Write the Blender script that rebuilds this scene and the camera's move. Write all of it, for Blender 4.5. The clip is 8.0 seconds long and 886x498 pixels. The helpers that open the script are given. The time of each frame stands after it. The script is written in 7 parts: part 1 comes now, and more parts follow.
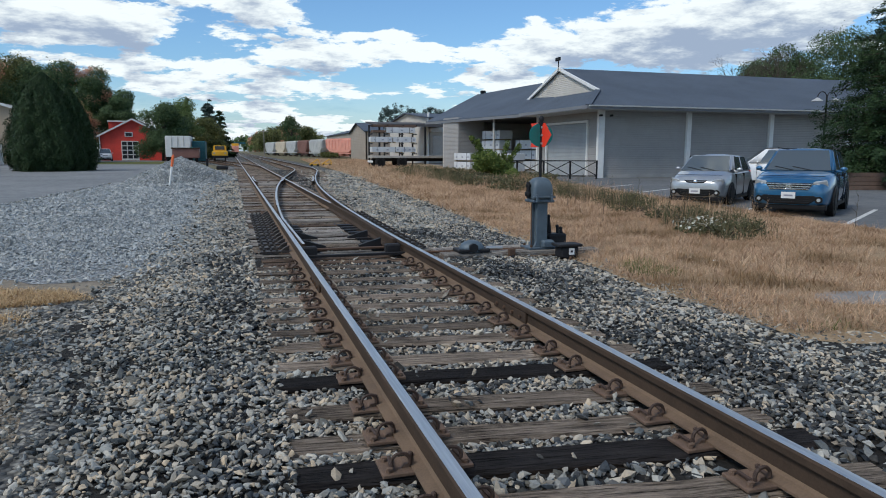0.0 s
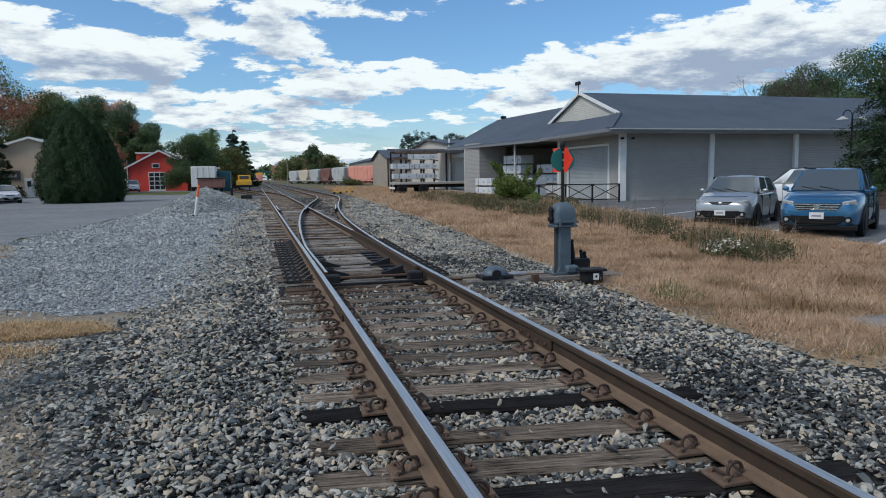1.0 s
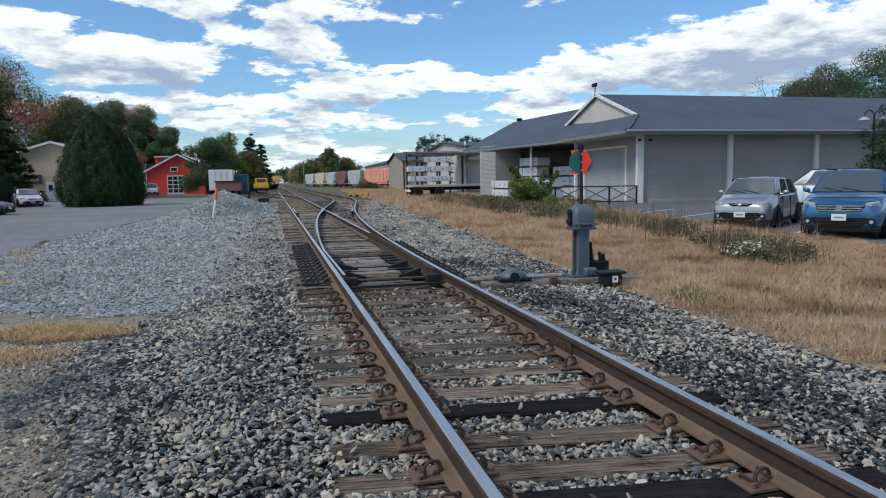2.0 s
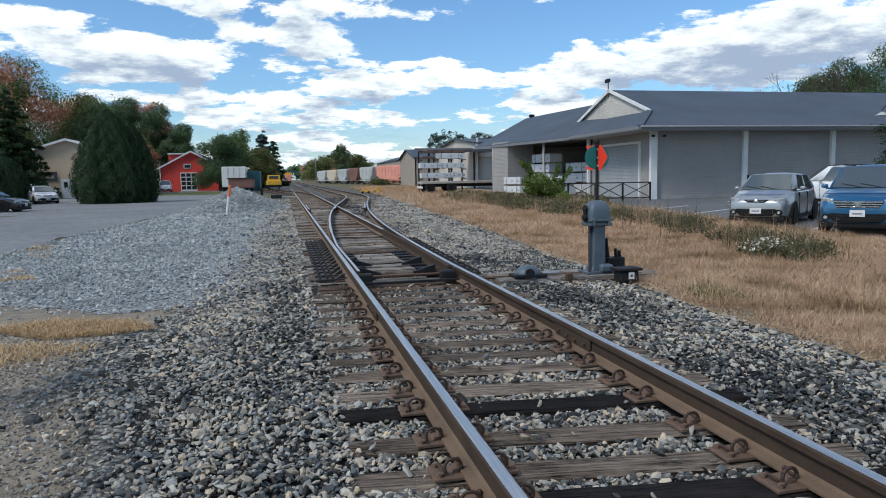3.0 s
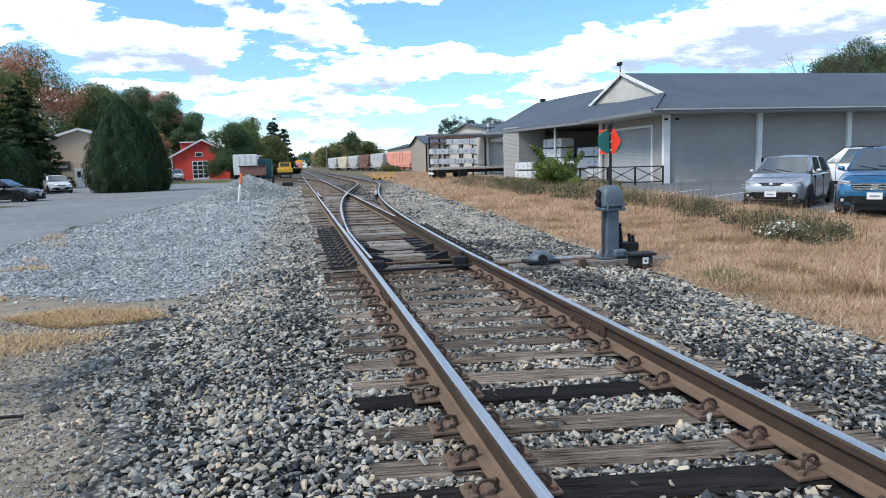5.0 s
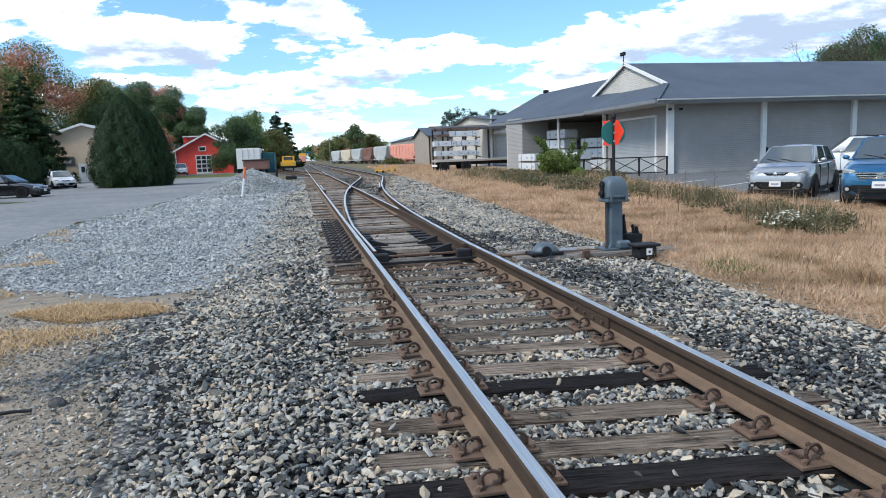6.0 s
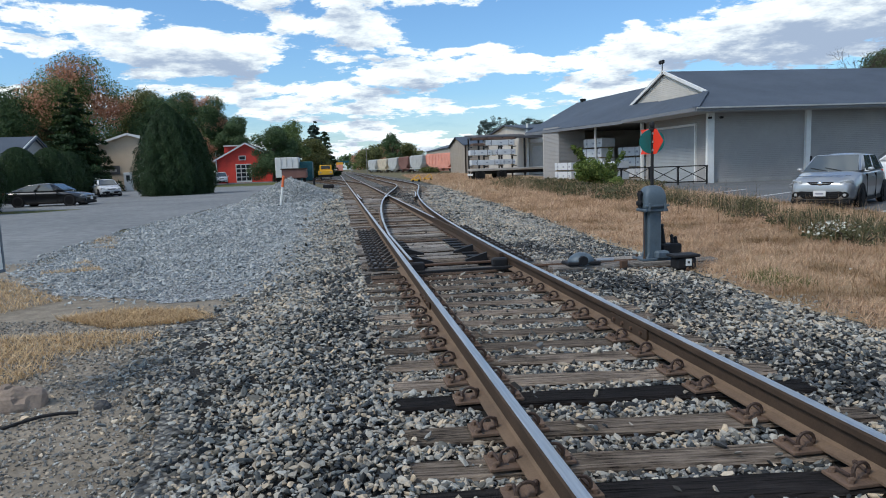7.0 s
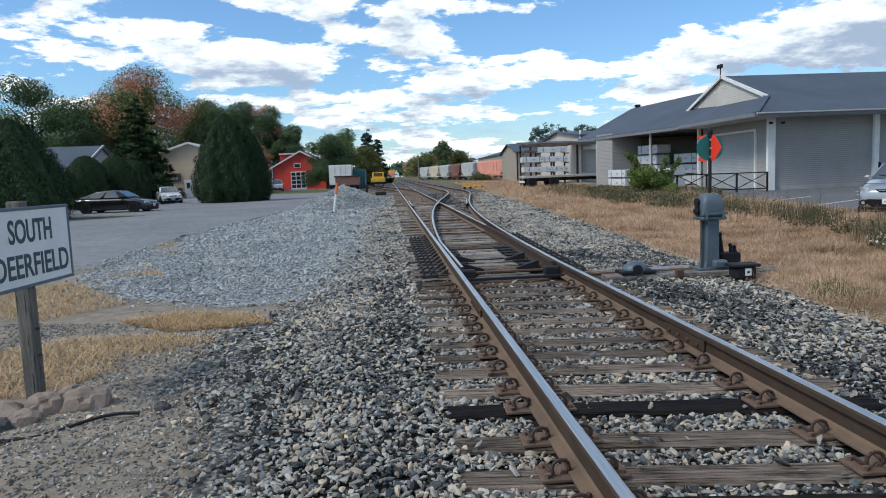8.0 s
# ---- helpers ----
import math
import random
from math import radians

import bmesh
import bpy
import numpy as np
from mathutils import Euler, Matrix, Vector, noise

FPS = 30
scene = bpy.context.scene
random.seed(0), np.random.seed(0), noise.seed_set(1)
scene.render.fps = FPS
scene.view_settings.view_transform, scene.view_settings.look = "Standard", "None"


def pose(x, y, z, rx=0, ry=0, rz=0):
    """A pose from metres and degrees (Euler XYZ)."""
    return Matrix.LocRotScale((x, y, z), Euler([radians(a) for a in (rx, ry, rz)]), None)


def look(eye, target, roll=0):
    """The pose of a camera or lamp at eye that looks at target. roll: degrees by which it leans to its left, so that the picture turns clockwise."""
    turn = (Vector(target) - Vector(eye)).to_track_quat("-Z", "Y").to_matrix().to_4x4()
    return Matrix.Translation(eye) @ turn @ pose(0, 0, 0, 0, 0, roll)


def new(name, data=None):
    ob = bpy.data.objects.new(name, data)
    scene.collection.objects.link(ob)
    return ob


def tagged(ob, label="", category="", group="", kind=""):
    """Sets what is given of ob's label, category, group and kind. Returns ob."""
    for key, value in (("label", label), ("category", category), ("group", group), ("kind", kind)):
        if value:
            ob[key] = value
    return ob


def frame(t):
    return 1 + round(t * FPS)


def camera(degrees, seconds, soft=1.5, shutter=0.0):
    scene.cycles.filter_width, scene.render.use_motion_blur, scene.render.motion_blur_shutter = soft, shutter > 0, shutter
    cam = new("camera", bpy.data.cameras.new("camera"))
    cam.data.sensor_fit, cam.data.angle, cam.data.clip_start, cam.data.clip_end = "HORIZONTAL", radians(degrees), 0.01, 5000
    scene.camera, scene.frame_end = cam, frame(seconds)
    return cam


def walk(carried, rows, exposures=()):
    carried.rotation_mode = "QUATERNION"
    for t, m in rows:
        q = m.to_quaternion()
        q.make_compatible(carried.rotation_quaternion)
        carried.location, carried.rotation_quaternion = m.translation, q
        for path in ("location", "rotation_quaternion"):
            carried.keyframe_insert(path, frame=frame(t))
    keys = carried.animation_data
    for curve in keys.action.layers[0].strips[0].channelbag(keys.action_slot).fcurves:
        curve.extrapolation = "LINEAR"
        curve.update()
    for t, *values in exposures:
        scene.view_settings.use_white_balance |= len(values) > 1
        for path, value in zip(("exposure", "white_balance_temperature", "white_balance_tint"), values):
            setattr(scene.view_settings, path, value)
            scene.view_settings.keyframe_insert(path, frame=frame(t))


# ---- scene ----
cam = camera(65.6, 8.0, soft=1.0)
PATH = [
    (0, (0.054, -0.392, 1.486), (0.632, 1.502, 1.205), 0.2),
    (0.5, (0.06, -0.358, 1.503), (0.651, 1.538, 1.271), -0.5),
    (1, (0.064, -0.35, 1.503), (0.582, 1.571, 1.295), -0.8),
    (1.5, (0.054, -0.328, 1.507), (0.544, 1.6, 1.306), -0.9),
    (2, (0.04, -0.323, 1.502), (0.514, 1.61, 1.302), -1.0),
    (3.5, (-0.008, -0.244, 1.49), (0.422, 1.698, 1.275), -1.2),
    (4, (-0.014, -0.232, 1.494), (0.408, 1.71, 1.273), -1.4),
    (4.5, (-0.001, -0.228, 1.49), (0.413, 1.715, 1.258), -1.4),
    (6, (0.004, -0.244, 1.496), (0.398, 1.698, 1.226), -2.1),
    (6.5, (0.0, -0.245, 1.497), (0.373, 1.702, 1.238), -2.0),
    (7, (-0.006, -0.253, 1.5), (0.289, 1.711, 1.259), -2.1),
    (7.5, (-0.004, -0.259, 1.5), (0.206, 1.717, 1.277), -2.1),
    (8, (-0.011, -0.248, 1.504), (0.138, 1.735, 1.289), -2.2),
]
walk(cam, [(t, look(e, g, r)) for t, e, g, r in PATH],
     [(t, e, 6250, 9) for t, e in ((0.0, 0.08), (0.5, -0.1), (1.0, 0.0), (1.5, 0.08), (2.0, 0.12), (3.5, 0.32), (4.0, 0.52), (4.5, 0.66), (5.9, 0.78), (6.2, 0.5), (6.5, 0.2), (7.0, 0.24), (7.5, 0.23), (8.0, 0.28))])

# ---- world and light ----
SUN_ELEV, SUN_ROT = 48.0, -112.0
world = bpy.data.worlds.new("sky")
scene.world = world
world.use_nodes = True
wn, wl = world.node_tree.nodes, world.node_tree.links
wn.clear()


def wnode(kind, **props):
    n = wn.new(kind)
    for k, v in props.items():
        n.inputs[k].default_value = v
    return n


def wmath(op, a, b=None):
    n = wn.new("ShaderNodeMath")
    n.operation = op
    for i, v in enumerate((a, b)):
        if v is None:
            continue
        if isinstance(v, (int, float)):
            n.inputs[i].default_value = v
        else:
            wl.new(v, n.inputs[i])
    return n.outputs[0]


def build_sky():
    sky = wn.new("ShaderNodeTexSky")
    sky.sky_type = "NISHITA"
    sky.sun_disc = False
    sky.sun_elevation, sky.sun_rotation = radians(SUN_ELEV), radians(SUN_ROT)
    sky.dust_density, sky.ozone_density = 0.9, 2.0
    geo = wn.new("ShaderNodeTexCoord")
    sep = wn.new("ShaderNodeSeparateXYZ")
    wl.new(geo.outputs["Generated"], sep.inputs[0])
    x, y, z = sep.outputs
    front = wmath("MAXIMUM", y, 0.05)
    pa = wmath("DIVIDE", x, front)

    def bump(pb, px, py, rx, ry, amount):
        d = wmath("ADD", wmath("POWER", wmath("DIVIDE", wmath("SUBTRACT", pa, px), rx), 2.0),
                  wmath("POWER", wmath("DIVIDE", wmath("SUBTRACT", pb, py), ry), 2.0))
        return wmath("MULTIPLY", wmath("POWER", 2.718, wmath("MULTIPLY", d, -1.0)), amount)

    def density(lift, banks, detail):
        """Thickness of a flat cloud deck, seen in a direction raised by lift."""
        zz = wmath("ADD", z, lift) if lift else z
        pb = wmath("DIVIDE", zz, front)
        up = wmath("ADD", wmath("MAXIMUM", zz, 0.0), 0.16)
        comb = wn.new("ShaderNodeCombineXYZ")
        wl.new(wmath("DIVIDE", x, up), comb.inputs[0])
        wl.new(wmath("DIVIDE", y, up), comb.inputs[1])
        big = wnode("ShaderNodeTexNoise", Scale=1.7, Detail=detail, Roughness=0.66, Distortion=0.12)
        wl.new(comb.outputs[0], big.inputs["Vector"])
        # rounded billows along the cloud edges
        billow = wnode("ShaderNodeTexVoronoi", Scale=6.5)
        billow.feature = "SMOOTH_F1"
        billow.inputs["Smoothness"].default_value = 0.5
        wl.new(comb.outputs[0], billow.inputs["Vector"])
        d = wmath("ADD", wmath("MULTIPLY", wmath("SUBTRACT", big.outputs["Fac"], 0.5), 1.5), 0.485)
        d = wmath("ADD", d, wmath("MULTIPLY", wmath("SUBTRACT", 0.42, billow.outputs["Distance"]), 0.10))
        for g in banks:
            d = wmath("ADD", d, bump(pb, *g))
        return d, comb.outputs[0]

    dens, deck = density(0.0, CLOUD_BANKS + SKY_OPENINGS + SMALL_PUFFS, 11.0)
    above, _ = density(0.022, CLOUD_BANKS + SKY_OPENINGS, 6.0)
    cover = wn.new("ShaderNodeMapRange")
    cover.interpolation_type = "SMOOTHSTEP"
    cover.inputs[1].default_value, cover.inputs[2].default_value = 0.475, 0.555
    wl.new(dens, cover.inputs[0])
    lit = wnode("ShaderNodeTexNoise", Scale=3.6, Detail=10.0, Roughness=0.62, Distortion=0.1)
    wl.new(deck, lit.inputs["Vector"])
    # grey bellies lie under thick cloud, lit rims where nothing is above
    shade = wn.new("ShaderNodeMapRange")
    shade.interpolation_type = "SMOOTHSTEP"
    shade.inputs[1].default_value, shade.inputs[2].default_value = 0.44, 0.86
    belly = wmath("ADD", above, wmath("MULTIPLY", wmath("SUBTRACT", lit.outputs["Fac"], 0.5), 1.1))
    wl.new(belly, shade.inputs[0])
    ramp = wn.new("ShaderNodeValToRGB")
    ramp.color_ramp.elements[0].color = (CLOUD * 0.95, CLOUD * 1.0, CLOUD * 0.985, 1)
    ramp.color_ramp.elements[1].color = (CLOUD * 0.36, CLOUD * 0.44, CLOUD * 0.57, 1)
    ramp.color_ramp.elements[0].position, ramp.color_ramp.elements[1].position = 0.05, 1.0
    wl.new(shade.outputs[0], ramp.inputs[0])
    scale = wn.new("ShaderNodeVectorMath")
    scale.operation = "SCALE"
    scale.inputs[3].default_value = CLOUD_GAIN
    wl.new(ramp.outputs[0], scale.inputs[0])
    tint = wn.new("ShaderNodeVectorMath")
    tint.operation = "MULTIPLY"
    tint.inputs[1].default_value = SKY_TINT
    wl.new(sky.outputs[0], tint.inputs[0])
    # thin bright haze along the horizon
    haze = wn.new("ShaderNodeMapRange")
    haze.inputs[1].default_value, haze.inputs[2].default_value = 0.0, 0.10
    haze.inputs[3].default_value, haze.inputs[4].default_value = 0.28, 0.0
    wl.new(z, haze.inputs[0])
    total = wmath("MAXIMUM", cover.outputs[0], haze.outputs[0])
    mix = wn.new("ShaderNodeMix")
    mix.data_type = "RGBA"
    wl.new(total, mix.inputs["Factor"])
    wl.new(tint.outputs[0], mix.inputs[6])
    wl.new(scale.outputs[0], mix.inputs[7])
    bg = wnode("ShaderNodeBackground", Strength=SKY_STRENGTH)
    wl.new(mix.outputs[2], bg.inputs["Color"])
    out = wn.new("ShaderNodeOutputWorld")
    wl.new(bg.outputs[0], out.inputs[0])


SKY_STRENGTH, CLOUD, CLOUD_GAIN, SKY_TINT = 0.11, 1.0, 8.7, (0.80, 1.05, 1.24)
# cloud masses and open blue, as (tan of azimuth, tan of height, two widths, thickness)
CLOUD_BANKS = [(-0.294, 0.194, 0.131, 0.03, 0.22), (-0.13, 0.16, 0.126, 0.028, 0.22), (0.015, 0.238, 0.166, 0.018, 0.22), (0.067, 0.193, 0.056, 0.027, 0.16),
               (0.081, 0.135, 0.097, 0.022, 0.16), (-0.19, 0.108, 0.223, 0.012, 0.1), (0.071, 0.084, 0.182, 0.009, 0.1), (0.612, 0.162, 0.248, 0.026, 0.24),
               (0.732, 0.222, 0.202, 0.037, 0.24), (0.911, 0.244, 0.158, 0.045, 0.22), (0.413, 0.116, 0.151, 0.013, 0.1), (0.101, 0.038, 0.221, 0.013, 0.1)]
SKY_OPENINGS = [(0.351, 0.215, 0.174, 0.039, -0.26), (0.172, 0.191, 0.046, 0.03, -0.2), (-0.193, 0.227, 0.053, 0.016, -0.2), (0.487, 0.245, 0.085, 0.022, -0.22),
                (0.203, 0.11, 0.06, 0.01, -0.12), (-0.245, 0.128, 0.077, 0.007, -0.1), (-0.092, 0.194, 0.037, 0.013, -0.12), (0.785, 0.174, 0.064, 0.013, -0.05),
                (-0.069, 0.062, 0.1, 0.007, -0.08), (0.305, 0.074, 0.09, 0.007, -0.07)]
SMALL_PUFFS = [(0.175, 0.163, 0.017, 0.006, 0.34), (0.227, 0.165, 0.027, 0.007, 0.34), (0.246, 0.142, 0.04, 0.01, 0.34), (0.194, 0.145, 0.008, 0.006, 0.3),
               (0.45, 0.202, 0.017, 0.006, 0.2), (0.28, 0.154, 0.026, 0.004, 0.18)]
build_sky()

sun = new("sun", bpy.data.lights.new("sun", "SUN"))
sun.data.energy, sun.data.angle, sun.data.color = 1.95, radians(14), (1.0, 0.92, 0.80)
_a, _e = radians(SUN_ROT), radians(SUN_ELEV)
sun.matrix_world = look((0, 0, 30), (-math.sin(_a) * math.cos(_e), -math.cos(_a) * math.cos(_e), 30 - math.sin(_e)))

# ---- materials ----
class Nodes:
    """A small hand for node materials."""

    def __init__(self, name):
        self.m = bpy.data.materials.new(name)
        self.m.use_nodes = True
        self.t = self.m.node_tree
        self.b = self.t.nodes["Principled BSDF"]

    def add(self, kind, ins=(), **props):
        n = self.t.nodes.new(kind)
        for k, v in props.items():
            setattr_plain(n, k, v)
        for k, v in dict(ins).items():
            if hasattr(v, "is_output"):
                self.t.links.new(v, n.inputs[k])
            else:
                n.inputs[k].default_value = v
        return n

    def math(self, op, a, b=0.0):
        return self.add("ShaderNodeMath", {0: a, 1: b}, operation=op).outputs[0]

    def pos(self):
        return self.add("ShaderNodeNewGeometry").outputs["Position"]

    def obj(self):
        return self.add("ShaderNodeTexCoord").outputs["Object"]

    def noise(self, scale, detail=4.0, rough=0.55, vec=None, stretch=None):
        v = vec if vec is not None else self.pos()
        if stretch:
            v = self.add("ShaderNodeVectorMath", {0: v, 1: stretch}, operation="MULTIPLY").outputs[0]
        return self.add("ShaderNodeTexNoise", {"Vector": v, "Scale": scale, "Detail": detail, "Roughness": rough}).outputs["Fac"]

    def ramp(self, fac, stops):
        n = self.add("ShaderNodeValToRGB", {0: fac})
        r = n.color_ramp
        while len(r.elements) < len(stops):
            r.elements.new(0.5)
        for e, (p, c) in zip(r.elements, stops):
            e.position, e.color = p, (*c, 1)
        return n.outputs[0]

    def range(self, fac, a, b, c=0.0, d=1.0):
        return self.add("ShaderNodeMapRange", {0: fac, 1: a, 2: b, 3: c, 4: d}).outputs[0]

    def mix(self, fac, a, b, blend="MIX"):
        n = self.add("ShaderNodeMix", {"Factor": fac}, data_type="RGBA", blend_type=blend)
        for i, v in ((6, a), (7, b)):
            if hasattr(v, "is_output"):
                self.t.links.new(v, n.inputs[i])
            else:
                n.inputs[i].default_value = (*v, 1)
        return n.outputs[2]

    def done(self, colour, rough=0.8, metal=0.0, bump=None, depth=0.02, dist=1.0, spec=0.4):
        for key, v in (("Base Color", colour), ("Roughness", rough), ("Metallic", metal), ("Specular IOR Level", spec)):
            if hasattr(v, "is_output"):
                self.t.links.new(v, self.b.inputs[key])
            else:
                self.b.inputs[key].default_value = (*v, 1) if isinstance(v, tuple) else v
        if bump is not None:
            n = self.add("ShaderNodeBump", {"Height": bump, "Strength": dist, "Distance": depth})
            self.t.links.new(n.outputs[0], self.b.inputs["Normal"])
        return self.m


def setattr_plain(n, k, v):
    if k == "operation":
        n.operation = v
    elif k == "data_type":
        n.data_type = v
    elif k == "blend_type":
        n.blend_type = v
    elif k == "feature":
        n.feature = v


def shades(c, lo, hi):
    return tuple(v * lo for v in c), tuple(min(1.0, v * hi) for v in c)


def mat_plain(name, c, rough=0.7, metal=0.0, vary=0.18, scale=3.0, fine=60.0, depth=0.002, spec=0.4):
    """A painted or moulded surface: two scales of variation and a fine relief."""
    n = Nodes(name)
    lo, hi = shades(c, 1 - vary, 1 + vary)
    v = n.obj()
    big, small = n.noise(scale, 5, 0.6, v), n.noise(fine, 3, 0.6, v)
    col = n.ramp(n.math("ADD", n.math("MULTIPLY", big, 0.65), n.math("MULTIPLY", small, 0.35)), [(0.3, lo), (0.7, hi)])
    return n.done(col, n.range(big, 0.3, 0.7, max(0.05, rough - 0.08), min(1, rough + 0.1)), metal, small, depth, 0.5, spec)


def mat_wood(name, dark, light, axis=(1.0, 14.0, 14.0), rough=0.88, scale=3.0):
    n = Nodes(name)
    v = n.obj()
    rnd = n.add("ShaderNodeObjectInfo").outputs["Random"]
    off = n.add("ShaderNodeVectorMath", {0: v, 1: n.add("ShaderNodeCombineXYZ", {0: n.math("MULTIPLY", rnd, 37.0), 1: n.math("MULTIPLY", rnd, 11.0)}).outputs[0]}, operation="ADD").outputs[0]
    grain = n.noise(scale, 8, 0.7, off, axis)
    fine = n.noise(scale * 5, 4, 0.7, off, axis)
    big = n.noise(1.6, 3, 0.5, off)
    tone = n.math("ADD", n.math("MULTIPLY", grain, 0.6), n.math("ADD", n.math("MULTIPLY", fine, 0.25), n.math("MULTIPLY", big, 0.25)))
    col = n.ramp(tone, [(0.43, dark), (0.55, tuple((a + b) / 2 for a, b in zip(dark, light))), (0.67, light)])
    val = n.range(rnd, 0.0, 1.0, 0.62, 1.2)
    col = n.mix(1.0, col, n.add("ShaderNodeCombineXYZ", {0: val, 1: val, 2: val}).outputs[0], "MULTIPLY")
    crack = n.range(n.noise(scale * 1.3, 3, 0.5, off, (axis[0] * 0.6, axis[1] * 1.6, axis[2] * 1.6)), 0.60, 0.66, 1.0, 0.25)
    col = n.mix(1.0, col, n.add("ShaderNodeCombineXYZ", {0: crack, 1: crack, 2: crack}).outputs[0], "MULTIPLY")
    return n.done(col, rough, 0.0, n.math("ADD", n.math("ADD", grain, fine), crack), 0.016, 1.0, 0.1)


def mat_foliage(name, stops, patch=None, patch_scale=0.25, patch_at=0.55, translucent=0.25):
    """Leaves: every leaf its own tone, broader drifts of colour over the crown."""
    n = Nodes(name)
    g = n.add("ShaderNodeNewGeometry")
    rnd = g.outputs["Random Per Island"]
    drift = n.noise(0.55, 3, 0.5)
    t = n.math("ADD", n.math("MULTIPLY", rnd, 0.6), n.math("MULTIPLY", drift, 0.5))
    col = n.ramp(t, stops)
    if patch:
        p = n.noise(patch_scale, 2, 0.4)
        m = n.range(n.math("ADD", p, n.math("MULTIPLY", n.math("SUBTRACT", rnd, 0.5), 0.12)), patch_at, patch_at + 0.08)
        col = n.mix(m, col, n.ramp(rnd, patch))
    n.done(col, 0.6, spec=0.25)
    tr = n.add("ShaderNodeBsdfTranslucent", {"Color": col})
    mx = n.add("ShaderNodeMixShader", {0: translucent, 1: n.b.outputs[0], 2: tr.outputs[0]})
    out = n.t.nodes["Material Output"]
    n.t.links.new(mx.outputs[0], out.inputs["Surface"])
    return n.m


def mat_stone(name, stops, depth=0.004, drift_scale=1.3, drift_amount=0.35, hues=0.8):
    n = Nodes(name)
    rnd = n.add("ShaderNodeNewGeometry").outputs["Random Per Island"]
    drift = n.noise(drift_scale, 4, 0.6)
    fine = n.noise(90.0, 4, 0.6)
    band = n.noise(drift_scale * 0.8, 2, 0.5, None, (1.7, 0.45, 1.0))
    t = n.math("ADD", n.math("MULTIPLY", n.math("SUBTRACT", n.math("ADD", drift, band), 1.0), drift_amount * 1.9), n.math("ADD", n.math("MULTIPLY", rnd, 0.8), 0.1))
    col = n.ramp(t, stops)
    hue = n.ramp(n.math("FRACT", n.math("MULTIPLY", rnd, 37.7)), [(0.15, (0.89, 0.97, 1.06)), (0.5, (1.0, 0.99, 0.98)), (0.9, (1.15, 0.98, 0.80))])
    col = n.mix(hues, col, hue, "MULTIPLY")
    col = n.mix(0.35, col, n.ramp(fine, [(0.3, (0.08, 0.08, 0.075)), (0.7, (0.75, 0.73, 0.68))]), "SOFT_LIGHT")
    return n.done(col, 0.85, 0.0, fine, depth, 0.6, 0.3)


def mat_ground(name, stops, scale=8.0, depth=0.02, fine=45.0, big=0.5, rough=0.95, wide=0.35):
    n = Nodes(name)
    a, b, c = n.noise(big, 5, 0.6), n.noise(scale, 5, 0.6), n.noise(fine, 4, 0.65)
    t = n.math("ADD", n.math("MULTIPLY", a, wide), n.math("ADD", n.math("MULTIPLY", b, 0.6 - wide / 2), n.math("MULTIPLY", c, 0.4 - wide / 2)))
    return n.done(n.ramp(t, stops), rough, 0.0, n.math("ADD", b, c), depth, 0.8, 0.12)


def mat_chips(name, stops, scale=22.0, depth=0.03, drift=0.7):
    """Crushed stone seen from afar: cells with a tone each and gaps painted dark for their shade."""
    n = Nodes(name)
    vor = n.add("ShaderNodeTexVoronoi", {"Vector": n.pos(), "Scale": scale, "Randomness": 1.0})
    cell = n.add("ShaderNodeSeparateColor", {0: vor.outputs["Color"]}).outputs[0]
    t = n.math("ADD", n.math("MULTIPLY", cell, 0.75), n.math("MULTIPLY", n.math("SUBTRACT", n.noise(drift, 5, 0.6), 0.36), 0.9))
    col = n.ramp(t, stops)
    gap_shade = n.range(vor.outputs["Distance"], 0.35, 0.75)
    col = n.mix(n.math("MULTIPLY", gap_shade, 0.75), col, (0.035, 0.033, 0.03))
    return n.done(col, 0.9, 0.0, n.math("MULTIPLY", vor.outputs["Distance"], -1.0), depth, 1.0, 0.25)


def mat_glass(name, tint=(0.03, 0.035, 0.04)):
    n = Nodes(name)
    return n.done(tint, 0.05, 0.0, spec=0.5)


STONE_MIX = [(0.05, (0.024, 0.028, 0.03)), (0.25, (0.135, 0.146, 0.147)), (0.45, (0.275, 0.268, 0.244)), (0.72, (0.40, 0.372, 0.322)), (0.97, (0.50, 0.46, 0.39))]
STONE_BLUE = [(0.05, (0.168, 0.185, 0.193)), (0.4, (0.28, 0.302, 0.311)), (0.7, (0.37, 0.39, 0.392)), (0.95, (0.482, 0.487, 0.476))]
M_STONE = mat_stone("ballast stone", STONE_MIX, drift_scale=0.9, drift_amount=0.5)
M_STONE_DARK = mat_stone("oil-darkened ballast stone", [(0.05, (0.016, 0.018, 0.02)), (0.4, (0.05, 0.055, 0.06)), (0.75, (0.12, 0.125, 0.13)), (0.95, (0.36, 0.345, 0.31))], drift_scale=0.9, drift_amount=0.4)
M_STONE_BLUE = mat_stone("blue crushed stone", STONE_BLUE, hues=0.25)
M_CHIP = mat_stone("dusty stone chips", [(0.05, (0.081, 0.078, 0.074)), (0.4, (0.176, 0.169, 0.155)), (0.75, (0.324, 0.304, 0.27)), (0.95, (0.513, 0.479, 0.419))], drift_scale=0.9, drift_amount=0.4)
M_GAP_SHADE = mat_ground("gap shade between stones", [(0.3, (0.012, 0.012, 0.012)), (0.5, (0.03, 0.029, 0.028)), (0.7, (0.065, 0.062, 0.056))], 30.0, 0.02, 90.0)
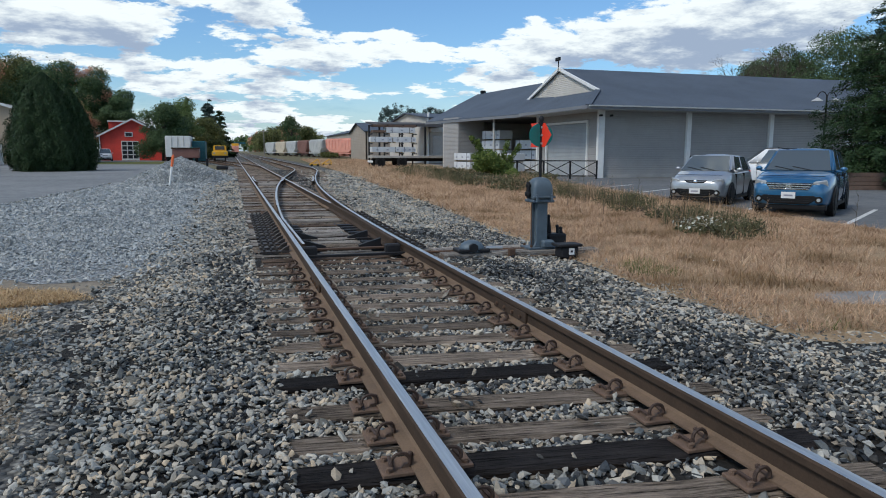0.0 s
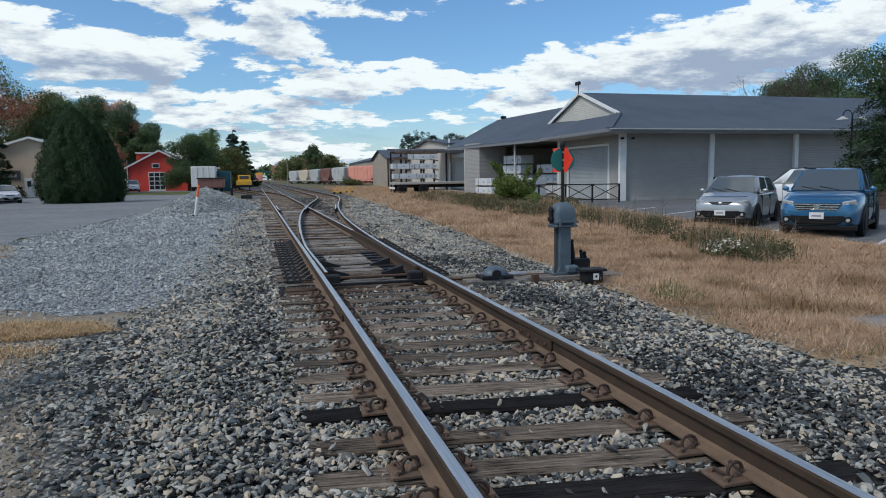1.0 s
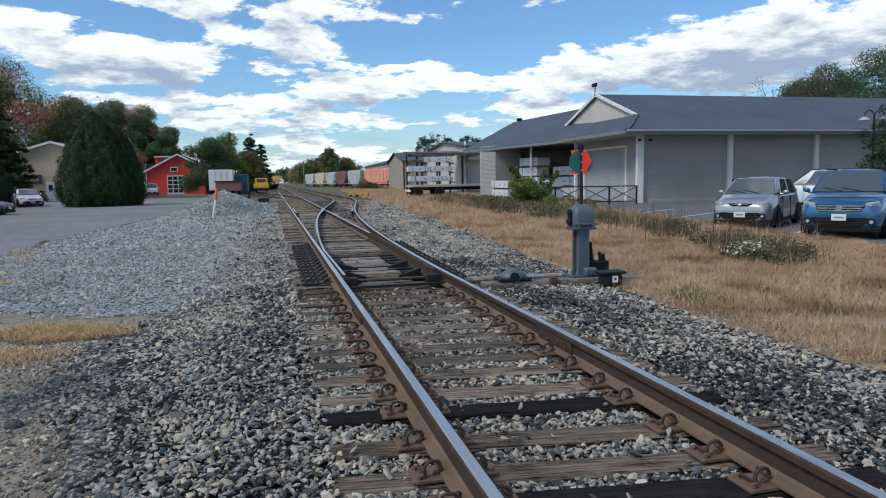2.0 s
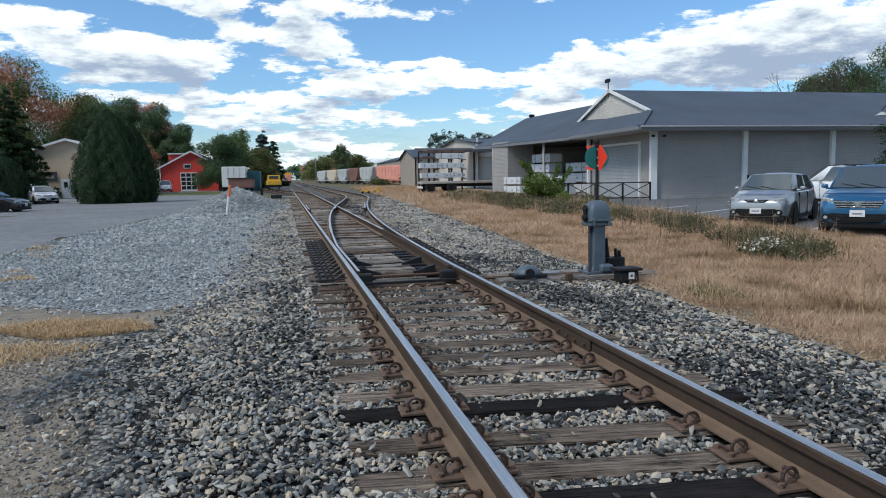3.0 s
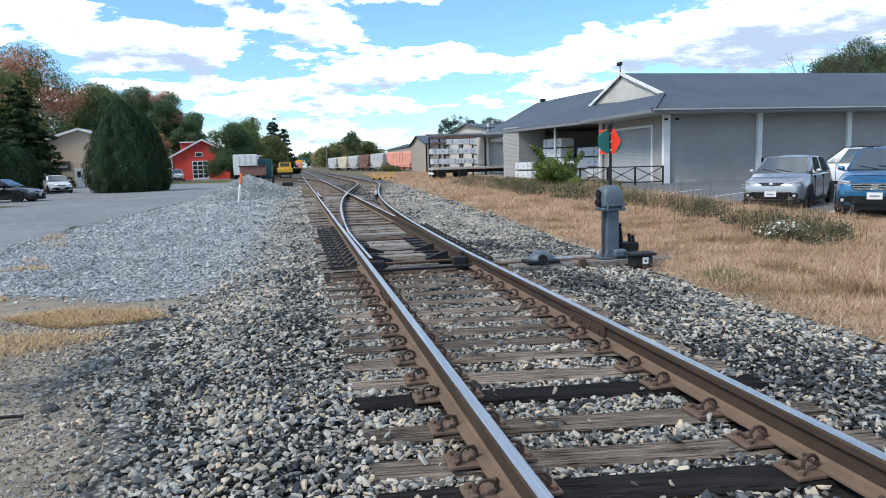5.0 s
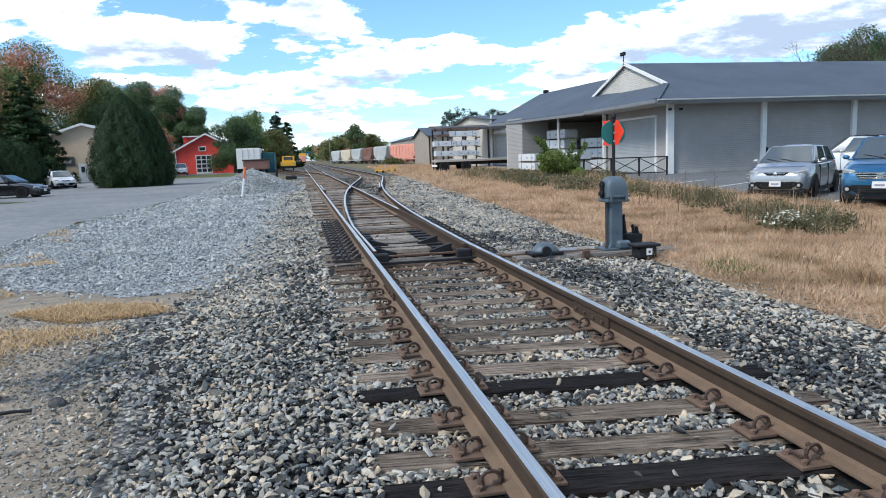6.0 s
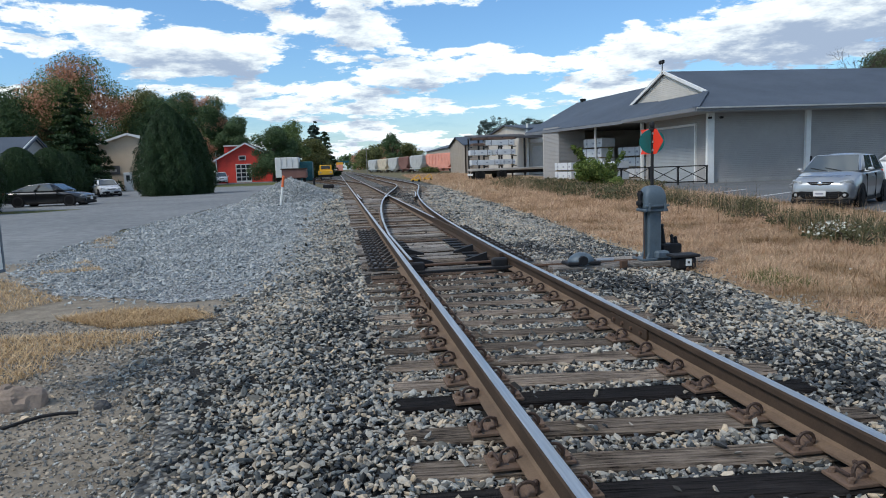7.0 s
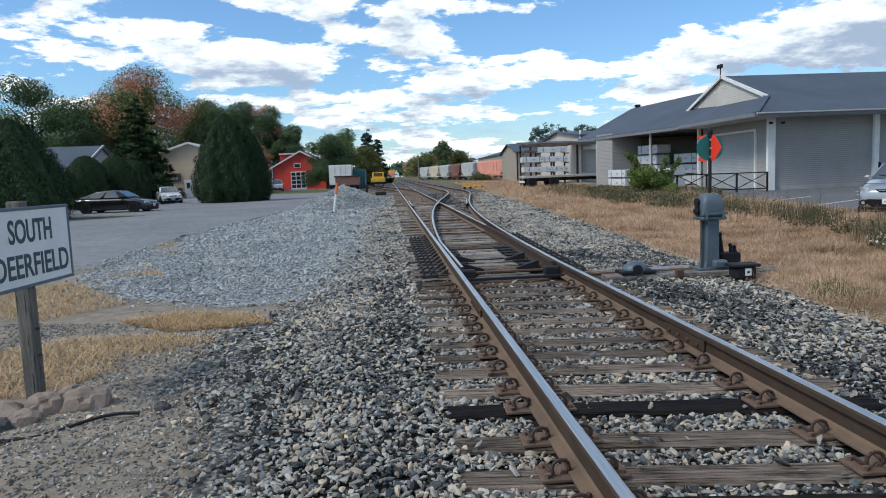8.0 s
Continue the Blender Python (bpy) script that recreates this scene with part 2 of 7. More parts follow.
M_BED = mat_chips("ballast bed", [(0.1, (0.014, 0.015, 0.016)), (0.45, (0.115, 0.117, 0.115)), (0.7, (0.23, 0.224, 0.205)), (0.95, (0.34, 0.325, 0.285))], 24.0, 0.03, 0.9)
M_BED_BLUE = mat_chips("blue gravel bed", [(0.1, (0.179, 0.19, 0.199)), (0.45, (0.302, 0.321, 0.33)), (0.9, (0.493, 0.504, 0.498))], 26.0, 0.02, 0.5)
M_DIRT = mat_ground("sandy dirt", [(0.32, (0.122, 0.104, 0.081)), (0.5, (0.232, 0.199, 0.156)), (0.68, (0.378, 0.327, 0.259))], 7.0, 0.012)
M_ASPHALT = mat_ground("worn asphalt", [(0.33, (0.126, 0.134, 0.144)), (0.5, (0.192, 0.2, 0.206)), (0.66, (0.27, 0.275, 0.272))], 3.0, 0.004, 70.0, 0.18)
M_LOT = mat_ground("parking lot asphalt", [(0.33, (0.085, 0.09, 0.095)), (0.5, (0.13, 0.135, 0.14)), (0.66, (0.18, 0.185, 0.185))], 3.0, 0.004, 70.0, 0.2)
M_MEADOW = mat_ground("dry meadow soil", [(0.3, (0.20, 0.14, 0.085)), (0.5, (0.34, 0.245, 0.15)), (0.7, (0.48, 0.36, 0.23))], 6.0, 0.03, 40.0, 0.3)
M_FIELD = mat_ground("far ground", [(0.3, (0.07, 0.075, 0.04)), (0.5, (0.14, 0.125, 0.075)), (0.7, (0.22, 0.18, 0.11))], 1.0, 0.03, 9.0, 0.05)
M_TIE = mat_wood("weathered tie timber", (0.018, 0.013, 0.010), (0.44, 0.355, 0.28))
M_HEADBLOCK = mat_wood("grey weathered head timber", (0.14, 0.12, 0.105), (0.46, 0.42, 0.375))
M_TIE_SIDE = mat_wood("shade-dark tie flank", (0.012, 0.010, 0.009), (0.075, 0.056, 0.044))
M_TIE_DARK = mat_wood("creosoted tie timber", (0.008, 0.008, 0.009), (0.062, 0.054, 0.052))
M_TIE_BROWN = mat_wood("brown tie timber", (0.03, 0.02, 0.015), (0.24, 0.17, 0.125))
M_RUST = mat_plain("rusted rail steel", (0.056, 0.038, 0.027), 0.9, 0.0, 0.35, 4.0, 80.0, 0.002, 0.2)
M_RAILFOOT = mat_plain("dusty rusted rail foot", (0.145, 0.098, 0.065), 0.9, 0.0, 0.3, 4.0, 80.0, 0.002)
M_RUST_DARK = mat_plain("dark rusted iron", (0.095, 0.055, 0.035), 0.8, 0.1, 0.4, 6.0, 90.0, 0.002)
M_GREASE = mat_plain("greasy black iron", (0.018, 0.018, 0.02), 0.62, 0.1, 0.4, 6.0, 60.0, 0.002, 0.25)


def mat_rail_top():
    n = Nodes("polished rail head")
    streak = n.noise(2.2, 5, 0.6, n.pos(), (30.0, 0.8, 30.0))
    col = n.ramp(streak, [(0.3, (0.47, 0.47, 0.465)), (0.7, (0.70, 0.70, 0.69))])
    return n.done(col, n.range(streak, 0.3, 0.7, 0.36, 0.52), 0.95, streak, 0.0006, 0.4, 0.5)


M_RAILTOP = mat_rail_top()


# ---- mesh helpers ----
def mesh_of(name, verts, faces, mats, idx=None, smooth=False):
    me = bpy.data.meshes.new(name)
    me.from_pydata([tuple(v) for v in verts], [], [tuple(f) for f in faces])
    for m in mats if isinstance(mats, (list, tuple)) else [mats]:
        me.materials.append(m)
    if idx is not None:
        me.polygons.foreach_set("material_index", np.asarray(idx, dtype=np.int32))
    if smooth:
        me.polygons.foreach_set("use_smooth", np.ones(len(me.polygons), dtype=bool))
    me.update()
    return me


def mesh_np(name, verts, loops, per_face, mat, smooth=False):
    """A large mesh from arrays: all faces with the same number of corners."""
    me = bpy.data.meshes.new(name)
    n = len(loops) // per_face
    me.vertices.add(len(verts))
    me.vertices.foreach_set("co", np.ascontiguousarray(verts, dtype=np.float32).ravel())
    me.loops.add(len(loops))
    me.loops.foreach_set("vertex_index", np.asarray(loops, dtype=np.int32))
    me.polygons.add(n)
    me.polygons.foreach_set("loop_start", np.arange(0, n * per_face, per_face, dtype=np.int32))
    me.materials.append(mat)
    me.polygons.foreach_set("use_smooth", np.full(n, smooth, dtype=bool))
    me.update(calc_edges=True)
    return me


def from_bm(name, bm, mat, smooth=False):
    me = bpy.data.meshes.new(name)
    bm.normal_update()
    bm.to_mesh(me)
    bm.free()
    for m in mat if isinstance(mat, (list, tuple)) else [mat]:
        me.materials.append(m)
    if smooth:
        for p in me.polygons:
            p.use_smooth = True
    return me


def part(name, bm, mat, parent, label="", smooth=False, m=None):
    """Links a bmesh (or a mesh) as one object under a thing or a part."""
    me = bm if isinstance(bm, bpy.types.Mesh) else from_bm(name, bm, mat, smooth)
    ob = new(name, me)
    ob.parent = parent
    if m is not None:
        ob.matrix_basis = m
    if label:
        ob["label"] = label
    return ob


def thing(name, label, category, m=None, group="", kind=""):
    ob = new(name)
    ob.empty_display_size = 0.2
    if m is not None:
        ob.matrix_basis = m
    return tagged(ob, label, category, group, kind)


def solo(name, bm, mat, label, category, m=None, group="", kind="", smooth=False):
    me = bm if isinstance(bm, bpy.types.Mesh) else from_bm(name, bm, mat, smooth)
    ob = new(name, me)
    if m is not None:
        ob.matrix_basis = m
    return tagged(ob, label, category, group, kind)


def box(size, at=(0, 0, 0), bevel=0.0, turn=None, bm=None, taper=None, seg=1):
    """A box of that size round its centre, bevelled; taper shrinks its top."""
    own = bmesh.new()
    bmesh.ops.create_cube(own, size=1.0)
    for v in own.verts:
        k = taper if taper and v.co.z > 0 else (1, 1)
        v.co = Vector((v.co.x * size[0] * k[0], v.co.y * size[1] * k[1], v.co.z * size[2]))
    if bevel > 0:
        bmesh.ops.bevel(own, geom=list(own.edges), offset=bevel, segments=seg, affect="EDGES", profile=0.5)
    m = Matrix.Translation(at) @ (turn.to_4x4() if turn is not None else Matrix.Identity(4))
    own.transform(m)
    return join(bm, own)


def rod(a, b, r, bm=None, seg=10, r2=None, caps=True):
    a, b = Vector(a), Vector(b)
    own = bmesh.new()
    d = b - a
    bmesh.ops.create_cone(own, cap_ends=caps, segments=seg, radius1=r, radius2=r if r2 is None else r2, depth=d.length)
    own.transform(Matrix.Translation((a + b) / 2) @ d.to_track_quat("Z", "Y").to_matrix().to_4x4())
    return join(bm, own)


def ball(at, r, bm=None, sub=2, scale=(1, 1, 1)):
    own = bmesh.new()
    bmesh.ops.create_icosphere(own, subdivisions=sub, radius=r)
    own.transform(Matrix.Translation(at) @ Matrix.Diagonal((*scale, 1)))
    return join(bm, own)


def join(bm, own):
    if bm is None:
        return own
    me = bpy.data.meshes.new("tmp")
    own.to_mesh(me)
    own.free()
    bm.from_mesh(me)
    bpy.data.meshes.remove(me)
    return bm


def prism(outline, depth, bm=None, m=None, bevel=0.0):
    """An outline in the xz plane, given depth along y, centred."""
    own = bmesh.new()
    vs = [own.verts.new((x, -depth / 2, z)) for x, z in outline]
    f = own.faces.new(vs)
    r = bmesh.ops.extrude_face_region(own, geom=[f])
    for v in r["geom"]:
        if isinstance(v, bmesh.types.BMVert):
            v.co.y += depth
    bmesh.ops.recalc_face_normals(own, faces=own.faces)
    if bevel:
        bmesh.ops.bevel(own, geom=list(own.edges), offset=bevel, segments=1, affect="EDGES")
    if m is not None:
        own.transform(m)
    return join(bm, own)


def sweep(name, profile, path, mats, idx=None, closed=True):
    """A profile (across, up) carried along a path in the plan."""
    path = [Vector(p) for p in path]
    n, k = len(path), len(profile)
    verts, faces, mi = [], [], []
    for i, p in enumerate(path):
        d = (path[min(i + 1, n - 1)] - path[max(i - 1, 0)]).normalized()
        side = Vector((d.y, -d.x, 0)).normalized()
        for u, v in profile:
            verts.append(p + side * u + Vector((0, 0, v)))
    for i in range(n - 1):
        for j in range(k if closed else k - 1):
            j2 = (j + 1) % k
            faces.append((i * k + j, i * k + j2, (i + 1) * k + j2, (i + 1) * k + j))
            mi.append(idx[j] if idx else 0)
    if closed:
        faces += [tuple(range(k)), tuple(reversed(range((n - 1) * k, n * k)))]
        mi += [0, 0]
    return mesh_of(name, verts, faces, mats, mi)

# ---- ground ----
def ragged(outline, step=0.35, amp=0.25, scale=0.9, seed=0.0):
    pts = []
    for (x0, y0), (x1, y1) in zip(outline, outline[1:] + outline[:1]):
        n = max(1, min(120, int(math.hypot(x1 - x0, y1 - y0) / step)))
        for i in range(n):
            x, y = x0 + (x1 - x0) * i / n, y0 + (y1 - y0) * i / n
            dx = noise.noise((x * scale + seed, y * scale, 3.1)) + 0.5 * noise.noise((x * scale * 3 + seed, y * scale * 3, 9.0))
            dy = noise.noise((x * scale + seed, y * scale, 7.7)) + 0.5 * noise.noise((x * scale * 3 + seed, y * scale * 3, 1.0))
            pts.append((x + dx * amp, y + dy * amp))
    return pts


def zone(name, outline, z, mat, label, category, amp=0.25, step=0.35, seed=0.0):
    bm = bmesh.new()
    vs = [bm.verts.new((x, y, z)) for x, y in (ragged(outline, step, amp, seed=seed) if amp else outline)]
    es = [bm.edges.new((vs[i], vs[(i + 1) % len(vs)])) for i in range(len(vs))]
    bmesh.ops.triangle_fill(bm, edges=es, use_beauty=True)
    for f in bm.faces:
        if f.normal.z < 0:
            f.normal_flip()
    return solo(name, bm, mat, label, category, kind="structure")


GROUND_Z = -0.10
bm = bmesh.new()
bmesh.ops.create_grid(bm, x_segments=40, y_segments=40, size=2500)
bm.transform(Matrix.Translation((0, 0, GROUND_Z)))
solo("ground", bm, M_FIELD, "flat ground of dull grass and soil", "ground", kind="structure")

YARD_EDGE = [(-5.5, 8.5), (-5.6, 12.2), (-6.2, 16), (-6.3, 21), (-5.9, 29), (-5.5, 36.5), (-3.6, 46), (-2.6, 56), (-2.8, 75), (-5.0, 90)]
zone("yard", YARD_EDGE + [(-9, 118), (-60, 118), (-60, 4), (-8.5, 4), (-6.6, 6.5)], -0.074, M_ASPHALT, "grey worn asphalt yard", "yard", 0.35)
zone("dirt_verge", [(-0.4, -6), (-0.4, 14), (-6.5, 14), (-6.2, 9), (-9.5, 4), (-14, -6)], -0.069, M_DIRT, "sandy dirt verge with scattered chips", "verge", 0.2)
zone("gravel_patch", [(-0.6, 8.6), (-0.2, 14), (-0.2, 58), (-1.9, 58), (-3.4, 46), (-5.4, 36.5), (-5.7, 29), (-6.0, 21), (-5.9, 16), (-5.3, 12.4), (-3.8, 9.8), (-2.3, 8.6)], -0.064, M_BED_BLUE, "patch of fresh blue-grey crushed stone", "gravel", 0.3)
zone("ballast_bed", [(-1.0, -6), (-1.1, 3.6), (-1.8, 7.0), (-1.2, 8.4), (-0.5, 11), (-0.4, 60), (-1.5, 75), (-6, 110), (-12, 150), (0, 400), (8, 400), (9, 120), (8.4, 75), (7.6, 50), (6.7, 36), (5.5, 18), (4.7, 8.5), (4.6, 4), (5.4, 3.6), (9, 2), (9, -6)], -0.045, M_BED, "bed of mixed grey and tan track ballast", "ballast", 0.15)
# Dark sheet under the near stones puts the shade of their gaps into colour.
zone("ballast_grit", [(-0.75, 1.4), (-0.8, 3.6), (-1.25, 5.2), (-1.3, 6.6), (-0.9, 8.4), (-0.5, 10), (-0.3, 13), (5.0, 13), (4.6, 8.5), (4.45, 4.2), (5.2, 3.4), (8.5, 1.8), (8.5, 1.4)], -0.0405, M_GAP_SHADE, "dark sheet painted as shade between the ballast stones", "ballast", 0.15, seed=2.0)
zone("meadow", [(4.5, 4.1), (4.6, 8), (5.4, 17), (6.6, 35), (7.8, 52), (9.2, 84), (12, 130), (30, 130), (20, 60), (17.2, 36), (15.0, 27), (13.5, 18.2), (13.3, 14.8), (12.6, 11.2), (12.2, 7), (12.5, 2), (7.2, 2.6)], -0.034, M_MEADOW, "strip of dry straw-coloured meadow", "meadow", 0.2, seed=4.0)
zone("parking_lot", [(12.4, 0), (12.5, 7), (12.7, 11.1), (13.4, 14.8), (13.6, 18.2), (15.1, 27), (17.4, 35.4), (19, 46), (19.5, 60), (22, 95), (70, 95), (70, 0)], -0.050, M_LOT, "dark grey asphalt parking lot", "parking lot", 0.12, seed=9.0)
zone("lawn", [(-13.0, 38), (-19, 39.5), (-30, 43), (-30, 40), (-20, 36.5), (-14.5, 36)], -0.072, mat_ground("short green lawn", [(0.3, (0.05, 0.065, 0.022)), (0.5, (0.10, 0.11, 0.04)), (0.7, (0.19, 0.16, 0.07))], 6.0, 0.02), "strip of mown lawn with dry patches", "lawn", 0.2)
zone("lawn", [(-8, 84), (-20, 86), (-30, 100), (-9, 106), (-6, 95)], -0.072, bpy.data.materials["short green lawn"], "mown lawn before the red shed", "lawn", 0.2)

# ---- tracks ----
GAUGE_L, GAUGE_R = 0.88, 2.39
RAIL_TOP = 0.20


def turn_right(y):
    """Offset of the siding from the main line."""
    if y < 9.5:
        return 0.0
    a = min(y, 36.0) - 9.5
    s = 0.012 * a + 0.113 * a * a / 53.0
    if y > 36:
        s += 0.125 * (min(y, 45.0) - 36)
    if y > 45:
        b = min(y, 57.0) - 45
        s += 0.125 * b - 0.125 * b * b / 24.0
    return s


def turn_left(y):
    if y < 58:
        return 0.0
    a = min(y, 75.0) - 58
    s = 0.015 * a + 0.095 * a * a / 34.0
    if y > 75:
        s += 0.11 * (y - 75)
    return -s


def steps(a, b, d):
    n = max(2, int((b - a) / d))
    return [a + (b - a) * i / n for i in range(n + 1)]


RAIL = [(-0.076, 0.02), (-0.076, 0.032), (-0.022, 0.046), (-0.009, 0.062), (-0.009, 0.142), (-0.037, 0.156), (-0.038, 0.188), (-0.030, 0.199), (-0.012, 0.2015),
        (0.012, 0.2015), (0.030, 0.199), (0.038, 0.188), (0.037, 0.156), (0.009, 0.142), (0.009, 0.062), (0.022, 0.046), (0.076, 0.032), (0.076, 0.02)]
RAIL_IDX = [2, 2, 2, 0, 0, 0, 0, 1, 1, 1, 0, 0, 0, 0, 2, 2, 2, 0]
POINT = [(-0.030, 0.03), (-0.030, 0.06), (-0.012, 0.07), (-0.012, 0.14), (-0.030, 0.155), (-0.030, 0.185), (-0.02, 0.2), (0.02, 0.2), (0.026, 0.19), (0.026, 0.155), (0.010, 0.14), (0.010, 0.07), (0.070, 0.045), (0.070, 0.03)]
POINT_IDX = [0, 0, 0, 0, 0, 0, 1, 1, 0, 0, 0, 0, 0, 0]

main_track = thing("main_track", "straight main railway track of rusted rails on timber ties", "railway track", kind="structure")
siding_track = thing("siding_track", "railway siding that leaves the main track through a turnout", "railway track", kind="structure")
spur_track = thing("spur_track", "short spur track that leads off towards the yard", "railway track", kind="structure")
RM = [M_RUST, M_RAILTOP, M_RAILFOOT]


def rail(parent, path, name="rail", profile=None, idx=None, label=""):
    me = sweep(name, profile or RAIL, path, RM, idx or RAIL_IDX)
    return part(name, me, None, parent, label)


rail(main_track, [(GAUGE_L, y, 0) for y in (-6, 0, 6, 12, 20, 40, 80, 160, 320, 640)])
rail(main_track, [(GAUGE_R, y, 0) for y in (-6, 0, 4, 9.4)] + [(GAUGE_R + turn_right(y), y, 0) for y in steps(9.5, 70, 0.9)] + [(GAUGE_R + turn_right(99), y, 0) for y in (110, 200, 420)])
# switch points and the rails that lead from them
rail(siding_track, [(GAUGE_L + 0.062 + 0.028 * (1 - (y - 9.3) / 6), y, 0) if y < 15.3 and turn_right(y) < 0.062 else (GAUGE_L + max(0.07, turn_right(y)), y, 0) for y in steps(9.3, 16.5, 0.45)], "switch_point", POINT, POINT_IDX, "switch point rail with a worn tip")
rail(siding_track, [(GAUGE_L + turn_right(y), y, 0) for y in steps(16.5, 70, 0.9)] + [(GAUGE_L + turn_right(99), y, 0) for y in (110, 200, 420)])
rail(main_track, [(GAUGE_R - max(0.0, 0.075 - turn_right(y)), y, 0) for y in steps(9.5, 17, 0.5)], "switch_point", [(-u, v) for u, v in reversed(POINT)], [0, 0, 0, 0, 0, 0, 0, 1, 1, 0, 0, 0, 0, 0][:14], "switch point rail with a worn tip")
rail(main_track, [(GAUGE_R, y, 0) for y in (17, 24, 30, 36, 60, 100, 200, 400, 640)])
# guard rails opposite the frog
for parent, fx in ((main_track, lambda y: GAUGE_L + 0.115), (siding_track, lambda y: GAUGE_R + turn_right(y) - 0.115)):
    rail(parent, [(fx(y) + (0.06 if parent is main_track else -0.06) * max(0, (abs(y - 33) - 2.2)) / 0.8, y, -0.004) for y in steps(30, 36, 0.5)], "guard_rail")
# wing rails at the frog
rail(siding_track, [(GAUGE_R - 0.10 - max(0, 32.2 - y) * 0.10, y, -0.006) for y in steps(30.5, 33.6, 0.5)], "wing_rail")
rail(spur_track, [(GAUGE_R + turn_left(y) - 0.03, y, 0) for y in steps(60, 140, 2.0)])
rail(spur_track, [(GAUGE_L + turn_left(y) - 0.05, y, 0) for y in steps(61, 140, 2.0)])

rng = np.random.default_rng(5)


def tie_mesh(length, seed, width=0.225, height=0.17):
    """A timber with split ends, worn edges and a slightly uneven top."""
    r = np.random.default_rng(seed)
    k, bm2 = 9, bmesh.new()
    rings = []
    for i in range(k):
        x = -length / 2 + length * i / (k - 1)
        w = width / 2 * (1 + r.uniform(-0.05, 0.04))
        t = r.uniform(-0.008, 0.003)
        c = 0.014 + r.uniform(0, 0.012)
        e = r.uniform(-0.015, 0.015) if i in (0, k - 1) else 0
        ring = [(-w, -height), (w, -height), (w, t - c), (w - c, t), (r.uniform(-0.03, 0.03), t - r.uniform(0, 0.005)), (-w + c, t), (-w, t - c)]
        rings.append([bm2.verts.new((x + e * r.uniform(0.3, 1), a, b)) for a, b in ring])
    for a, b in zip(rings, rings[1:]):
        for j in range(7):
            bm2.faces.new((a[j], b[j], b[(j + 1) % 7], a[(j + 1) % 7]))
    bm2.faces.new(rings[0])
    bm2.faces.new(list(reversed(rings[-1])))
    bmesh.ops.recalc_face_normals(bm2, faces=bm2.faces)
    return bm2


TIE_MESHES = {}


def tie(parent, x0, x1, y, mat, name="tie", turn=0.0, label=""):
    key = (round((x1 - x0) / 0.3), mat.name, int(rng.integers(3)))
    if key not in TIE_MESHES:
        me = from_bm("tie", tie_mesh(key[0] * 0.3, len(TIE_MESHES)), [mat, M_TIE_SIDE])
        # flanks take a darker timber that paints the shade between ties
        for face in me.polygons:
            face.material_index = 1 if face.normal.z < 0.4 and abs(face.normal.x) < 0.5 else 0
        TIE_MESHES[key] = me
    return part(name, TIE_MESHES[key], None, parent, label, m=pose((x0 + x1) / 2, y, rng.uniform(-0.012, 0.004), 0, 0, turn + rng.uniform(-0.6, 0.6)))


TIE_SKEW = -6.3  # the ties lie a little askew to the rails
TIE_SLOPE = math.tan(radians(TIE_SKEW))
TIES = [-5.57 + 0.45 * i for i in range(13)] + [0.28, 0.73, 1.2, 1.66, 2.1, 2.524, 2.89, 3.33, 3.857, 4.244, 4.738, 5.182, 5.62, 6.07, 6.476, 6.99, 7.52, 8.01, 8.47] + [9.79 + 0.436 * i + float(rng.uniform(-0.02, 0.02)) for i in range(202)]
TIE_DARK = (2.524, 3.857)
for y in TIES:
    in_switch = 9.0 < y < 38
    mat = M_TIE_DARK if y in TIE_DARK else (M_TIE_BROWN if y > 9 and rng.random() < 0.2 else (M_HEADBLOCK if in_switch and rng.random() < 0.6 else M_TIE))
    reach = 2.94 + (turn_right(y) if y > 9 else 0) if y < 40 else 2.94
    reach = 2.94 if reach < 3.1 else (reach if reach < 5.0 else 2.94)
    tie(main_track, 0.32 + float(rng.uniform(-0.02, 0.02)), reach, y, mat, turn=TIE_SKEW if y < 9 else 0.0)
# the two long head timbers that carry the switch stand
for y in (8.87, 9.33):
    tie(main_track, 0.33, 4.95, y, M_TIE_BROWN, "head_tie")
for y in (8.87, 9.33):
    part("head_block", from_bm("head_block", tie_mesh(2.45, 77), M_HEADBLOCK), None, main_track, "grey head timber under the switch stand", m=pose(4.09, y, 0.055))
for k in range(115):
    y = 40.3 + 0.55 * k
    s = turn_right(y)
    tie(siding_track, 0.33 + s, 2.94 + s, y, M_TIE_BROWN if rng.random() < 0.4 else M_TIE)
for k in range(60):
    y = 70 + 0.6 * k
    s = turn_left(y)
    if s < -1.0:
        tie(spur_track, 0.33 + s, 2.94 + s, y, M_TIE_BROWN)

# ---- the warehouse ----
def mat_siding(name, c, pitch=0.11):
    n = Nodes(name)
    p = n.add("ShaderNodeSeparateXYZ", {0: n.pos()}).outputs[2]
    lap = n.math("FRACT", n.math("DIVIDE", p, pitch))
    groove = n.range(lap, 0.0, 0.16, 0.0, 1.0)
    big, fine = n.noise(0.7, 4, 0.6), n.noise(25.0, 4, 0.6)
    lo, hi = shades(c, 0.86, 1.1)
    col = n.ramp(n.math("ADD", n.math("MULTIPLY", big, 0.7), n.math("MULTIPLY", fine, 0.3)), [(0.3, lo), (0.7, hi)])
    return n.done(col, 0.62, 0.0, n.math("ADD", n.math("MULTIPLY", lap, -1.0), groove), 0.018, 0.9, 0.35)


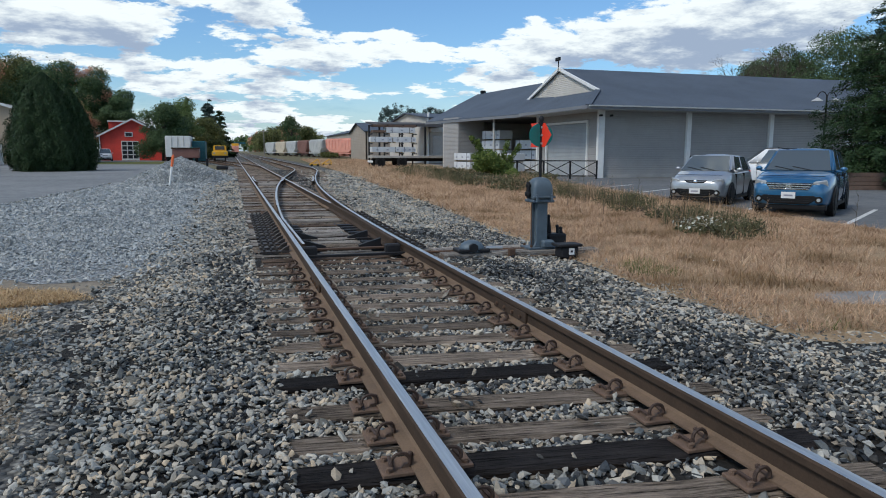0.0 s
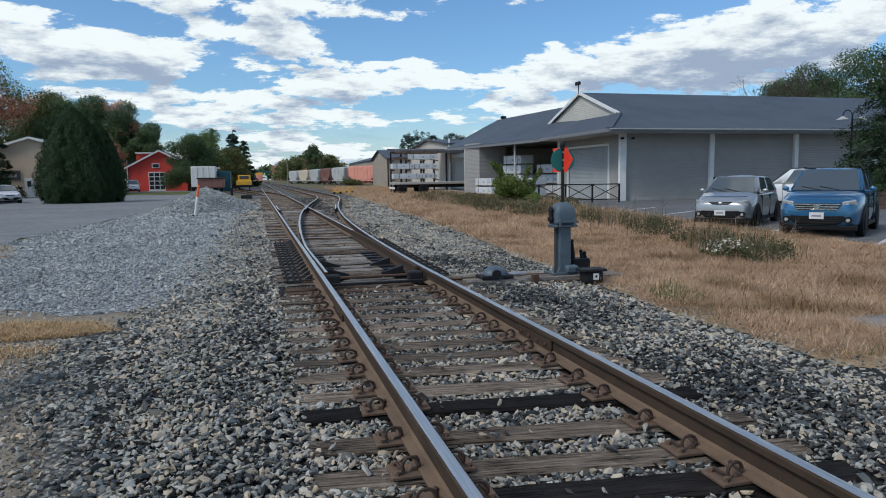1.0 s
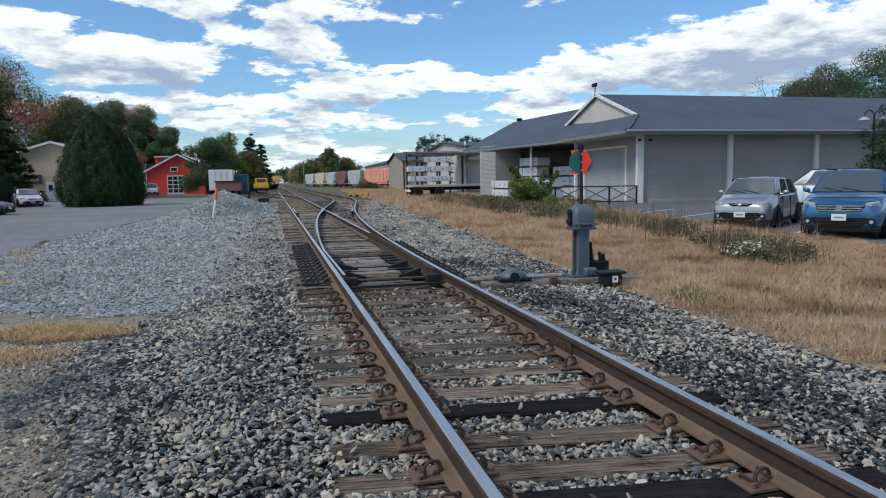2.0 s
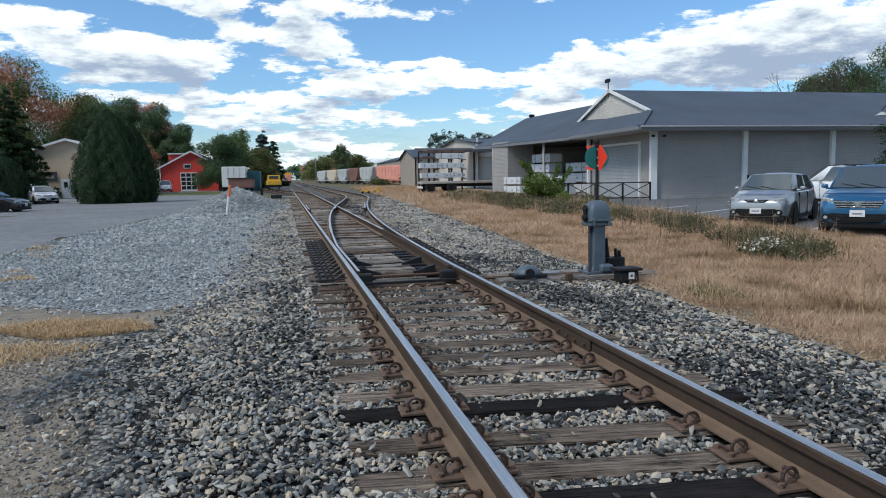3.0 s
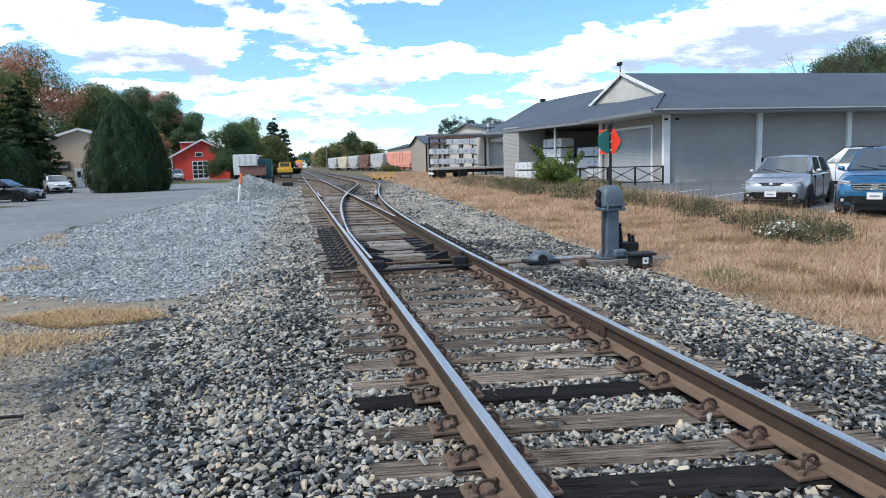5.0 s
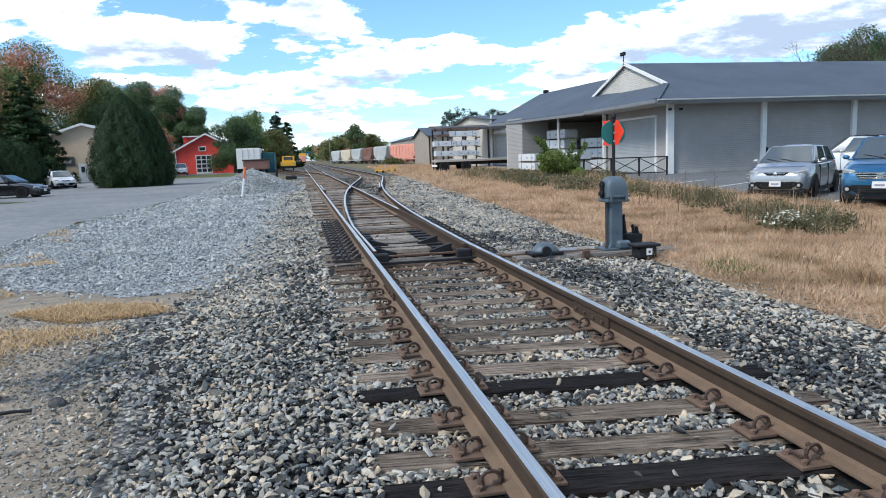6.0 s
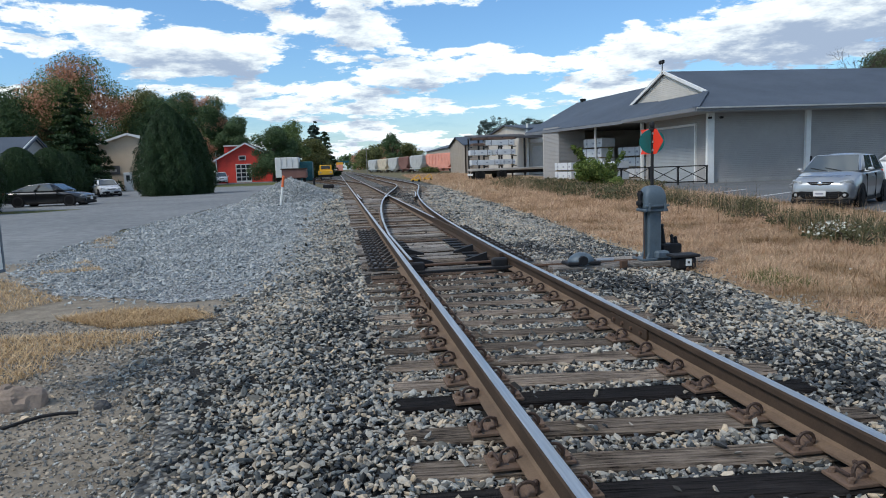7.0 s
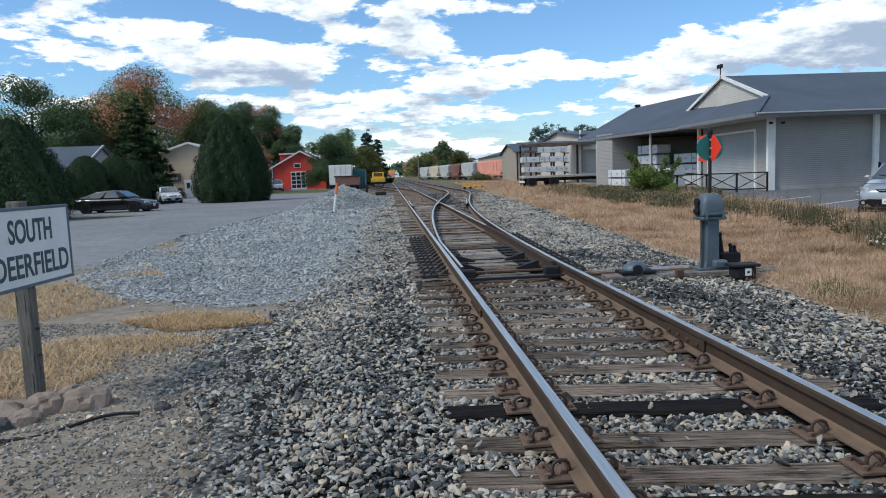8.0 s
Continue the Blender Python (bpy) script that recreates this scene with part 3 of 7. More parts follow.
def mat_shingle(name, c):
    n = Nodes(name)
    sep = n.add("ShaderNodeSeparateXYZ", {0: n.pos()})
    big, fine = n.noise(0.35, 5, 0.65), n.noise(14.0, 3, 0.7, None, (1.0, 1.0, 4.0))
    lo, hi = shades(c, 0.72, 1.22)
    t = n.math("ADD", n.math("MULTIPLY", big, 0.55), n.math("MULTIPLY", fine, 0.45))
    row = n.math("FRACT", n.math("MULTIPLY", sep.outputs[2], 14.0))
    return n.done(n.ramp(t, [(0.3, lo), (0.7, hi)]), 0.85, 0.0, n.math("ADD", row, fine), 0.012, 0.6, 0.25)


M_SIDING = mat_siding("grey-tan lap siding", (0.315, 0.305, 0.295))
M_SIDING_LIGHT = mat_siding("pale lap siding", (0.52, 0.49, 0.44), 0.13)
M_SHINGLE = mat_shingle("grey shingle roof", (0.078, 0.096, 0.125))
M_TRIM = mat_plain("white painted trim", (0.70, 0.70, 0.68), 0.55, 0, 0.1, 2.0, 40)
M_TRIM_DULL = mat_plain("dull grey trim", (0.42, 0.42, 0.41), 0.6, 0, 0.15, 2.0, 40)
M_FASCIA = mat_plain("dark grey fascia paint", (0.17, 0.18, 0.195), 0.6, 0, 0.15, 2.0, 40)
M_DOORGREY = mat_siding("grey roller door", (0.33, 0.35, 0.36), 0.09)
M_BLACKIRON = mat_plain("black painted iron", (0.012, 0.0125, 0.014), 0.55, 0.0, 0.3, spec=0.25)
M_CONCRETE = mat_plain("grey concrete", (0.34, 0.33, 0.31), 0.85, 0, 0.2, 1.5, 40, 0.004)
# Lining tone set low: the bay's inner shade is put into its colour.
M_INTERIOR = mat_plain("shade-dark shed lining", (0.09, 0.085, 0.08), 0.9, 0, 0.2, 1.0, 20)
M_WRAP = mat_plain("white lumber wrap", (0.56, 0.58, 0.60), 0.45, 0, 0.14, 2.5, 30, 0.006)
M_LUMBER = mat_wood("pale sawn lumber", (0.28, 0.22, 0.14), (0.52, 0.42, 0.28))


def slab(pts, thick, up=(0, 0, 1)):
    """A flat polygon with thickness below it."""
    own = bmesh.new()
    top = [own.verts.new(p) for p in pts]
    low = [own.verts.new(Vector(p) - Vector(up) * thick) for p in pts]
    own.faces.new(top)
    own.faces.new(list(reversed(low)))
    for i in range(len(pts)):
        j = (i + 1) % len(pts)
        own.faces.new((top[j], top[i], low[i], low[j]))
    bmesh.ops.recalc_face_normals(own, faces=own.faces)
    return own


def wall_bm(a, b, z0, z1, thick, bm=None):
    """An upright wall from a to b in the plan, thickness on its left."""
    a, b = Vector((*a, 0)), Vector((*b, 0))
    d = (b - a).normalized()
    nrm = Vector((-d.y, d.x, 0)) * thick
    own = bmesh.new()
    pts = [a, b, b + nrm, a + nrm]
    lo = [own.verts.new(p + Vector((0, 0, z0))) for p in pts]
    hi = [own.verts.new(p + Vector((0, 0, z1))) for p in pts]
    own.faces.new(lo)
    own.faces.new(hi)
    for i in range(4):
        j = (i + 1) % 4
        own.faces.new((lo[i], lo[j], hi[j], hi[i]))
    bmesh.ops.recalc_face_normals(own, faces=own.faces)
    return join(bm, own)


def beam(a, b, w, h, bm=None):
    a, b = Vector(a), Vector(b)
    d = b - a
    q = d.to_track_quat("X", "Z").to_matrix()
    return box((d.length, w, h), (a + b) / 2, 0.0, q, bm)


def build_warehouse():
    w = thing("warehouse", "long low warehouse with grey-tan siding and grey shingle roof", "building")
    E, R = 4.12, 7.2
    # walls
    part("wall", wall_bm((21.3, 36.5), (62, 36.5), -0.1, 4.25, 0.25), M_SIDING, w)
    part("wall", wall_bm((21.3, 38.35), (21.3, 36.76), -0.1, 4.3, 0.25), M_SIDING, w)
    part("wall", wall_bm((21.3, 45.2), (21.3, 38.36), 3.35, 4.3, 0.25), M_SIDING, w, "siding over the door")
    part("wall", wall_bm((21.3, 45.2), (21.3, 44.3), -0.1, 3.34, 0.25), M_SIDING, w)
    door = part("roller_door", wall_bm((21.38, 44.28), (21.38, 38.37), -0.05, 3.33, 0.1), M_DOORGREY, w, "closed grey roller door")
    for a, b in (((21.26, 44.25, -0.05), (21.26, 44.25, 3.4)), ((21.26, 38.4, -0.05), (21.26, 38.4, 3.4)), ((21.26, 44.31, 3.37), (21.26, 38.34, 3.37))):
        part("door_trim", beam(a, b, 0.13, 0.13), M_TRIM, door, "white door trim")
    for x in (21.04, 27.12, 33.32, 39.7, 46.1):
        part("pilaster", box((0.42 if x < 22 else 0.3, 0.22, 4.1), (x, 36.42, 1.95), 0.01), M_TRIM, w, "white corner post")
    part("pilaster", box((0.2, 0.2, 4.1), (21.05, 45.25, 1.95), 0.01), M_TRIM, w)
    part("base_strip", beam((21.6, 36.47, 0.04), (62, 36.47, 0.04), 0.06, 0.2), M_CONCRETE, w, "grey concrete footing")
    # open loading bay under the northern wing
    a0, a1, a2 = (20.5, 45.3), (18.1, 54.5), (17.6, 57.0)
    part("wall", wall_bm(a2, a1, -0.1, 4.3, 2.5), M_SIDING, w, "pale end wall of the open bay")
    part("wall", wall_bm((27.5, 57.2), (28.5, 44), -0.1, 6.0, 0.2), M_INTERIOR, w, "back wall of the bay, darkened as if in shade")
    part("wall", wall_bm((17.6, 57.2), (27.5, 57.2), -0.1, 4.2, -0.2), M_SIDING_LIGHT, w)
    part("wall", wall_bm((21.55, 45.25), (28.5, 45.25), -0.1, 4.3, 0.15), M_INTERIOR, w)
    part("bay_floor", slab([(20.3, 45.4, 0.05), (28.5, 45.4, 0.05), (27.4, 57.1, 0.05), (17.7, 57, 0.05)], 0.2), M_CONCRETE, w)
    part("bay_ceiling", slab([(20.4, 45.4, 4.02), (28.5, 45.4, 4.02), (27.4, 57.1, 4.02), (17.9, 57, 4.02)], 0.06), M_INTERIOR, w, "lining under the bay roof, darkened as if in shade")
    for d in (0.47, 0.93):
        x, y = a0[0] + (a1[0] - a0[0]) * d, a0[1] + (a1[1] - a0[1]) * d
        if d < 0.9:
            part("bay_post", rod((x, y, 0), (x, y, 4.0), 0.09, seg=12), M_TRIM_DULL, w, "grey steel post")
    # roofs
    roof = part("roof", slab([(19.5, 35.2, E), (62, 35.2, E), (62, 44, R), (22, 44, R), (22, 38.6, 5.28)], 0.12), M_SHINGLE, w)
    part("roof", slab([(19.5, 35.2, E), (22, 38.6, 5.28), (22, 45.0, 5.3), (19.5, 45.0, E)], 0.12), M_SHINGLE, w, "shingled hip below the gable")
    part("roof", slab([(22, 44, R), (62, 44, R), (62, 52.8, E), (22, 52.8, E)], 0.12), M_SHINGLE, w)
    part("roof", slab([(19.5, 45.004, 4.12), (26.0, 45.004, 7.19), (24.0, 66.4, 7.2), (17.0, 60.6, 4.15)], 0.12), M_SHINGLE, w, "shingled wing roof over the open bay")
    part("roof", slab([(17.0, 60.6, 4.15), (24.0, 66.4, 7.2), (33, 66.4, 4.15)], 0.12), M_SHINGLE, w)
    part("roof", slab([(24.0, 66.4, 7.2), (26.0, 45.004, 7.19), (34, 44.5, 4.2), (33, 66.4, 4.15)], 0.12), M_SHINGLE, w)
    gable = bmesh.new()
    vs = [gable.verts.new(p) for p in ((22.12, 38.7, 5.3), (22.12, 49.3, 5.3), (22.12, 44, 7.12))]
    gable.faces.new(vs)
    r = bmesh.ops.extrude_face_region(gable, geom=list(gable.faces))
    bmesh.ops.translate(gable, verts=[v for v in r["geom"] if isinstance(v, bmesh.types.BMVert)], vec=(0.2, 0, 0))
    bmesh.ops.recalc_face_normals(gable, faces=gable.faces)
    g = part("gable", gable, M_SIDING_LIGHT, w, "pale clapboard gable")
    for a, b in (((21.95, 38.45, 5.26), (21.95, 44.05, 7.18)), ((21.95, 49.55, 5.26), (21.95, 43.95, 7.18))):
        part("rake_board", beam(a, b, 0.12, 0.19), M_TRIM, g, "white rake board")
    for a, b in (((19.5, 35.16, 4.03), (62, 35.16, 4.03)), ((19.46, 35.2, 4.03), (19.46, 45.0, 4.03)), ((19.5, 45.02, 3.98), (17.0, 60.6, 4.0))):
        part("fascia", beam(a, b, 0.05, 0.2), M_FASCIA, roof, "dark grey fascia board")
    part("gutter", beam((19.5, 35.08, 4.1), (62, 35.08, 4.1), 0.1, 0.07), M_TRIM_DULL, roof, "pale grey gutter")
    part("soffit", slab([(19.55, 35.25, 3.95), (62, 35.25, 3.95), (62, 36.5, 3.95), (21.3, 36.5, 3.95), (21.3, 45.0, 3.95), (19.55, 45.0, 3.95)], 0.04), M_TRIM_DULL, roof)
    part("hip_cap", beam((19.5, 35.2, 4.16), (22, 38.6, 5.33), 0.35, 0.05), M_SHINGLE, roof, "grey hip cap")
    part("vent", box((0.5, 0.35, 0.28), (24.1, 65.0, 7.32), 0.05), M_BLACKIRON, roof, "small dark roof vent")
    fl = part("floodlight", rod((22.05, 44.3, 7.1), (22.05, 44.3, 7.75), 0.035), M_BLACKIRON, w, "pair of floodlights on a short mast")
    for dy in (-0.16, 0.16):
        part("lamp_head", box((0.18, 0.26, 0.24), (22.0, 44.3 + dy, 7.86), 0.03), M_BLACKIRON, fl)
    for x, y in ((20.9, 36.2), (21.6, 36.2)):
        part("wall_lamp", box((0.16, 0.22, 0.12), (x, y, 3.62), 0.03), M_BLACKIRON, w, "dark wall lamp")
    part("wall_plate", box((0.14, 0.02, 0.34), (27.3, 36.3, 1.1), 0.0), M_BLACKIRON, w, "dark unreadable number bars")
    return w


build_warehouse()


def pack(at, size, turn=0.0, group="wrapped lumber packs"):
    p = thing("lumber_pack", "bundle of lumber in white wrap with dark straps", "lumber pack", pose(*at, 0, 0, turn), group)
    part("wrap", box(size, (0, 0, size[2] / 2), 0.02), M_WRAP, p)
    for k in (-0.3, 0.3):
        part("strap", box((0.04, size[1] + 0.012, size[2] + 0.012), (size[0] * k, 0, size[2] / 2)), M_BLACKIRON, p)
    for k in (-0.35, 0.0, 0.35):
        part("mark", box((0.22, 0.008, 0.14), (size[0] * k + 0.1, -size[1] / 2 - 0.003, size[2] * 0.45)), mat_mark, p, "small printed mark as a plain bar")
    for k in (-0.4, 0.4):
        part("skid", box((0.1, size[1], 0.09), (size[0] * k, 0, -0.045)), M_LUMBER, p)
    return p


mat_mark = mat_plain("grey print", (0.30, 0.32, 0.36), 0.6)
# packs on the bay floor and along its front
for row, (x, y) in enumerate(((20.6, 52.2), (22.2, 48.9), (23.2, 46.8))):
    for lev in range(4 if row == 0 else 3):
        pack((x + 0.05 * (lev % 2), y, 0.15 + lev * 0.78), (2.6, 1.2, 0.66), -78)
for k in range(3):
    for lev in range(2):
        pack((19.3 - 0.62 * k, 46.3 + 2.9 * k, 0.1 + lev * 0.7), (2.5, 1.0, 0.56), -78)


def build_fence():
    f = thing("railing", "black iron railing with crossed braces", "railing")
    a, b = Vector((20.05, 35.0, 0)), Vector((14.2, 36.7, 0))
    for k in range(5):
        p = a.lerp(b, k / 4)
        part("post", box((0.09, 0.09, 1.06), (p.x, p.y, 0.48), 0.01), M_BLACKIRON, f)
        if k < 4:
            q = a.lerp(b, (k + 1) / 4)
            part("brace", rod((p.x, p.y, 0.95), (q.x, q.y, 0.15), 0.022, seg=6), M_BLACKIRON, f)
            part("brace", rod((p.x, p.y, 0.15), (q.x, q.y, 0.95), 0.022, seg=6), M_BLACKIRON, f)
    for z in (0.98, 0.12):
        part("rail", beam((a.x, a.y, z), (b.x, b.y, z), 0.05, 0.06), M_BLACKIRON, f)


build_fence()

# ---- buildings beyond ----
def shed(name, label, x0, x1, y0, y1, eave, peak, wall_m, roof_m, ridge="y", over=0.4):
    s = thing(name, label, "building")
    for a, b in (((x0, y0), (x1, y0)), ((x1, y0), (x1, y1)), ((x1, y1), (x0, y1)), ((x0, y1), (x0, y0))):
        part("wall", wall_bm(a, b, -0.1, eave, 0.2), wall_m, s)
    mx, my = (x0 + x1) / 2, (y0 + y1) / 2
    if ridge == "y":
        k = (peak - eave) / (mx - x0)
        for y in (y0, y1 - 0.2):
            bmg = bmesh.new()
            bmg.faces.new([bmg.verts.new(p) for p in ((x0, y, eave), (x1, y, eave), (mx, y, peak))])
            r = bmesh.ops.extrude_face_region(bmg, geom=list(bmg.faces))
            bmesh.ops.translate(bmg, verts=[v for v in r["geom"] if isinstance(v, bmesh.types.BMVert)], vec=(0, 0.2, 0))
            bmesh.ops.recalc_face_normals(bmg, faces=bmg.faces)
            part("gable", bmg, wall_m, s)
        for sx, ex in ((x0, x0 - over), (x1, x1 + over)):
            part("roof", slab([(ex, y0 - over, eave - k * over + 0.12), (ex, y1 + over, eave - k * over + 0.12), (mx, y1 + over, peak + 0.12), (mx, y0 - over, peak + 0.12)], 0.14), roof_m, s)
            part("rake_board", beam((ex, y0 - over - 0.02, eave - k * over + 0.02), (mx, y0 - over - 0.02, peak + 0.02), 0.04, 0.24), M_TRIM, s, "white rake board")
    else:
        k = (peak - eave) / (my - y0)
        for sy, ey in ((y0, y0 - over), (y1, y1 + over)):
            part("roof", slab([(x0 - over, ey, eave - k * over + 0.1), (x1 + over, ey, eave - k * over + 0.1), (x1 + over, my, peak + 0.1), (x0 - over, my, peak + 0.1)], 0.14), roof_m, s)
        for x in (x0, x1 - 0.2):
            bmg = bmesh.new()
            bmg.faces.new([bmg.verts.new(p) for p in ((x, y0, eave), (x, y1, eave), (x, my, peak))])
            r = bmesh.ops.extrude_face_region(bmg, geom=list(bmg.faces))
            bmesh.ops.translate(bmg, verts=[v for v in r["geom"] if isinstance(v, bmesh.types.BMVert)], vec=(0.2, 0, 0))
            bmesh.ops.recalc_face_normals(bmg, faces=bmg.faces)
            part("gable", bmg, wall_m, s)
    return s


M_TAN = mat_plain("tan steel cladding", (0.54, 0.42, 0.30), 0.6, 0, 0.1, 1.0, 20)
M_RED = mat_plain("red barn boards", (0.68, 0.07, 0.05), 0.7, 0, 0.2, 1.2, 12)
M_METALROOF = mat_plain("pale metal roof", (0.46, 0.44, 0.41), 0.45, 0.3, 0.15)
M_DARKROOF = mat_shingle("dark shingle roof", (0.085, 0.085, 0.09))
M_BEIGE = mat_siding("beige warehouse cladding", (0.33, 0.285, 0.235), 0.3)
M_WINDOW = mat_glass("dark window glass")

tan = shed("tan_garage", "tan metal garage with a white door", -26.7, -20.0, 84, 98, 5.3, 6.35, M_TAN, M_METALROOF)
d = part("door", box((0.95, 0.08, 2.1), (-23.7, 83.95, 0.98), 0.02), M_TRIM, tan, "white entry door")
part("door_window", box((0.4, 0.04, 0.6), (-23.7, 83.91, 1.4), 0.0), M_WINDOW, d)
part("garage_door", box((2.4, 0.08, 3.6), (-21.4, 83.95, 1.75), 0.02), M_TRIM, tan, "white overhead door")
part("sign_board", box((2.2, 0.06, 1.0), (-25.6, 83.93, 2.35), 0.02), M_DARKROOF, tan, "dark sign board with a pale shape")
part("sign_shape", box((1.5, 0.02, 0.35), (-25.6, 83.88, 2.3), 0.0), M_METALROOF, tan, "pale plain shape on the sign")

red = shed("red_shed", "red barn-like shed with white trim", -19.4, -9.8, 118, 132, 3.72, 6.3, M_RED, M_DARKROOF)
d = part("garage_door", box((2.5, 0.08, 3.0), (-15.1, 117.95, 1.45), 0.02), M_TRIM, red, "white overhead door with glass panes")
for i in range(3):
    for j in range(4):
        part("pane", box((0.66, 0.03, 0.54), (-15.9 + 0.8 * i, 117.9, 0.5 + 0.68 * j), 0.0), M_WINDOW, d)
uw = part("window", box((1.15, 0.06, 0.75), (-15.2, 117.94, 3.95), 0.02), M_TRIM, red, "white-framed upper window")
part("pane", box((0.9, 0.03, 0.5), (-15.2, 117.9, 3.95)), M_WINDOW, uw)
part("corner_board", box((0.16, 0.16, 3.7), (-19.4, 117.96, 1.8)), M_TRIM, red, "white corner board")
part("dormer", box((3.6, 7.0, 1.9), (-16.3, 122.2, 4.95), 0.02), M_RED, red, "red dormer on the roof")
part("dormer_roof", box((3.8, 7.4, 0.18), (-16.3, 122.1, 5.98), 0.02), M_TRIM, red, "pale edge of the dormer roof")

house = shed("grey_house", "small house with grey shingle roof behind the hedge", -36, -25.9, 61, 69, 3.4, 5.2, M_SIDING, M_SHINGLE, "x")
for a, b in (((-25.65, 60.5, 3.3), (-25.65, 65, 5.25)), ((-25.65, 69.5, 3.3), (-25.65, 65, 5.25))):
    part("rake_board", beam(a, b, 0.06, 0.25), M_TRIM, house, "white rake board")
part("corner_board", box((0.2, 0.2, 3.6), (-25.8, 61, 1.8)), M_TRIM, house, "white corner board")

shed("far_warehouse", "beige warehouse with a grey gable roof", 22.6, 41, 120, 136, 5.0, 6.6, M_BEIGE, M_SHINGLE, "x")
shed("far_depot", "long low beige depot behind the wagons", 31, 45, 165, 236, 6.4, 8.2, M_BEIGE, M_SHINGLE)
wh = shed("loading_shed", "pale loading shed with roller doors", 23.3, 40, 82, 104, 5.6, 6.6, M_SIDING_LIGHT, M_SHINGLE, "x")
for k in range(2):
    d = part("roller_door", box((3.8, 0.1, 3.4), (25.7 + 5 * k, 81.9, 1.7), 0.02), M_METALROOF, wh, "pale roller door")
    part("door_hood", box((4.6, 0.5, 0.5), (25.7 + 5 * k, 81.75, 4.1), 0.05), M_TRIM, wh, "white hood over the door")
part("canopy", slab([(16.2, 78.6, 4.55), (24.7, 78.6, 4.55), (24.7, 86.0, 5.15), (16.2, 86.0, 5.15)], 0.16), M_DARKROOF, wh, "dark sheet canopy beside the loading shed")
part("fascia", beam((16.2, 78.55, 4.5), (24.7, 78.55, 4.5), 0.06, 0.3), M_DARKROOF, wh)
for x in (16.5, 19.2, 22.0):
    part("canopy_post", box((0.2, 0.2, 4.5), (x, 78.9, 2.2), 0.01), M_BLACKIRON, wh)
part("downpipe", rod((23.2, 81.8, 0), (23.2, 81.8, 6.2), 0.12), M_TRIM, wh, "white downpipe")
shed("flat_block", "pale flat-roofed block above the trees", 82, 110, 100, 112, 12.6, 13.2, M_METALROOF, M_METALROOF, "x")

# ---- plants ----
GREEN = [(0.2, (0.05, 0.082, 0.028)), (0.5, (0.105, 0.16, 0.052)), (0.8, (0.175, 0.23, 0.078)), (1.0, (0.26, 0.29, 0.11))]
DEEP = [(0.2, (0.034, 0.06, 0.027)), (0.5, (0.066, 0.11, 0.046)), (0.8, (0.11, 0.165, 0.066)), (1.0, (0.16, 0.205, 0.085))]
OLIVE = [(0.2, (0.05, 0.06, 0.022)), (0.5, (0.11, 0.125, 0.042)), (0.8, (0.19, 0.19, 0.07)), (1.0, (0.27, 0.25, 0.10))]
RUSSET = [(0.0, (0.36, 0.14, 0.085)), (0.5, (0.52, 0.235, 0.145)), (1.0, (0.60, 0.34, 0.20))]
M_LEAF = mat_foliage("green leaves", GREEN)
M_LEAF_DEEP = mat_foliage("deep green leaves", DEEP, translucent=0.15)
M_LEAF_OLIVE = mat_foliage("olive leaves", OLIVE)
M_LEAF_TURN = mat_foliage("turning maple leaves", GREEN, RUSSET, 0.24, 0.49)
M_LEAF_TURN2 = mat_foliage("green leaves with russet drifts", DEEP, RUSSET, 0.2, 0.57)
M_NEEDLE = mat_foliage("dark evergreen sprays", [(0.2, (0.016, 0.033, 0.012)), (0.5, (0.024, 0.05, 0.017)), (0.8, (0.034, 0.067, 0.021)), (1.0, (0.046, 0.082, 0.028))], translucent=0.1)
# needle tones lifted so the far pines' haze lies in their colour
M_NEEDLE_BLUE = mat_foliage("blue-green needles", [(0.2, (0.018, 0.034, 0.03)), (0.5, (0.042, 0.072, 0.062)), (0.9, (0.085, 0.125, 0.105))], translucent=0.1)
M_BARK = mat_wood("grey brown bark", (0.04, 0.032, 0.025), (0.15, 0.125, 0.10), (14.0, 14.0, 1.5))


def leaf_quads(r, pts, out, size, droop=0.0, long=1.7, loose=0.55):
    """One rhombic leaf spray at each point, loosely facing outwards."""
    n = len(pts)
    nrm = out + r.normal(0, loose, (n, 3))
    nrm /= np.linalg.norm(nrm, axis=1)[:, None] + 1e-9
    t = np.cross(nrm, r.normal(0, 1, (n, 3)))
    t[:, 2] -= droop
    t /= np.linalg.norm(t, axis=1)[:, None] + 1e-9
    b = np.cross(nrm, t)
    s = size * r.uniform(0.6, 1.4, (n, 1))
    v = np.empty((n, 4, 3))
    v[:, 0] = pts - t * s * long / 2
    v[:, 1] = pts + b * s * 0.45 + nrm * s * 0.12
    v[:, 2] = pts + t * s * long / 2
    v[:, 3] = pts - b * s * 0.45 + nrm * s * 0.12
    return v.reshape(-1, 3)


def quad_mesh(name, verts, mat):
    return mesh_np(name, verts, np.arange(len(verts)), 4, mat)


def lumps(r, blobs, n):
    """Points near the skin of several ellipsoids, with outward directions."""
    b = np.array(blobs)
    area = b[:, 3] * b[:, 4] + b[:, 4] * b[:, 5] + b[:, 3] * b[:, 5]
    pick = r.choice(len(b), n, p=area / area.sum())
    d = r.normal(0, 1, (n, 3))
    d /= np.linalg.norm(d, axis=1)[:, None]
    k = 1 - 0.45 * r.random((n, 1)) ** 2 + r.normal(0, 0.08, (n, 1))
    return b[pick, :3] + d * b[pick, 3:] * k, d


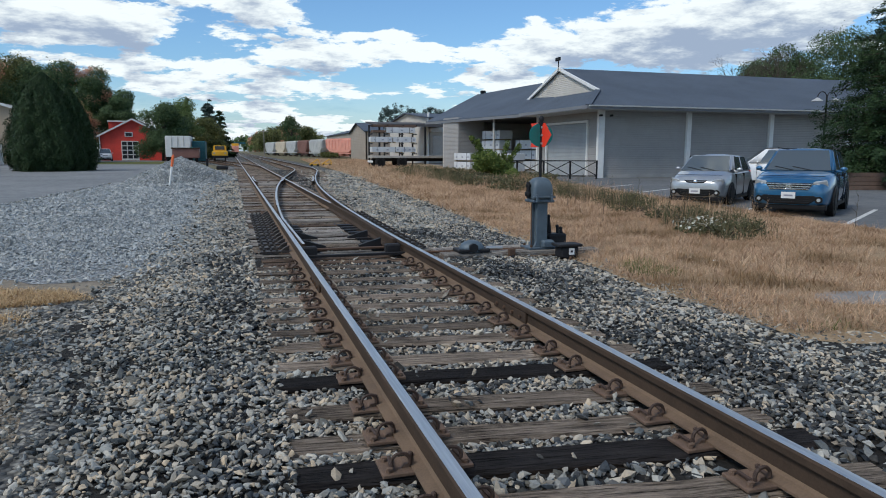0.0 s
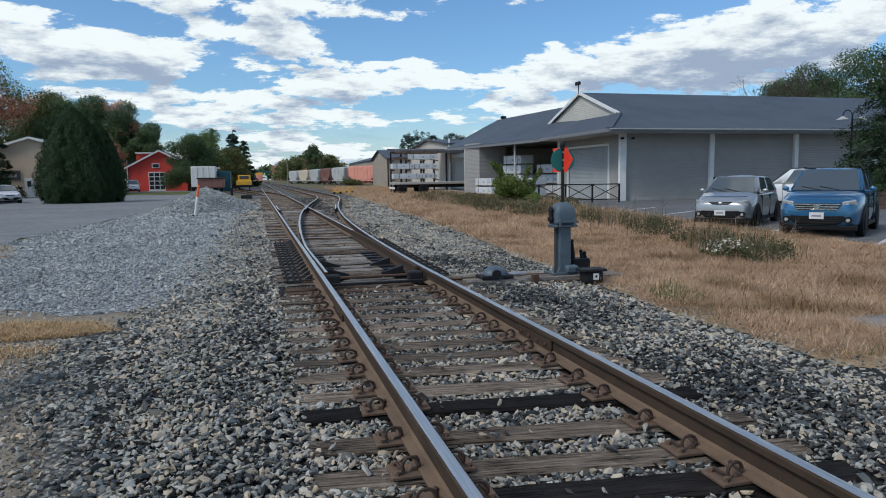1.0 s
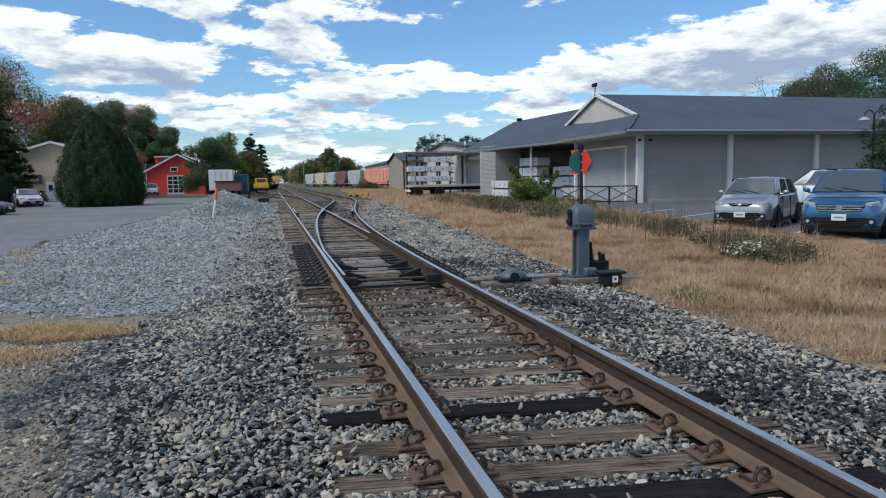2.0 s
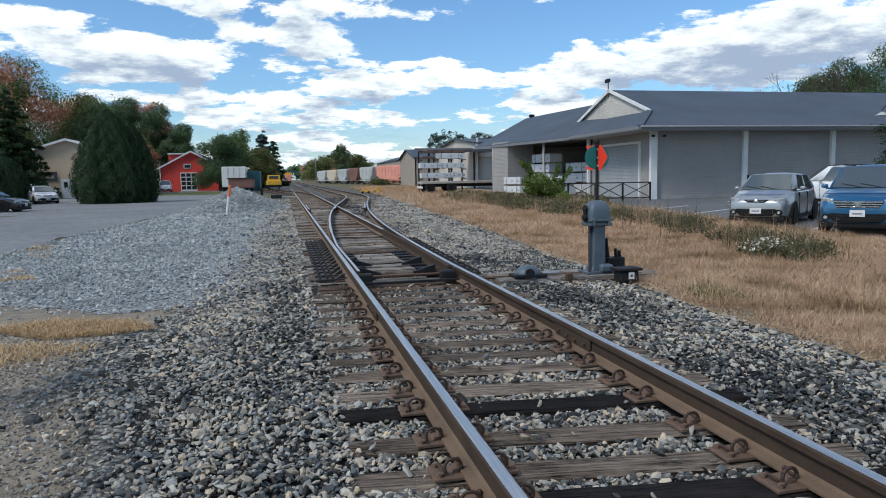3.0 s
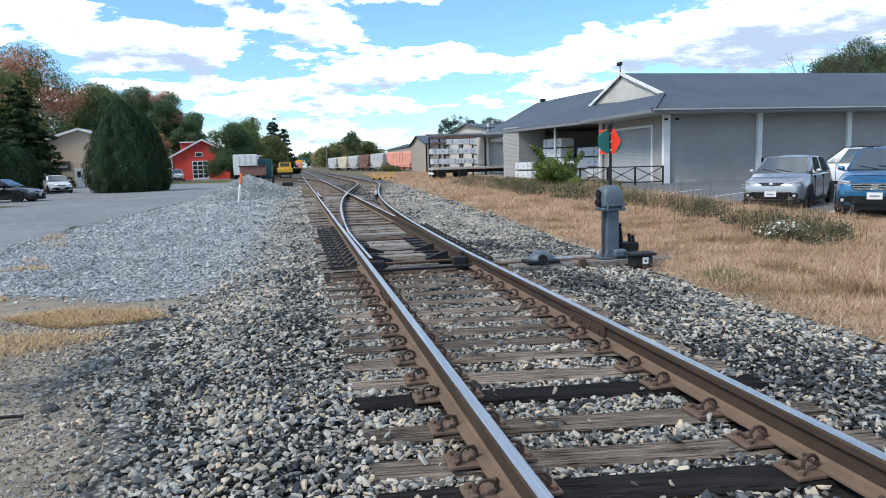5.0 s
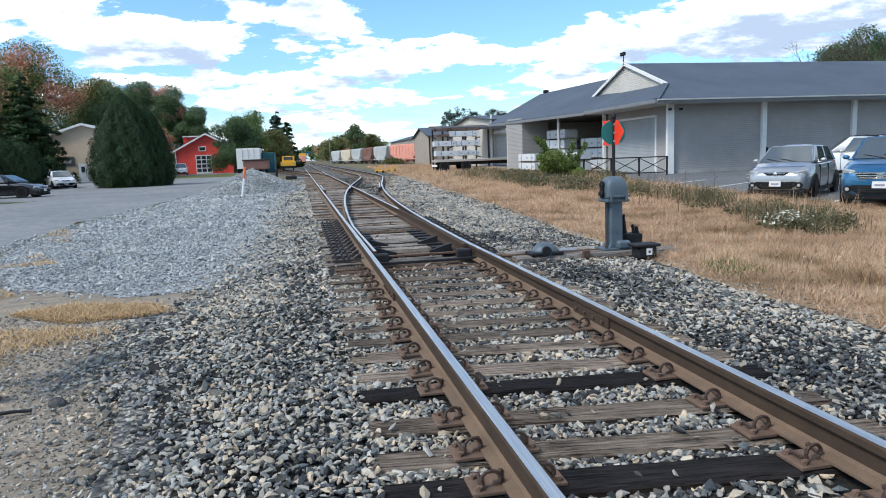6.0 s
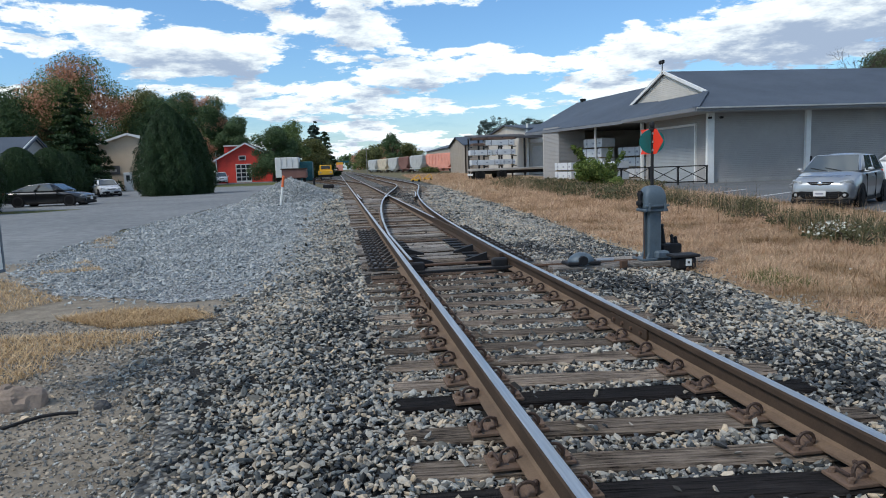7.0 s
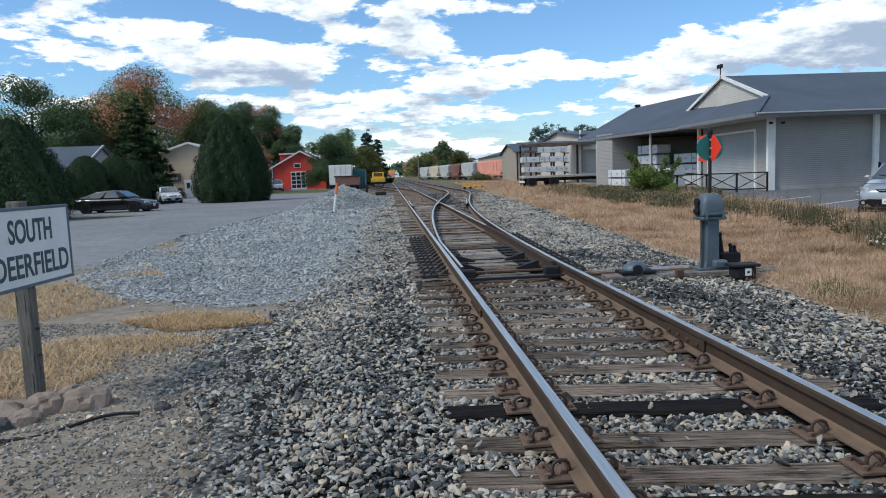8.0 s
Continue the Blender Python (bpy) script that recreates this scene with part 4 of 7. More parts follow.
def limb_bm(r, height, spread, base, trunk_r, n=7):
    bm2 = rod((0, 0, -0.05), (r.uniform(-0.1, 0.1) * spread, r.uniform(-0.1, 0.1) * spread, height * 0.72), trunk_r, None, 9, trunk_r * 0.25)
    for i in range(n):
        a, z = r.uniform(0, 6.28), r.uniform(base, height * 0.6)
        e = Vector((math.cos(a) * spread * r.uniform(0.3, 0.55), math.sin(a) * spread * r.uniform(0.3, 0.55), z + height * r.uniform(0.06, 0.18)))
        rod((0, 0, z), e, trunk_r * 0.4, bm2, 6, trunk_r * 0.1)
    return bm2


def broad_tree(x, y, h, rad, mat, label, n=5000, size=0.34, seed=1, base=0.12, group="", tuft=1.0):
    r = np.random.default_rng(seed)
    t = thing("tree", label, "tree", pose(x, y, GROUND_Z), group)
    part("trunk", limb_bm(r, h, rad, h * 0.2, 0.03 * h), M_BARK, t)
    blobs = []
    for i in range(int(26 / tuft)):
        a, q = r.uniform(0, 6.28), math.sqrt(r.uniform(0, 1))
        zz = r.uniform(base + 0.08, 0.93)
        wide = math.sin(math.pi * min(0.97, max(0.12, zz * 0.85 + 0.12))) ** 0.7
        s = rad * r.uniform(0.24, 0.42) * tuft
        blobs.append((math.cos(a) * q * rad * 0.78 * wide, math.sin(a) * q * rad * 0.78 * wide, zz * h - s * 0.35, s, s, s * r.uniform(0.65, 0.95)))
    if size < 0.27:
        n, size = int(n * 1.8), size * 0.7
    pts, d = lumps(r, blobs, n)
    stray = (r.random((n, 1)) < 0.07) * r.uniform(0.0, 0.075 * rad, (n, 1))
    pts = pts + d * stray + np.array([0, 0, 0.5]) * stray
    keep = pts[:, 2] > 0.1
    part("crown", quad_mesh("crown", leaf_quads(r, pts[keep], d[keep], size), mat), None, t)
    return t


def cone_tree(x, y, h, rad, mat, label, n=5000, size=0.3, seed=1, power=0.85, base=0.03, name="conifer", lobes=5, category="conifer", full=False, dome=False):
    """An evergreen: a lobed cone of sprays down to the ground; full gives it a swollen belly."""
    r = np.random.default_rng(seed)
    t = thing(name, label, category, pose(x, y, GROUND_Z))
    part("trunk", rod((0, 0, -0.02), (0, 0, h * 0.85), rad * 0.06 + 0.05, None, 8, 0.03), M_BARK, t)
    u = r.uniform(base, 1, n) ** 1.15
    a = r.uniform(0, 6.283, n)
    prof = (1 - u) ** power
    if full:
        prof = np.minimum(1.0, (1 - u) ** 0.62 * 1.12) * np.minimum(1.0, 0.80 + 1.6 * u)
    if name == "arborvitae":
        prof = np.maximum(0.0, 1 - u ** 1.9) ** 0.72 * np.minimum(1.0, 0.74 + 1.5 * u)
    if dome:
        prof = np.sqrt(np.maximum(0.0, 1 - u ** 2.6)) * np.minimum(1.0, 0.85 + u)
    lob = 1 + 0.085 * np.sin(lobes * a + (1.5 if full else 6) * u + seed) + 0.045 * np.sin(13 * a + (4 if full else 17) * u) + r.normal(0, 0.045, n)
    if full:
        lob += 0.04 * np.sin(19 * a + 27 * u + seed) + 0.04 * np.sin(11 * a - 33 * u)
    k = rad * prof * lob * (1 - 0.35 * r.random(n) ** 3)
    pts = np.stack([np.cos(a) * k, np.sin(a) * k, u * h + r.normal(0, 0.02 * h, n) * (1 - u)], 1)
    pts[:, 2] = np.maximum(pts[:, 2], 0.05)
    d = np.stack([np.cos(a), np.sin(a), np.full(n, 0.45)], 1)
    part("crown", quad_mesh("crown", leaf_quads(r, pts, d, size, droop=-0.9 if full else 0.3, long=2.3, loose=0.45), mat), None, t)
    core = bmesh.new()
    for i in range(1):
        bmesh.ops.create_cone(core, cap_ends=True, segments=14, radius1=rad * (0.72 if full else 0.55), radius2=rad * (0.30 if full else 0.05), depth=h * 0.7)
        core.transform(Matrix.Translation((0, 0, h * 0.38)))
    for v in core.verts:
        v.co += Vector(noise.noise_vector(v.co * 0.8)) * rad * 0.15
    part("inner_growth", core, mat, t)
    return t


def layered_conifer(x, y, h, rad, mat, label, seed=1, n=4200, size=0.36, tiers=11, clear=0.08, power=0.8, loose=0.25):
    """A spruce or pine with tiers of boughs and gaps between them."""
    r = np.random.default_rng(seed)
    t = thing("conifer", label, "conifer", pose(x, y, GROUND_Z))
    tr = rod((0, 0, -0.02), (0, 0, h * 0.97), 0.02 * h, None, 8, 0.03)
    allp, alld = [], []
    boughs = []
    for k in range(tiers):
        u = clear + (1 - clear) * k / tiers
        z, rr = u * h, rad * (1 - u) ** power + 0.25
        m = max(5, int(9 * (1 - u) + 4))
        for i in range(m):
            a = 6.283 * i / m + r.uniform(-0.3, 0.3) + k
            ln = rr * r.uniform(0.7 - 0.25 * min(1.0, loose - 0.25), 1.12)
            boughs.append((a, z + r.uniform(-loose, loose), ln))
    for a, z, ln in boughs:
        rod((0, 0, z), (math.cos(a) * ln * 0.9, math.sin(a) * ln * 0.9, z - 0.08 * ln), 0.03 + 0.008 * ln, tr, 5, 0.01)
        c = max(8, int(n * ln / sum(b[2] for b in boughs)))
        s = r.random(c) ** 0.7
        w = 0.28 * ln * (1.15 - s)
        px = np.cos(a) * ln * s + r.normal(0, 1, c) * w * 0.6 * -math.sin(a)
        py = np.sin(a) * ln * s + r.normal(0, 1, c) * w * 0.6 * math.cos(a)
        pz = z - 0.10 * ln * s + r.normal(0, 0.09, c) * (0.5 + ln * 0.3)
        allp.append(np.stack([px, py, pz], 1))
        alld.append(np.tile([math.cos(a) * 0.4, math.sin(a) * 0.4, 0.9], (c, 1)))
    part("trunk", tr, M_BARK, t)
    part("crown", quad_mesh("crown", leaf_quads(r, np.concatenate(allp), np.concatenate(alld), size, long=2.4, loose=0.4), mat), None, t)
    return t


# the wood beyond the yard
broad_tree(-33.0, 93, 16.9, 8.2, M_LEAF_TURN, "tall maple turning orange red among green leaves", 24948, 0.22, 11)
broad_tree(-36.5, 101, 16.0, 6.5, M_LEAF_TURN2, "green maple with a russet flush in its crown", 16632, 0.22, 12)
broad_tree(-26.0, 104, 14.2, 5.4, M_LEAF_OLIVE, "tall tree with thinning yellow-green leaves", 12474, 0.21, 13)
broad_tree(-44.0, 90, 15.6, 6.0, M_LEAF_DEEP, "dark green broadleaf tree with an open top", 13860, 0.22, 14)
broad_tree(-38.5, 88, 12.6, 5.5, M_LEAF_DEEP, "dark green broadleaf tree behind the house", 13860, 0.21, 15)
broad_tree(-40.5, 99, 13.8, 6.4, M_LEAF_DEEP, "dark green broadleaf tree behind the maple", 14000, 0.22, 27)
broad_tree(-51.0, 92, 14.2, 6.0, M_LEAF, "green broadleaf tree at the edge of the wood", 8108, 0.22, 16)
broad_tree(-27.5, 150, 19.6, 7.6, M_LEAF_TURN2, "dark green oak with rust-red upper leaves", 42000, 0.26, 17)
broad_tree(-33.5, 146, 17.0, 7.0, M_LEAF_DEEP, "dark green broadleaf tree behind the oak", 26000, 0.26, 26)
broad_tree(-23.8, 99, 12.5, 5.0, M_LEAF_DEEP, "dark green tree behind the tan garage", 13860, 0.21, 18)
broad_tree(-20.4, 142, 13.0, 4.9, M_LEAF_DEEP, "dark green oak behind the red shed", 26000, 0.24, 19)
broad_tree(-25.2, 138, 10.6, 3.3, M_LEAF_TURN, "small rust-orange tree behind the red shed", 6930, 0.17, 20)
broad_tree(-28.5, 110, 13.0, 6.0, M_LEAF, "green broadleaf tree deep in the wood", 8108, 0.24, 21)
broad_tree(-41.0, 110, 15.0, 7.0, M_LEAF_DEEP, "dark broadleaf tree deep in the wood", 8108, 0.24, 22)
broad_tree(-56.0, 104, 15.0, 7.0, M_LEAF_DEEP, "dark broadleaf tree deep in the wood", 8108, 0.24, 23)
broad_tree(-33.0, 124, 15.0, 8.0, M_LEAF_DEEP, "dark broadleaf tree deep in the wood", 8108, 0.26, 24)
layered_conifer(-27.8, 80, 11.6, 4.3, M_NEEDLE, "dark spruce beside the tan garage", 31, 26000, 0.17, 18, 0.04, 0.75, 0.4)
# trees behind the wagons and the red shed
broad_tree(-9.8, 112, 9.4, 4.2, M_LEAF_DEEP, "dark green tree in front of the red shed", 15245, 0.20, 41, 0.02)
broad_tree(-7.6, 122, 10.4, 4.4, M_LEAF, "green tree with a paler top", 12474, 0.21, 42, 0.05)
broad_tree(-4.0, 132, 7.6, 3.6, M_LEAF_OLIVE, "olive green tree beside the tracks", 9702, 0.20, 43, 0.02)
broad_tree(-2.6, 150, 6.5, 3.0, M_LEAF_OLIVE, "olive green shrub tree beside the tracks", 6930, 0.20, 44, 0.02)
layered_conifer(-4.2, 150, 12.0, 3.9, M_NEEDLE_BLUE, "dark pine beside the tracks", 45, 15000, 0.26, 17, 0.04, 0.7, 0.5)
layered_conifer(-8.4, 152, 12.5, 2.6, M_NEEDLE_BLUE, "dark spire-like pine beyond the yard", 46, 9000, 0.26, 15, 0.08, 0.8, 0.5)
layered_conifer(-2.2, 165, 11.0, 3.0, M_NEEDLE, "dark pine beside the tracks", 47, 12000, 0.26, 15, 0.04, 0.7, 0.5)
# the large arborvitae in the yard, and the hedge
for k, (dx, dy, h, rd) in enumerate(((0.1, 0.0, 7.25, 2.7), (1.6, 0.9, 6.2, 1.8))):
    cone_tree(-13.3 + dx, 58.2 + dy, h, rd, M_NEEDLE, "broad dark arborvitae at the edge of the yard", 90000 if k == 0 else 56000, 0.065, 51 + k, lobes=6, full=True, name="arborvitae")
cone_tree(-18.9, 36.3, 5.2, 2.6, M_NEEDLE, "dark overgrown evergreen beside the lawn", 44000, 0.06, 55, full=True, name="arborvitae")
cone_tree(-21.2, 37.5, 6.0, 3.0, M_NEEDLE, "dark overgrown evergreen beside the lawn", 40000, 0.065, 56, full=True, name="arborvitae")
cone_tree(-24.5, 41, 6.4, 3.4, M_NEEDLE, "dark overgrown evergreen beside the lawn", 18000, 0.12, 57, full=True, name="arborvitae")
for k, (hx, hy, hh) in enumerate(((-23.6, 56, 4.1), (-22.4, 58.6, 4.1), (-22.3, 62.5, 3.9), (-26.0, 54, 4.3))):
    cone_tree(hx, hy, hh, 1.7, M_NEEDLE, "clipped rounded arborvitae in a hedge", 26000, 0.06, 60 + k, full=True, dome=True, name="hedge_shrub", category="hedge")
# right of the parking lot
layered_conifer(28.6, 23.6, 9.5, 4.4, M_NEEDLE, "large dark spruce beside the parking lot", 71, 110000, 0.06, 30, 0.03)
for k, (tx, ty, th, tr_) in enumerate(((79, 91, 16.5, 7.0), (88, 93, 19.5, 8.0), (99, 94, 22.5, 9.5), (112, 88, 24, 11), (73, 94, 13.0, 5.0))):
    broad_tree(tx, ty, th, tr_, M_LEAF_OLIVE if k == 4 else M_LEAF_DEEP, "tall green broadleaf tree behind the warehouse", 24000, 0.26, 75 + k)
# far pines above the roofs
for k, (px_, h_) in enumerate(((33.8, 12.2), (37.0, 13.0), (40.2, 12.0), (45.2, 12.7), (47.6, 12.2))):
    broad_tree(px_, 152 + 2 * k, h_, 3.6 if k != 1 else 4.4, M_NEEDLE_BLUE, "tall dark pine with open tufted crown", 2600, 0.20, 85 + k, 0.38, tuft=0.42)


def bare_tree(x, y, h, seed):
    """A leafless tree: forking twigs."""
    r = np.random.default_rng(seed)
    t = thing("bare_tree", "bare grey tree with fine leafless twigs", "tree", pose(x, y, GROUND_Z))
    bm2 = bmesh.new()

    def grow(p, d, ln, rad, depth):
        q = p + d * ln
        rod(p, q, rad, bm2, 5, rad * 0.65, False)
        if depth == 0:
            return
        for _ in range(3 if depth > 1 else 4):
            nd = (d + Vector(r.normal(0, 0.42, 3)) + Vector((0, 0, 0.12))).normalized()
            grow(q, nd, ln * r.uniform(0.62, 0.82), rad * 0.6, depth - 1)

    grow(Vector((0, 0, 0)), Vector((0, 0, 1)), h * 0.27, 0.011 * h, 6)
    part("trunk", bm2, M_BARK, t)


bare_tree(68.5, 84, 19.0, 3)
bare_tree(73.5, 82, 19.0, 4)


def far_wood(name, label, spots, mat, size, n, seed):
    r = np.random.default_rng(seed)
    allv = []
    for x, y, h, w in spots:
        blobs = [(x + r.uniform(-w, w) * 0.6, y + r.uniform(-w, w) * 0.6, h * r.uniform(0.3, 0.8), w * r.uniform(0.3, 0.5), w * r.uniform(0.3, 0.5), h * 0.24) for _ in range(9)]
        p, d = lumps(r, blobs, n)
        allv.append(leaf_quads(r, p, d, size))
    solo(name, quad_mesh(name, np.concatenate(allv), mat), None, label, "trees", kind="stuff")


rw = np.random.default_rng(77)
# The olive far woods use a paler green, their haze put into colour.
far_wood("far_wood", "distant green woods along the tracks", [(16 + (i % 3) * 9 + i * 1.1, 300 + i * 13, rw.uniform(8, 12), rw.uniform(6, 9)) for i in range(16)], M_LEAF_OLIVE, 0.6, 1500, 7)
far_wood("far_wood", "distant russet and olive woods along the tracks", [(14 + (i % 4) * 8, 330 + i * 16, rw.uniform(8, 13), rw.uniform(5, 9)) for i in range(12)], M_LEAF_TURN, 0.6, 1400, 8)
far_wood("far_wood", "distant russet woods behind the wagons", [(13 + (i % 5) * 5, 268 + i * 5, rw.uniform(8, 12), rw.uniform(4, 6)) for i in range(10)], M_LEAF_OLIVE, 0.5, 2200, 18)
far_wood("far_wood", "low distant woods on the horizon", [(-420 + 34 * i, 640 + 40 * math.sin(i * 1.7), rw.uniform(10, 15), 24) for i in range(30)], M_LEAF_DEEP, 2.6, 330, 9)
far_wood("far_wood", "distant woods beyond the yard", [(-70 - (i % 4) * 12, 60 + i * 14, rw.uniform(11, 15), 9) for i in range(12)], M_LEAF_DEEP, 1.0, 500, 10)
far_wood("trackside_scrub", "low scrub of weeds before the wagons", [(9.5 + 0.16 * (y - 80) + rw.uniform(-1, 1), y, rw.uniform(0.8, 1.8), 2.2) for y in range(152, 240, 7)], M_LEAF_OLIVE, 0.28, 420, 11)
broad_tree(21.5, 260, 15, 5, M_LEAF_TURN2, "distant tree with thin reddish twigs", 6098, 0.32, 95)

# ---- shrubs, grass and weeds of the meadow ----
def shrub(x, y, h, rad, mat, label, n, size, seed, name="shrub", tall=()):
    r = np.random.default_rng(seed)
    s = thing(name, label, "shrub", pose(x, y, -0.05))
    st = bmesh.new()
    for i in range(9):
        a = r.uniform(0, 6.28)
        rod((0, 0, 0), (math.cos(a) * rad * 0.6, math.sin(a) * rad * 0.6, h * r.uniform(0.5, 0.85)), 0.018, st, 5, 0.006)
    blobs = [(r.uniform(-1, 1) * rad * 0.62, r.uniform(-1, 1) * rad * 0.62, h * r.uniform(0.18, 0.72), rad * r.uniform(0.22, 0.4), rad * r.uniform(0.22, 0.4), h * r.uniform(0.14, 0.26)) for _ in range(15)]
    for tx, tz in tall:
        rod((tx * 0.4, 0, 0.2), (tx, 0, tz), 0.012, st, 5, 0.004)
        blobs += [(tx * (0.5 + 0.5 * q), 0, tz * (0.55 + 0.45 * q), 0.13, 0.13, 0.16) for q in (0.3, 0.55, 0.8, 1.0)]
    part("stems", st, M_BARK, s)
    p, d = lumps(r, blobs, n)
    p[:, 2] = np.maximum(p[:, 2], 0.03)
    part("leaves", quad_mesh("leaves", leaf_quads(r, p, d, size), mat), None, s)
    return s


M_SHRUB = mat_foliage("bright shrub leaves", [(0.2, (0.04, 0.07, 0.018)), (0.5, (0.10, 0.15, 0.035)), (0.8, (0.20, 0.25, 0.06)), (1.0, (0.30, 0.33, 0.10))])
M_WEED = mat_foliage("dull weed leaves", [(0.2, (0.034, 0.038, 0.018)), (0.5, (0.085, 0.09, 0.042)), (0.8, (0.17, 0.15, 0.08)), (1.0, (0.28, 0.22, 0.13))])
M_STRAW = mat_foliage("dry straw blades", [(0.2, (0.28, 0.175, 0.105)), (0.5, (0.52, 0.345, 0.22)), (0.8, (0.70, 0.50, 0.33)), (1.0, (0.80, 0.645, 0.47))], [(0.0, (0.15, 0.095, 0.05)), (1.0, (0.36, 0.23, 0.12))], 0.9, 0.55, 0.3)
M_STRAW_TAN = mat_foliage("flattened tan straw", [(0.2, (0.27, 0.175, 0.09)), (0.5, (0.50, 0.345, 0.185)), (0.8, (0.65, 0.475, 0.27)), (1.0, (0.74, 0.58, 0.37))], translucent=0.2)
M_STRAW_GREEN = mat_foliage("fresh grass blades", [(0.2, (0.06, 0.085, 0.02)), (0.6, (0.12, 0.16, 0.04)), (1.0, (0.22, 0.22, 0.08))], translucent=0.3)
M_PETAL = mat_plain("white weed flowers", (0.6, 0.6, 0.52), 0.7)
shrub(12.9, 32.4, 1.75, 1.55, M_SHRUB, "leafy yellow-green shrub with tall shoots", 9500, 0.075, 101, tall=((-1.35, 2.2), (-1.05, 2.0), (0.55, 1.95), (1.2, 1.8)))
WEEDS = [(8.35, 9.7, 0.42, 0.55), (8.6, 10.5, 0.45, 0.6), (9.2, 10.2, 0.42, 0.6), (9.0, 11.5, 0.5, 0.65), (9.7, 11.7, 0.45, 0.65), (9.3, 13.0, 0.5, 0.7), (10.1, 13.4, 0.42, 0.7), (9.8, 14.8, 0.5, 0.75), (10.4, 16.3, 0.5, 0.8), (11.1, 17.6, 0.5, 0.8), (10.7, 19.2, 0.55, 0.9), (11.6, 20.2, 0.5, 0.9), (10.9, 22.0, 0.55, 1.0), (10.3, 24.2, 0.6, 1.1),
         (11.4, 25.2, 0.65, 1.1), (10.4, 27.6, 0.7, 1.2), (11.7, 29.0, 0.75, 1.2), (10.9, 31.2, 0.8, 1.3), (11.8, 33.8, 0.85, 1.4), (13.6, 34.6, 0.85, 1.4), (11.6, 36.6, 0.8, 1.4), (12.6, 39.5, 0.8, 1.5), (13.2, 43, 0.75, 1.5), (12.4, 46.5, 0.7, 1.5), (13.6, 51, 0.7, 1.6), (14.6, 30.4, 0.7, 1.0), (15.2, 33.5, 0.7, 1.2)]
for k, (wx, wy, wh_, wr) in enumerate(WEEDS):
    shrub(wx, wy, wh_ * 0.85, wr * 1.1, M_WEED, "low dull green and brown weeds in the dry grass", 480 if wy < 30 else 420, 0.034 if wy < 24 else 0.07, 110 + k, "weed_clump")
fl = thing("flower_clump", "low clump of small white flowers in the weeds", "flowers", pose(8.1, 10.1, 0.0))
rf = np.random.default_rng(9)
pf = np.stack([rf.normal(0, 0.22, 130), rf.normal(0, 0.18, 130), rf.uniform(0.12, 0.34, 130)], 1)
tagged(part("petals", quad_mesh("petals", leaf_quads(rf, pf, np.tile([0, 0, 1.0], (130, 1)), 0.035), M_PETAL), None, fl), kind="stuff")
tagged(part("stems", quad_mesh("stems", leaf_quads(rf, pf * [1, 1, 0.5], np.tile([1.0, 0, 0.2], (130, 1)), 0.06), M_WEED), None, fl), kind="stuff")


def in_poly(x, y, poly):
    inside = np.zeros(len(x), dtype=bool)
    for (x0, y0), (x1, y1) in zip(poly, poly[1:] + poly[:1]):
        c = (y0 > y) != (y1 > y)
        inside ^= c & (x < (x1 - x0) * (y - y0) / ((y1 - y0) or 1e-9) + x0)
    return inside


def field(x, y, s, seed):
    """Smooth random field in 0..1 for drifts."""
    v = sum(np.sin(x * s * a + y * s * b + c + seed) for a, b, c in ((1.0, 0.4, 0), (-0.6, 1.1, 2), (1.7, -1.3, 4), (0.3, 2.1, 1)))
    return 0.5 + v / 8


def grass(name, label, pts, length, width, mat, seed, lean=0.8, kind="stuff", z=-0.06):
    """Bent blades, three cross lines each, lying loosely over one another."""
    r = np.random.default_rng(seed)
    n = len(pts)
    a = r.uniform(0, 6.283, n)
    ln = length * r.uniform(0.5, 1.35, n)
    le = np.clip(r.normal(lean, 0.3, n), 0.1, 1.45)
    d = np.stack([np.cos(a), np.sin(a)], 1)
    side = np.stack([-d[:, 1], d[:, 0]], 1) * (width * r.uniform(0.6, 1.4, n))[:, None]
    base = np.concatenate([pts, np.full((n, 1), z)], 1)
    v = np.zeros((n, 5, 3))
    mid = base.copy()
    mid[:, :2] += d * (ln * 0.5 * np.sin(le * 0.6))[:, None]
    mid[:, 2] += ln * 0.5 * np.cos(le * 0.6)
    tip = mid.copy()
    tip[:, :2] += d * (ln * 0.5 * np.sin(le))[:, None]
    tip[:, 2] += ln * 0.5 * np.cos(le)
    v[:, 0], v[:, 1] = base, base
    v[:, 0, :2] -= side / 2
    v[:, 1, :2] += side / 2
    v[:, 2], v[:, 3] = mid, mid
    v[:, 2, :2] += side / 2.4
    v[:, 3, :2] -= side / 2.4
    v[:, 4] = tip
    i = np.arange(n)[:, None] * 5
    tri = np.concatenate([i + [0, 1, 2], i + [0, 2, 3], i + [3, 2, 4]], 1).reshape(-1)
    return solo(name, mesh_np(name, v.reshape(-1, 3), tri, 3, mat), None, label, "grass", kind=kind)


def scatter(poly, n, seed, drift=None):
    r = np.random.default_rng(seed)
    p = np.array(poly)
    x, y = r.uniform(p[:, 0].min(), p[:, 0].max(), n), r.uniform(p[:, 1].min(), p[:, 1].max(), n)
    k = in_poly(x, y, poly)
    if drift:
        k &= field(x, y, drift[0], seed) > drift[1] + 0.18 * (r.random(n) - 0.5)
    return np.stack([x[k], y[k]], 1)


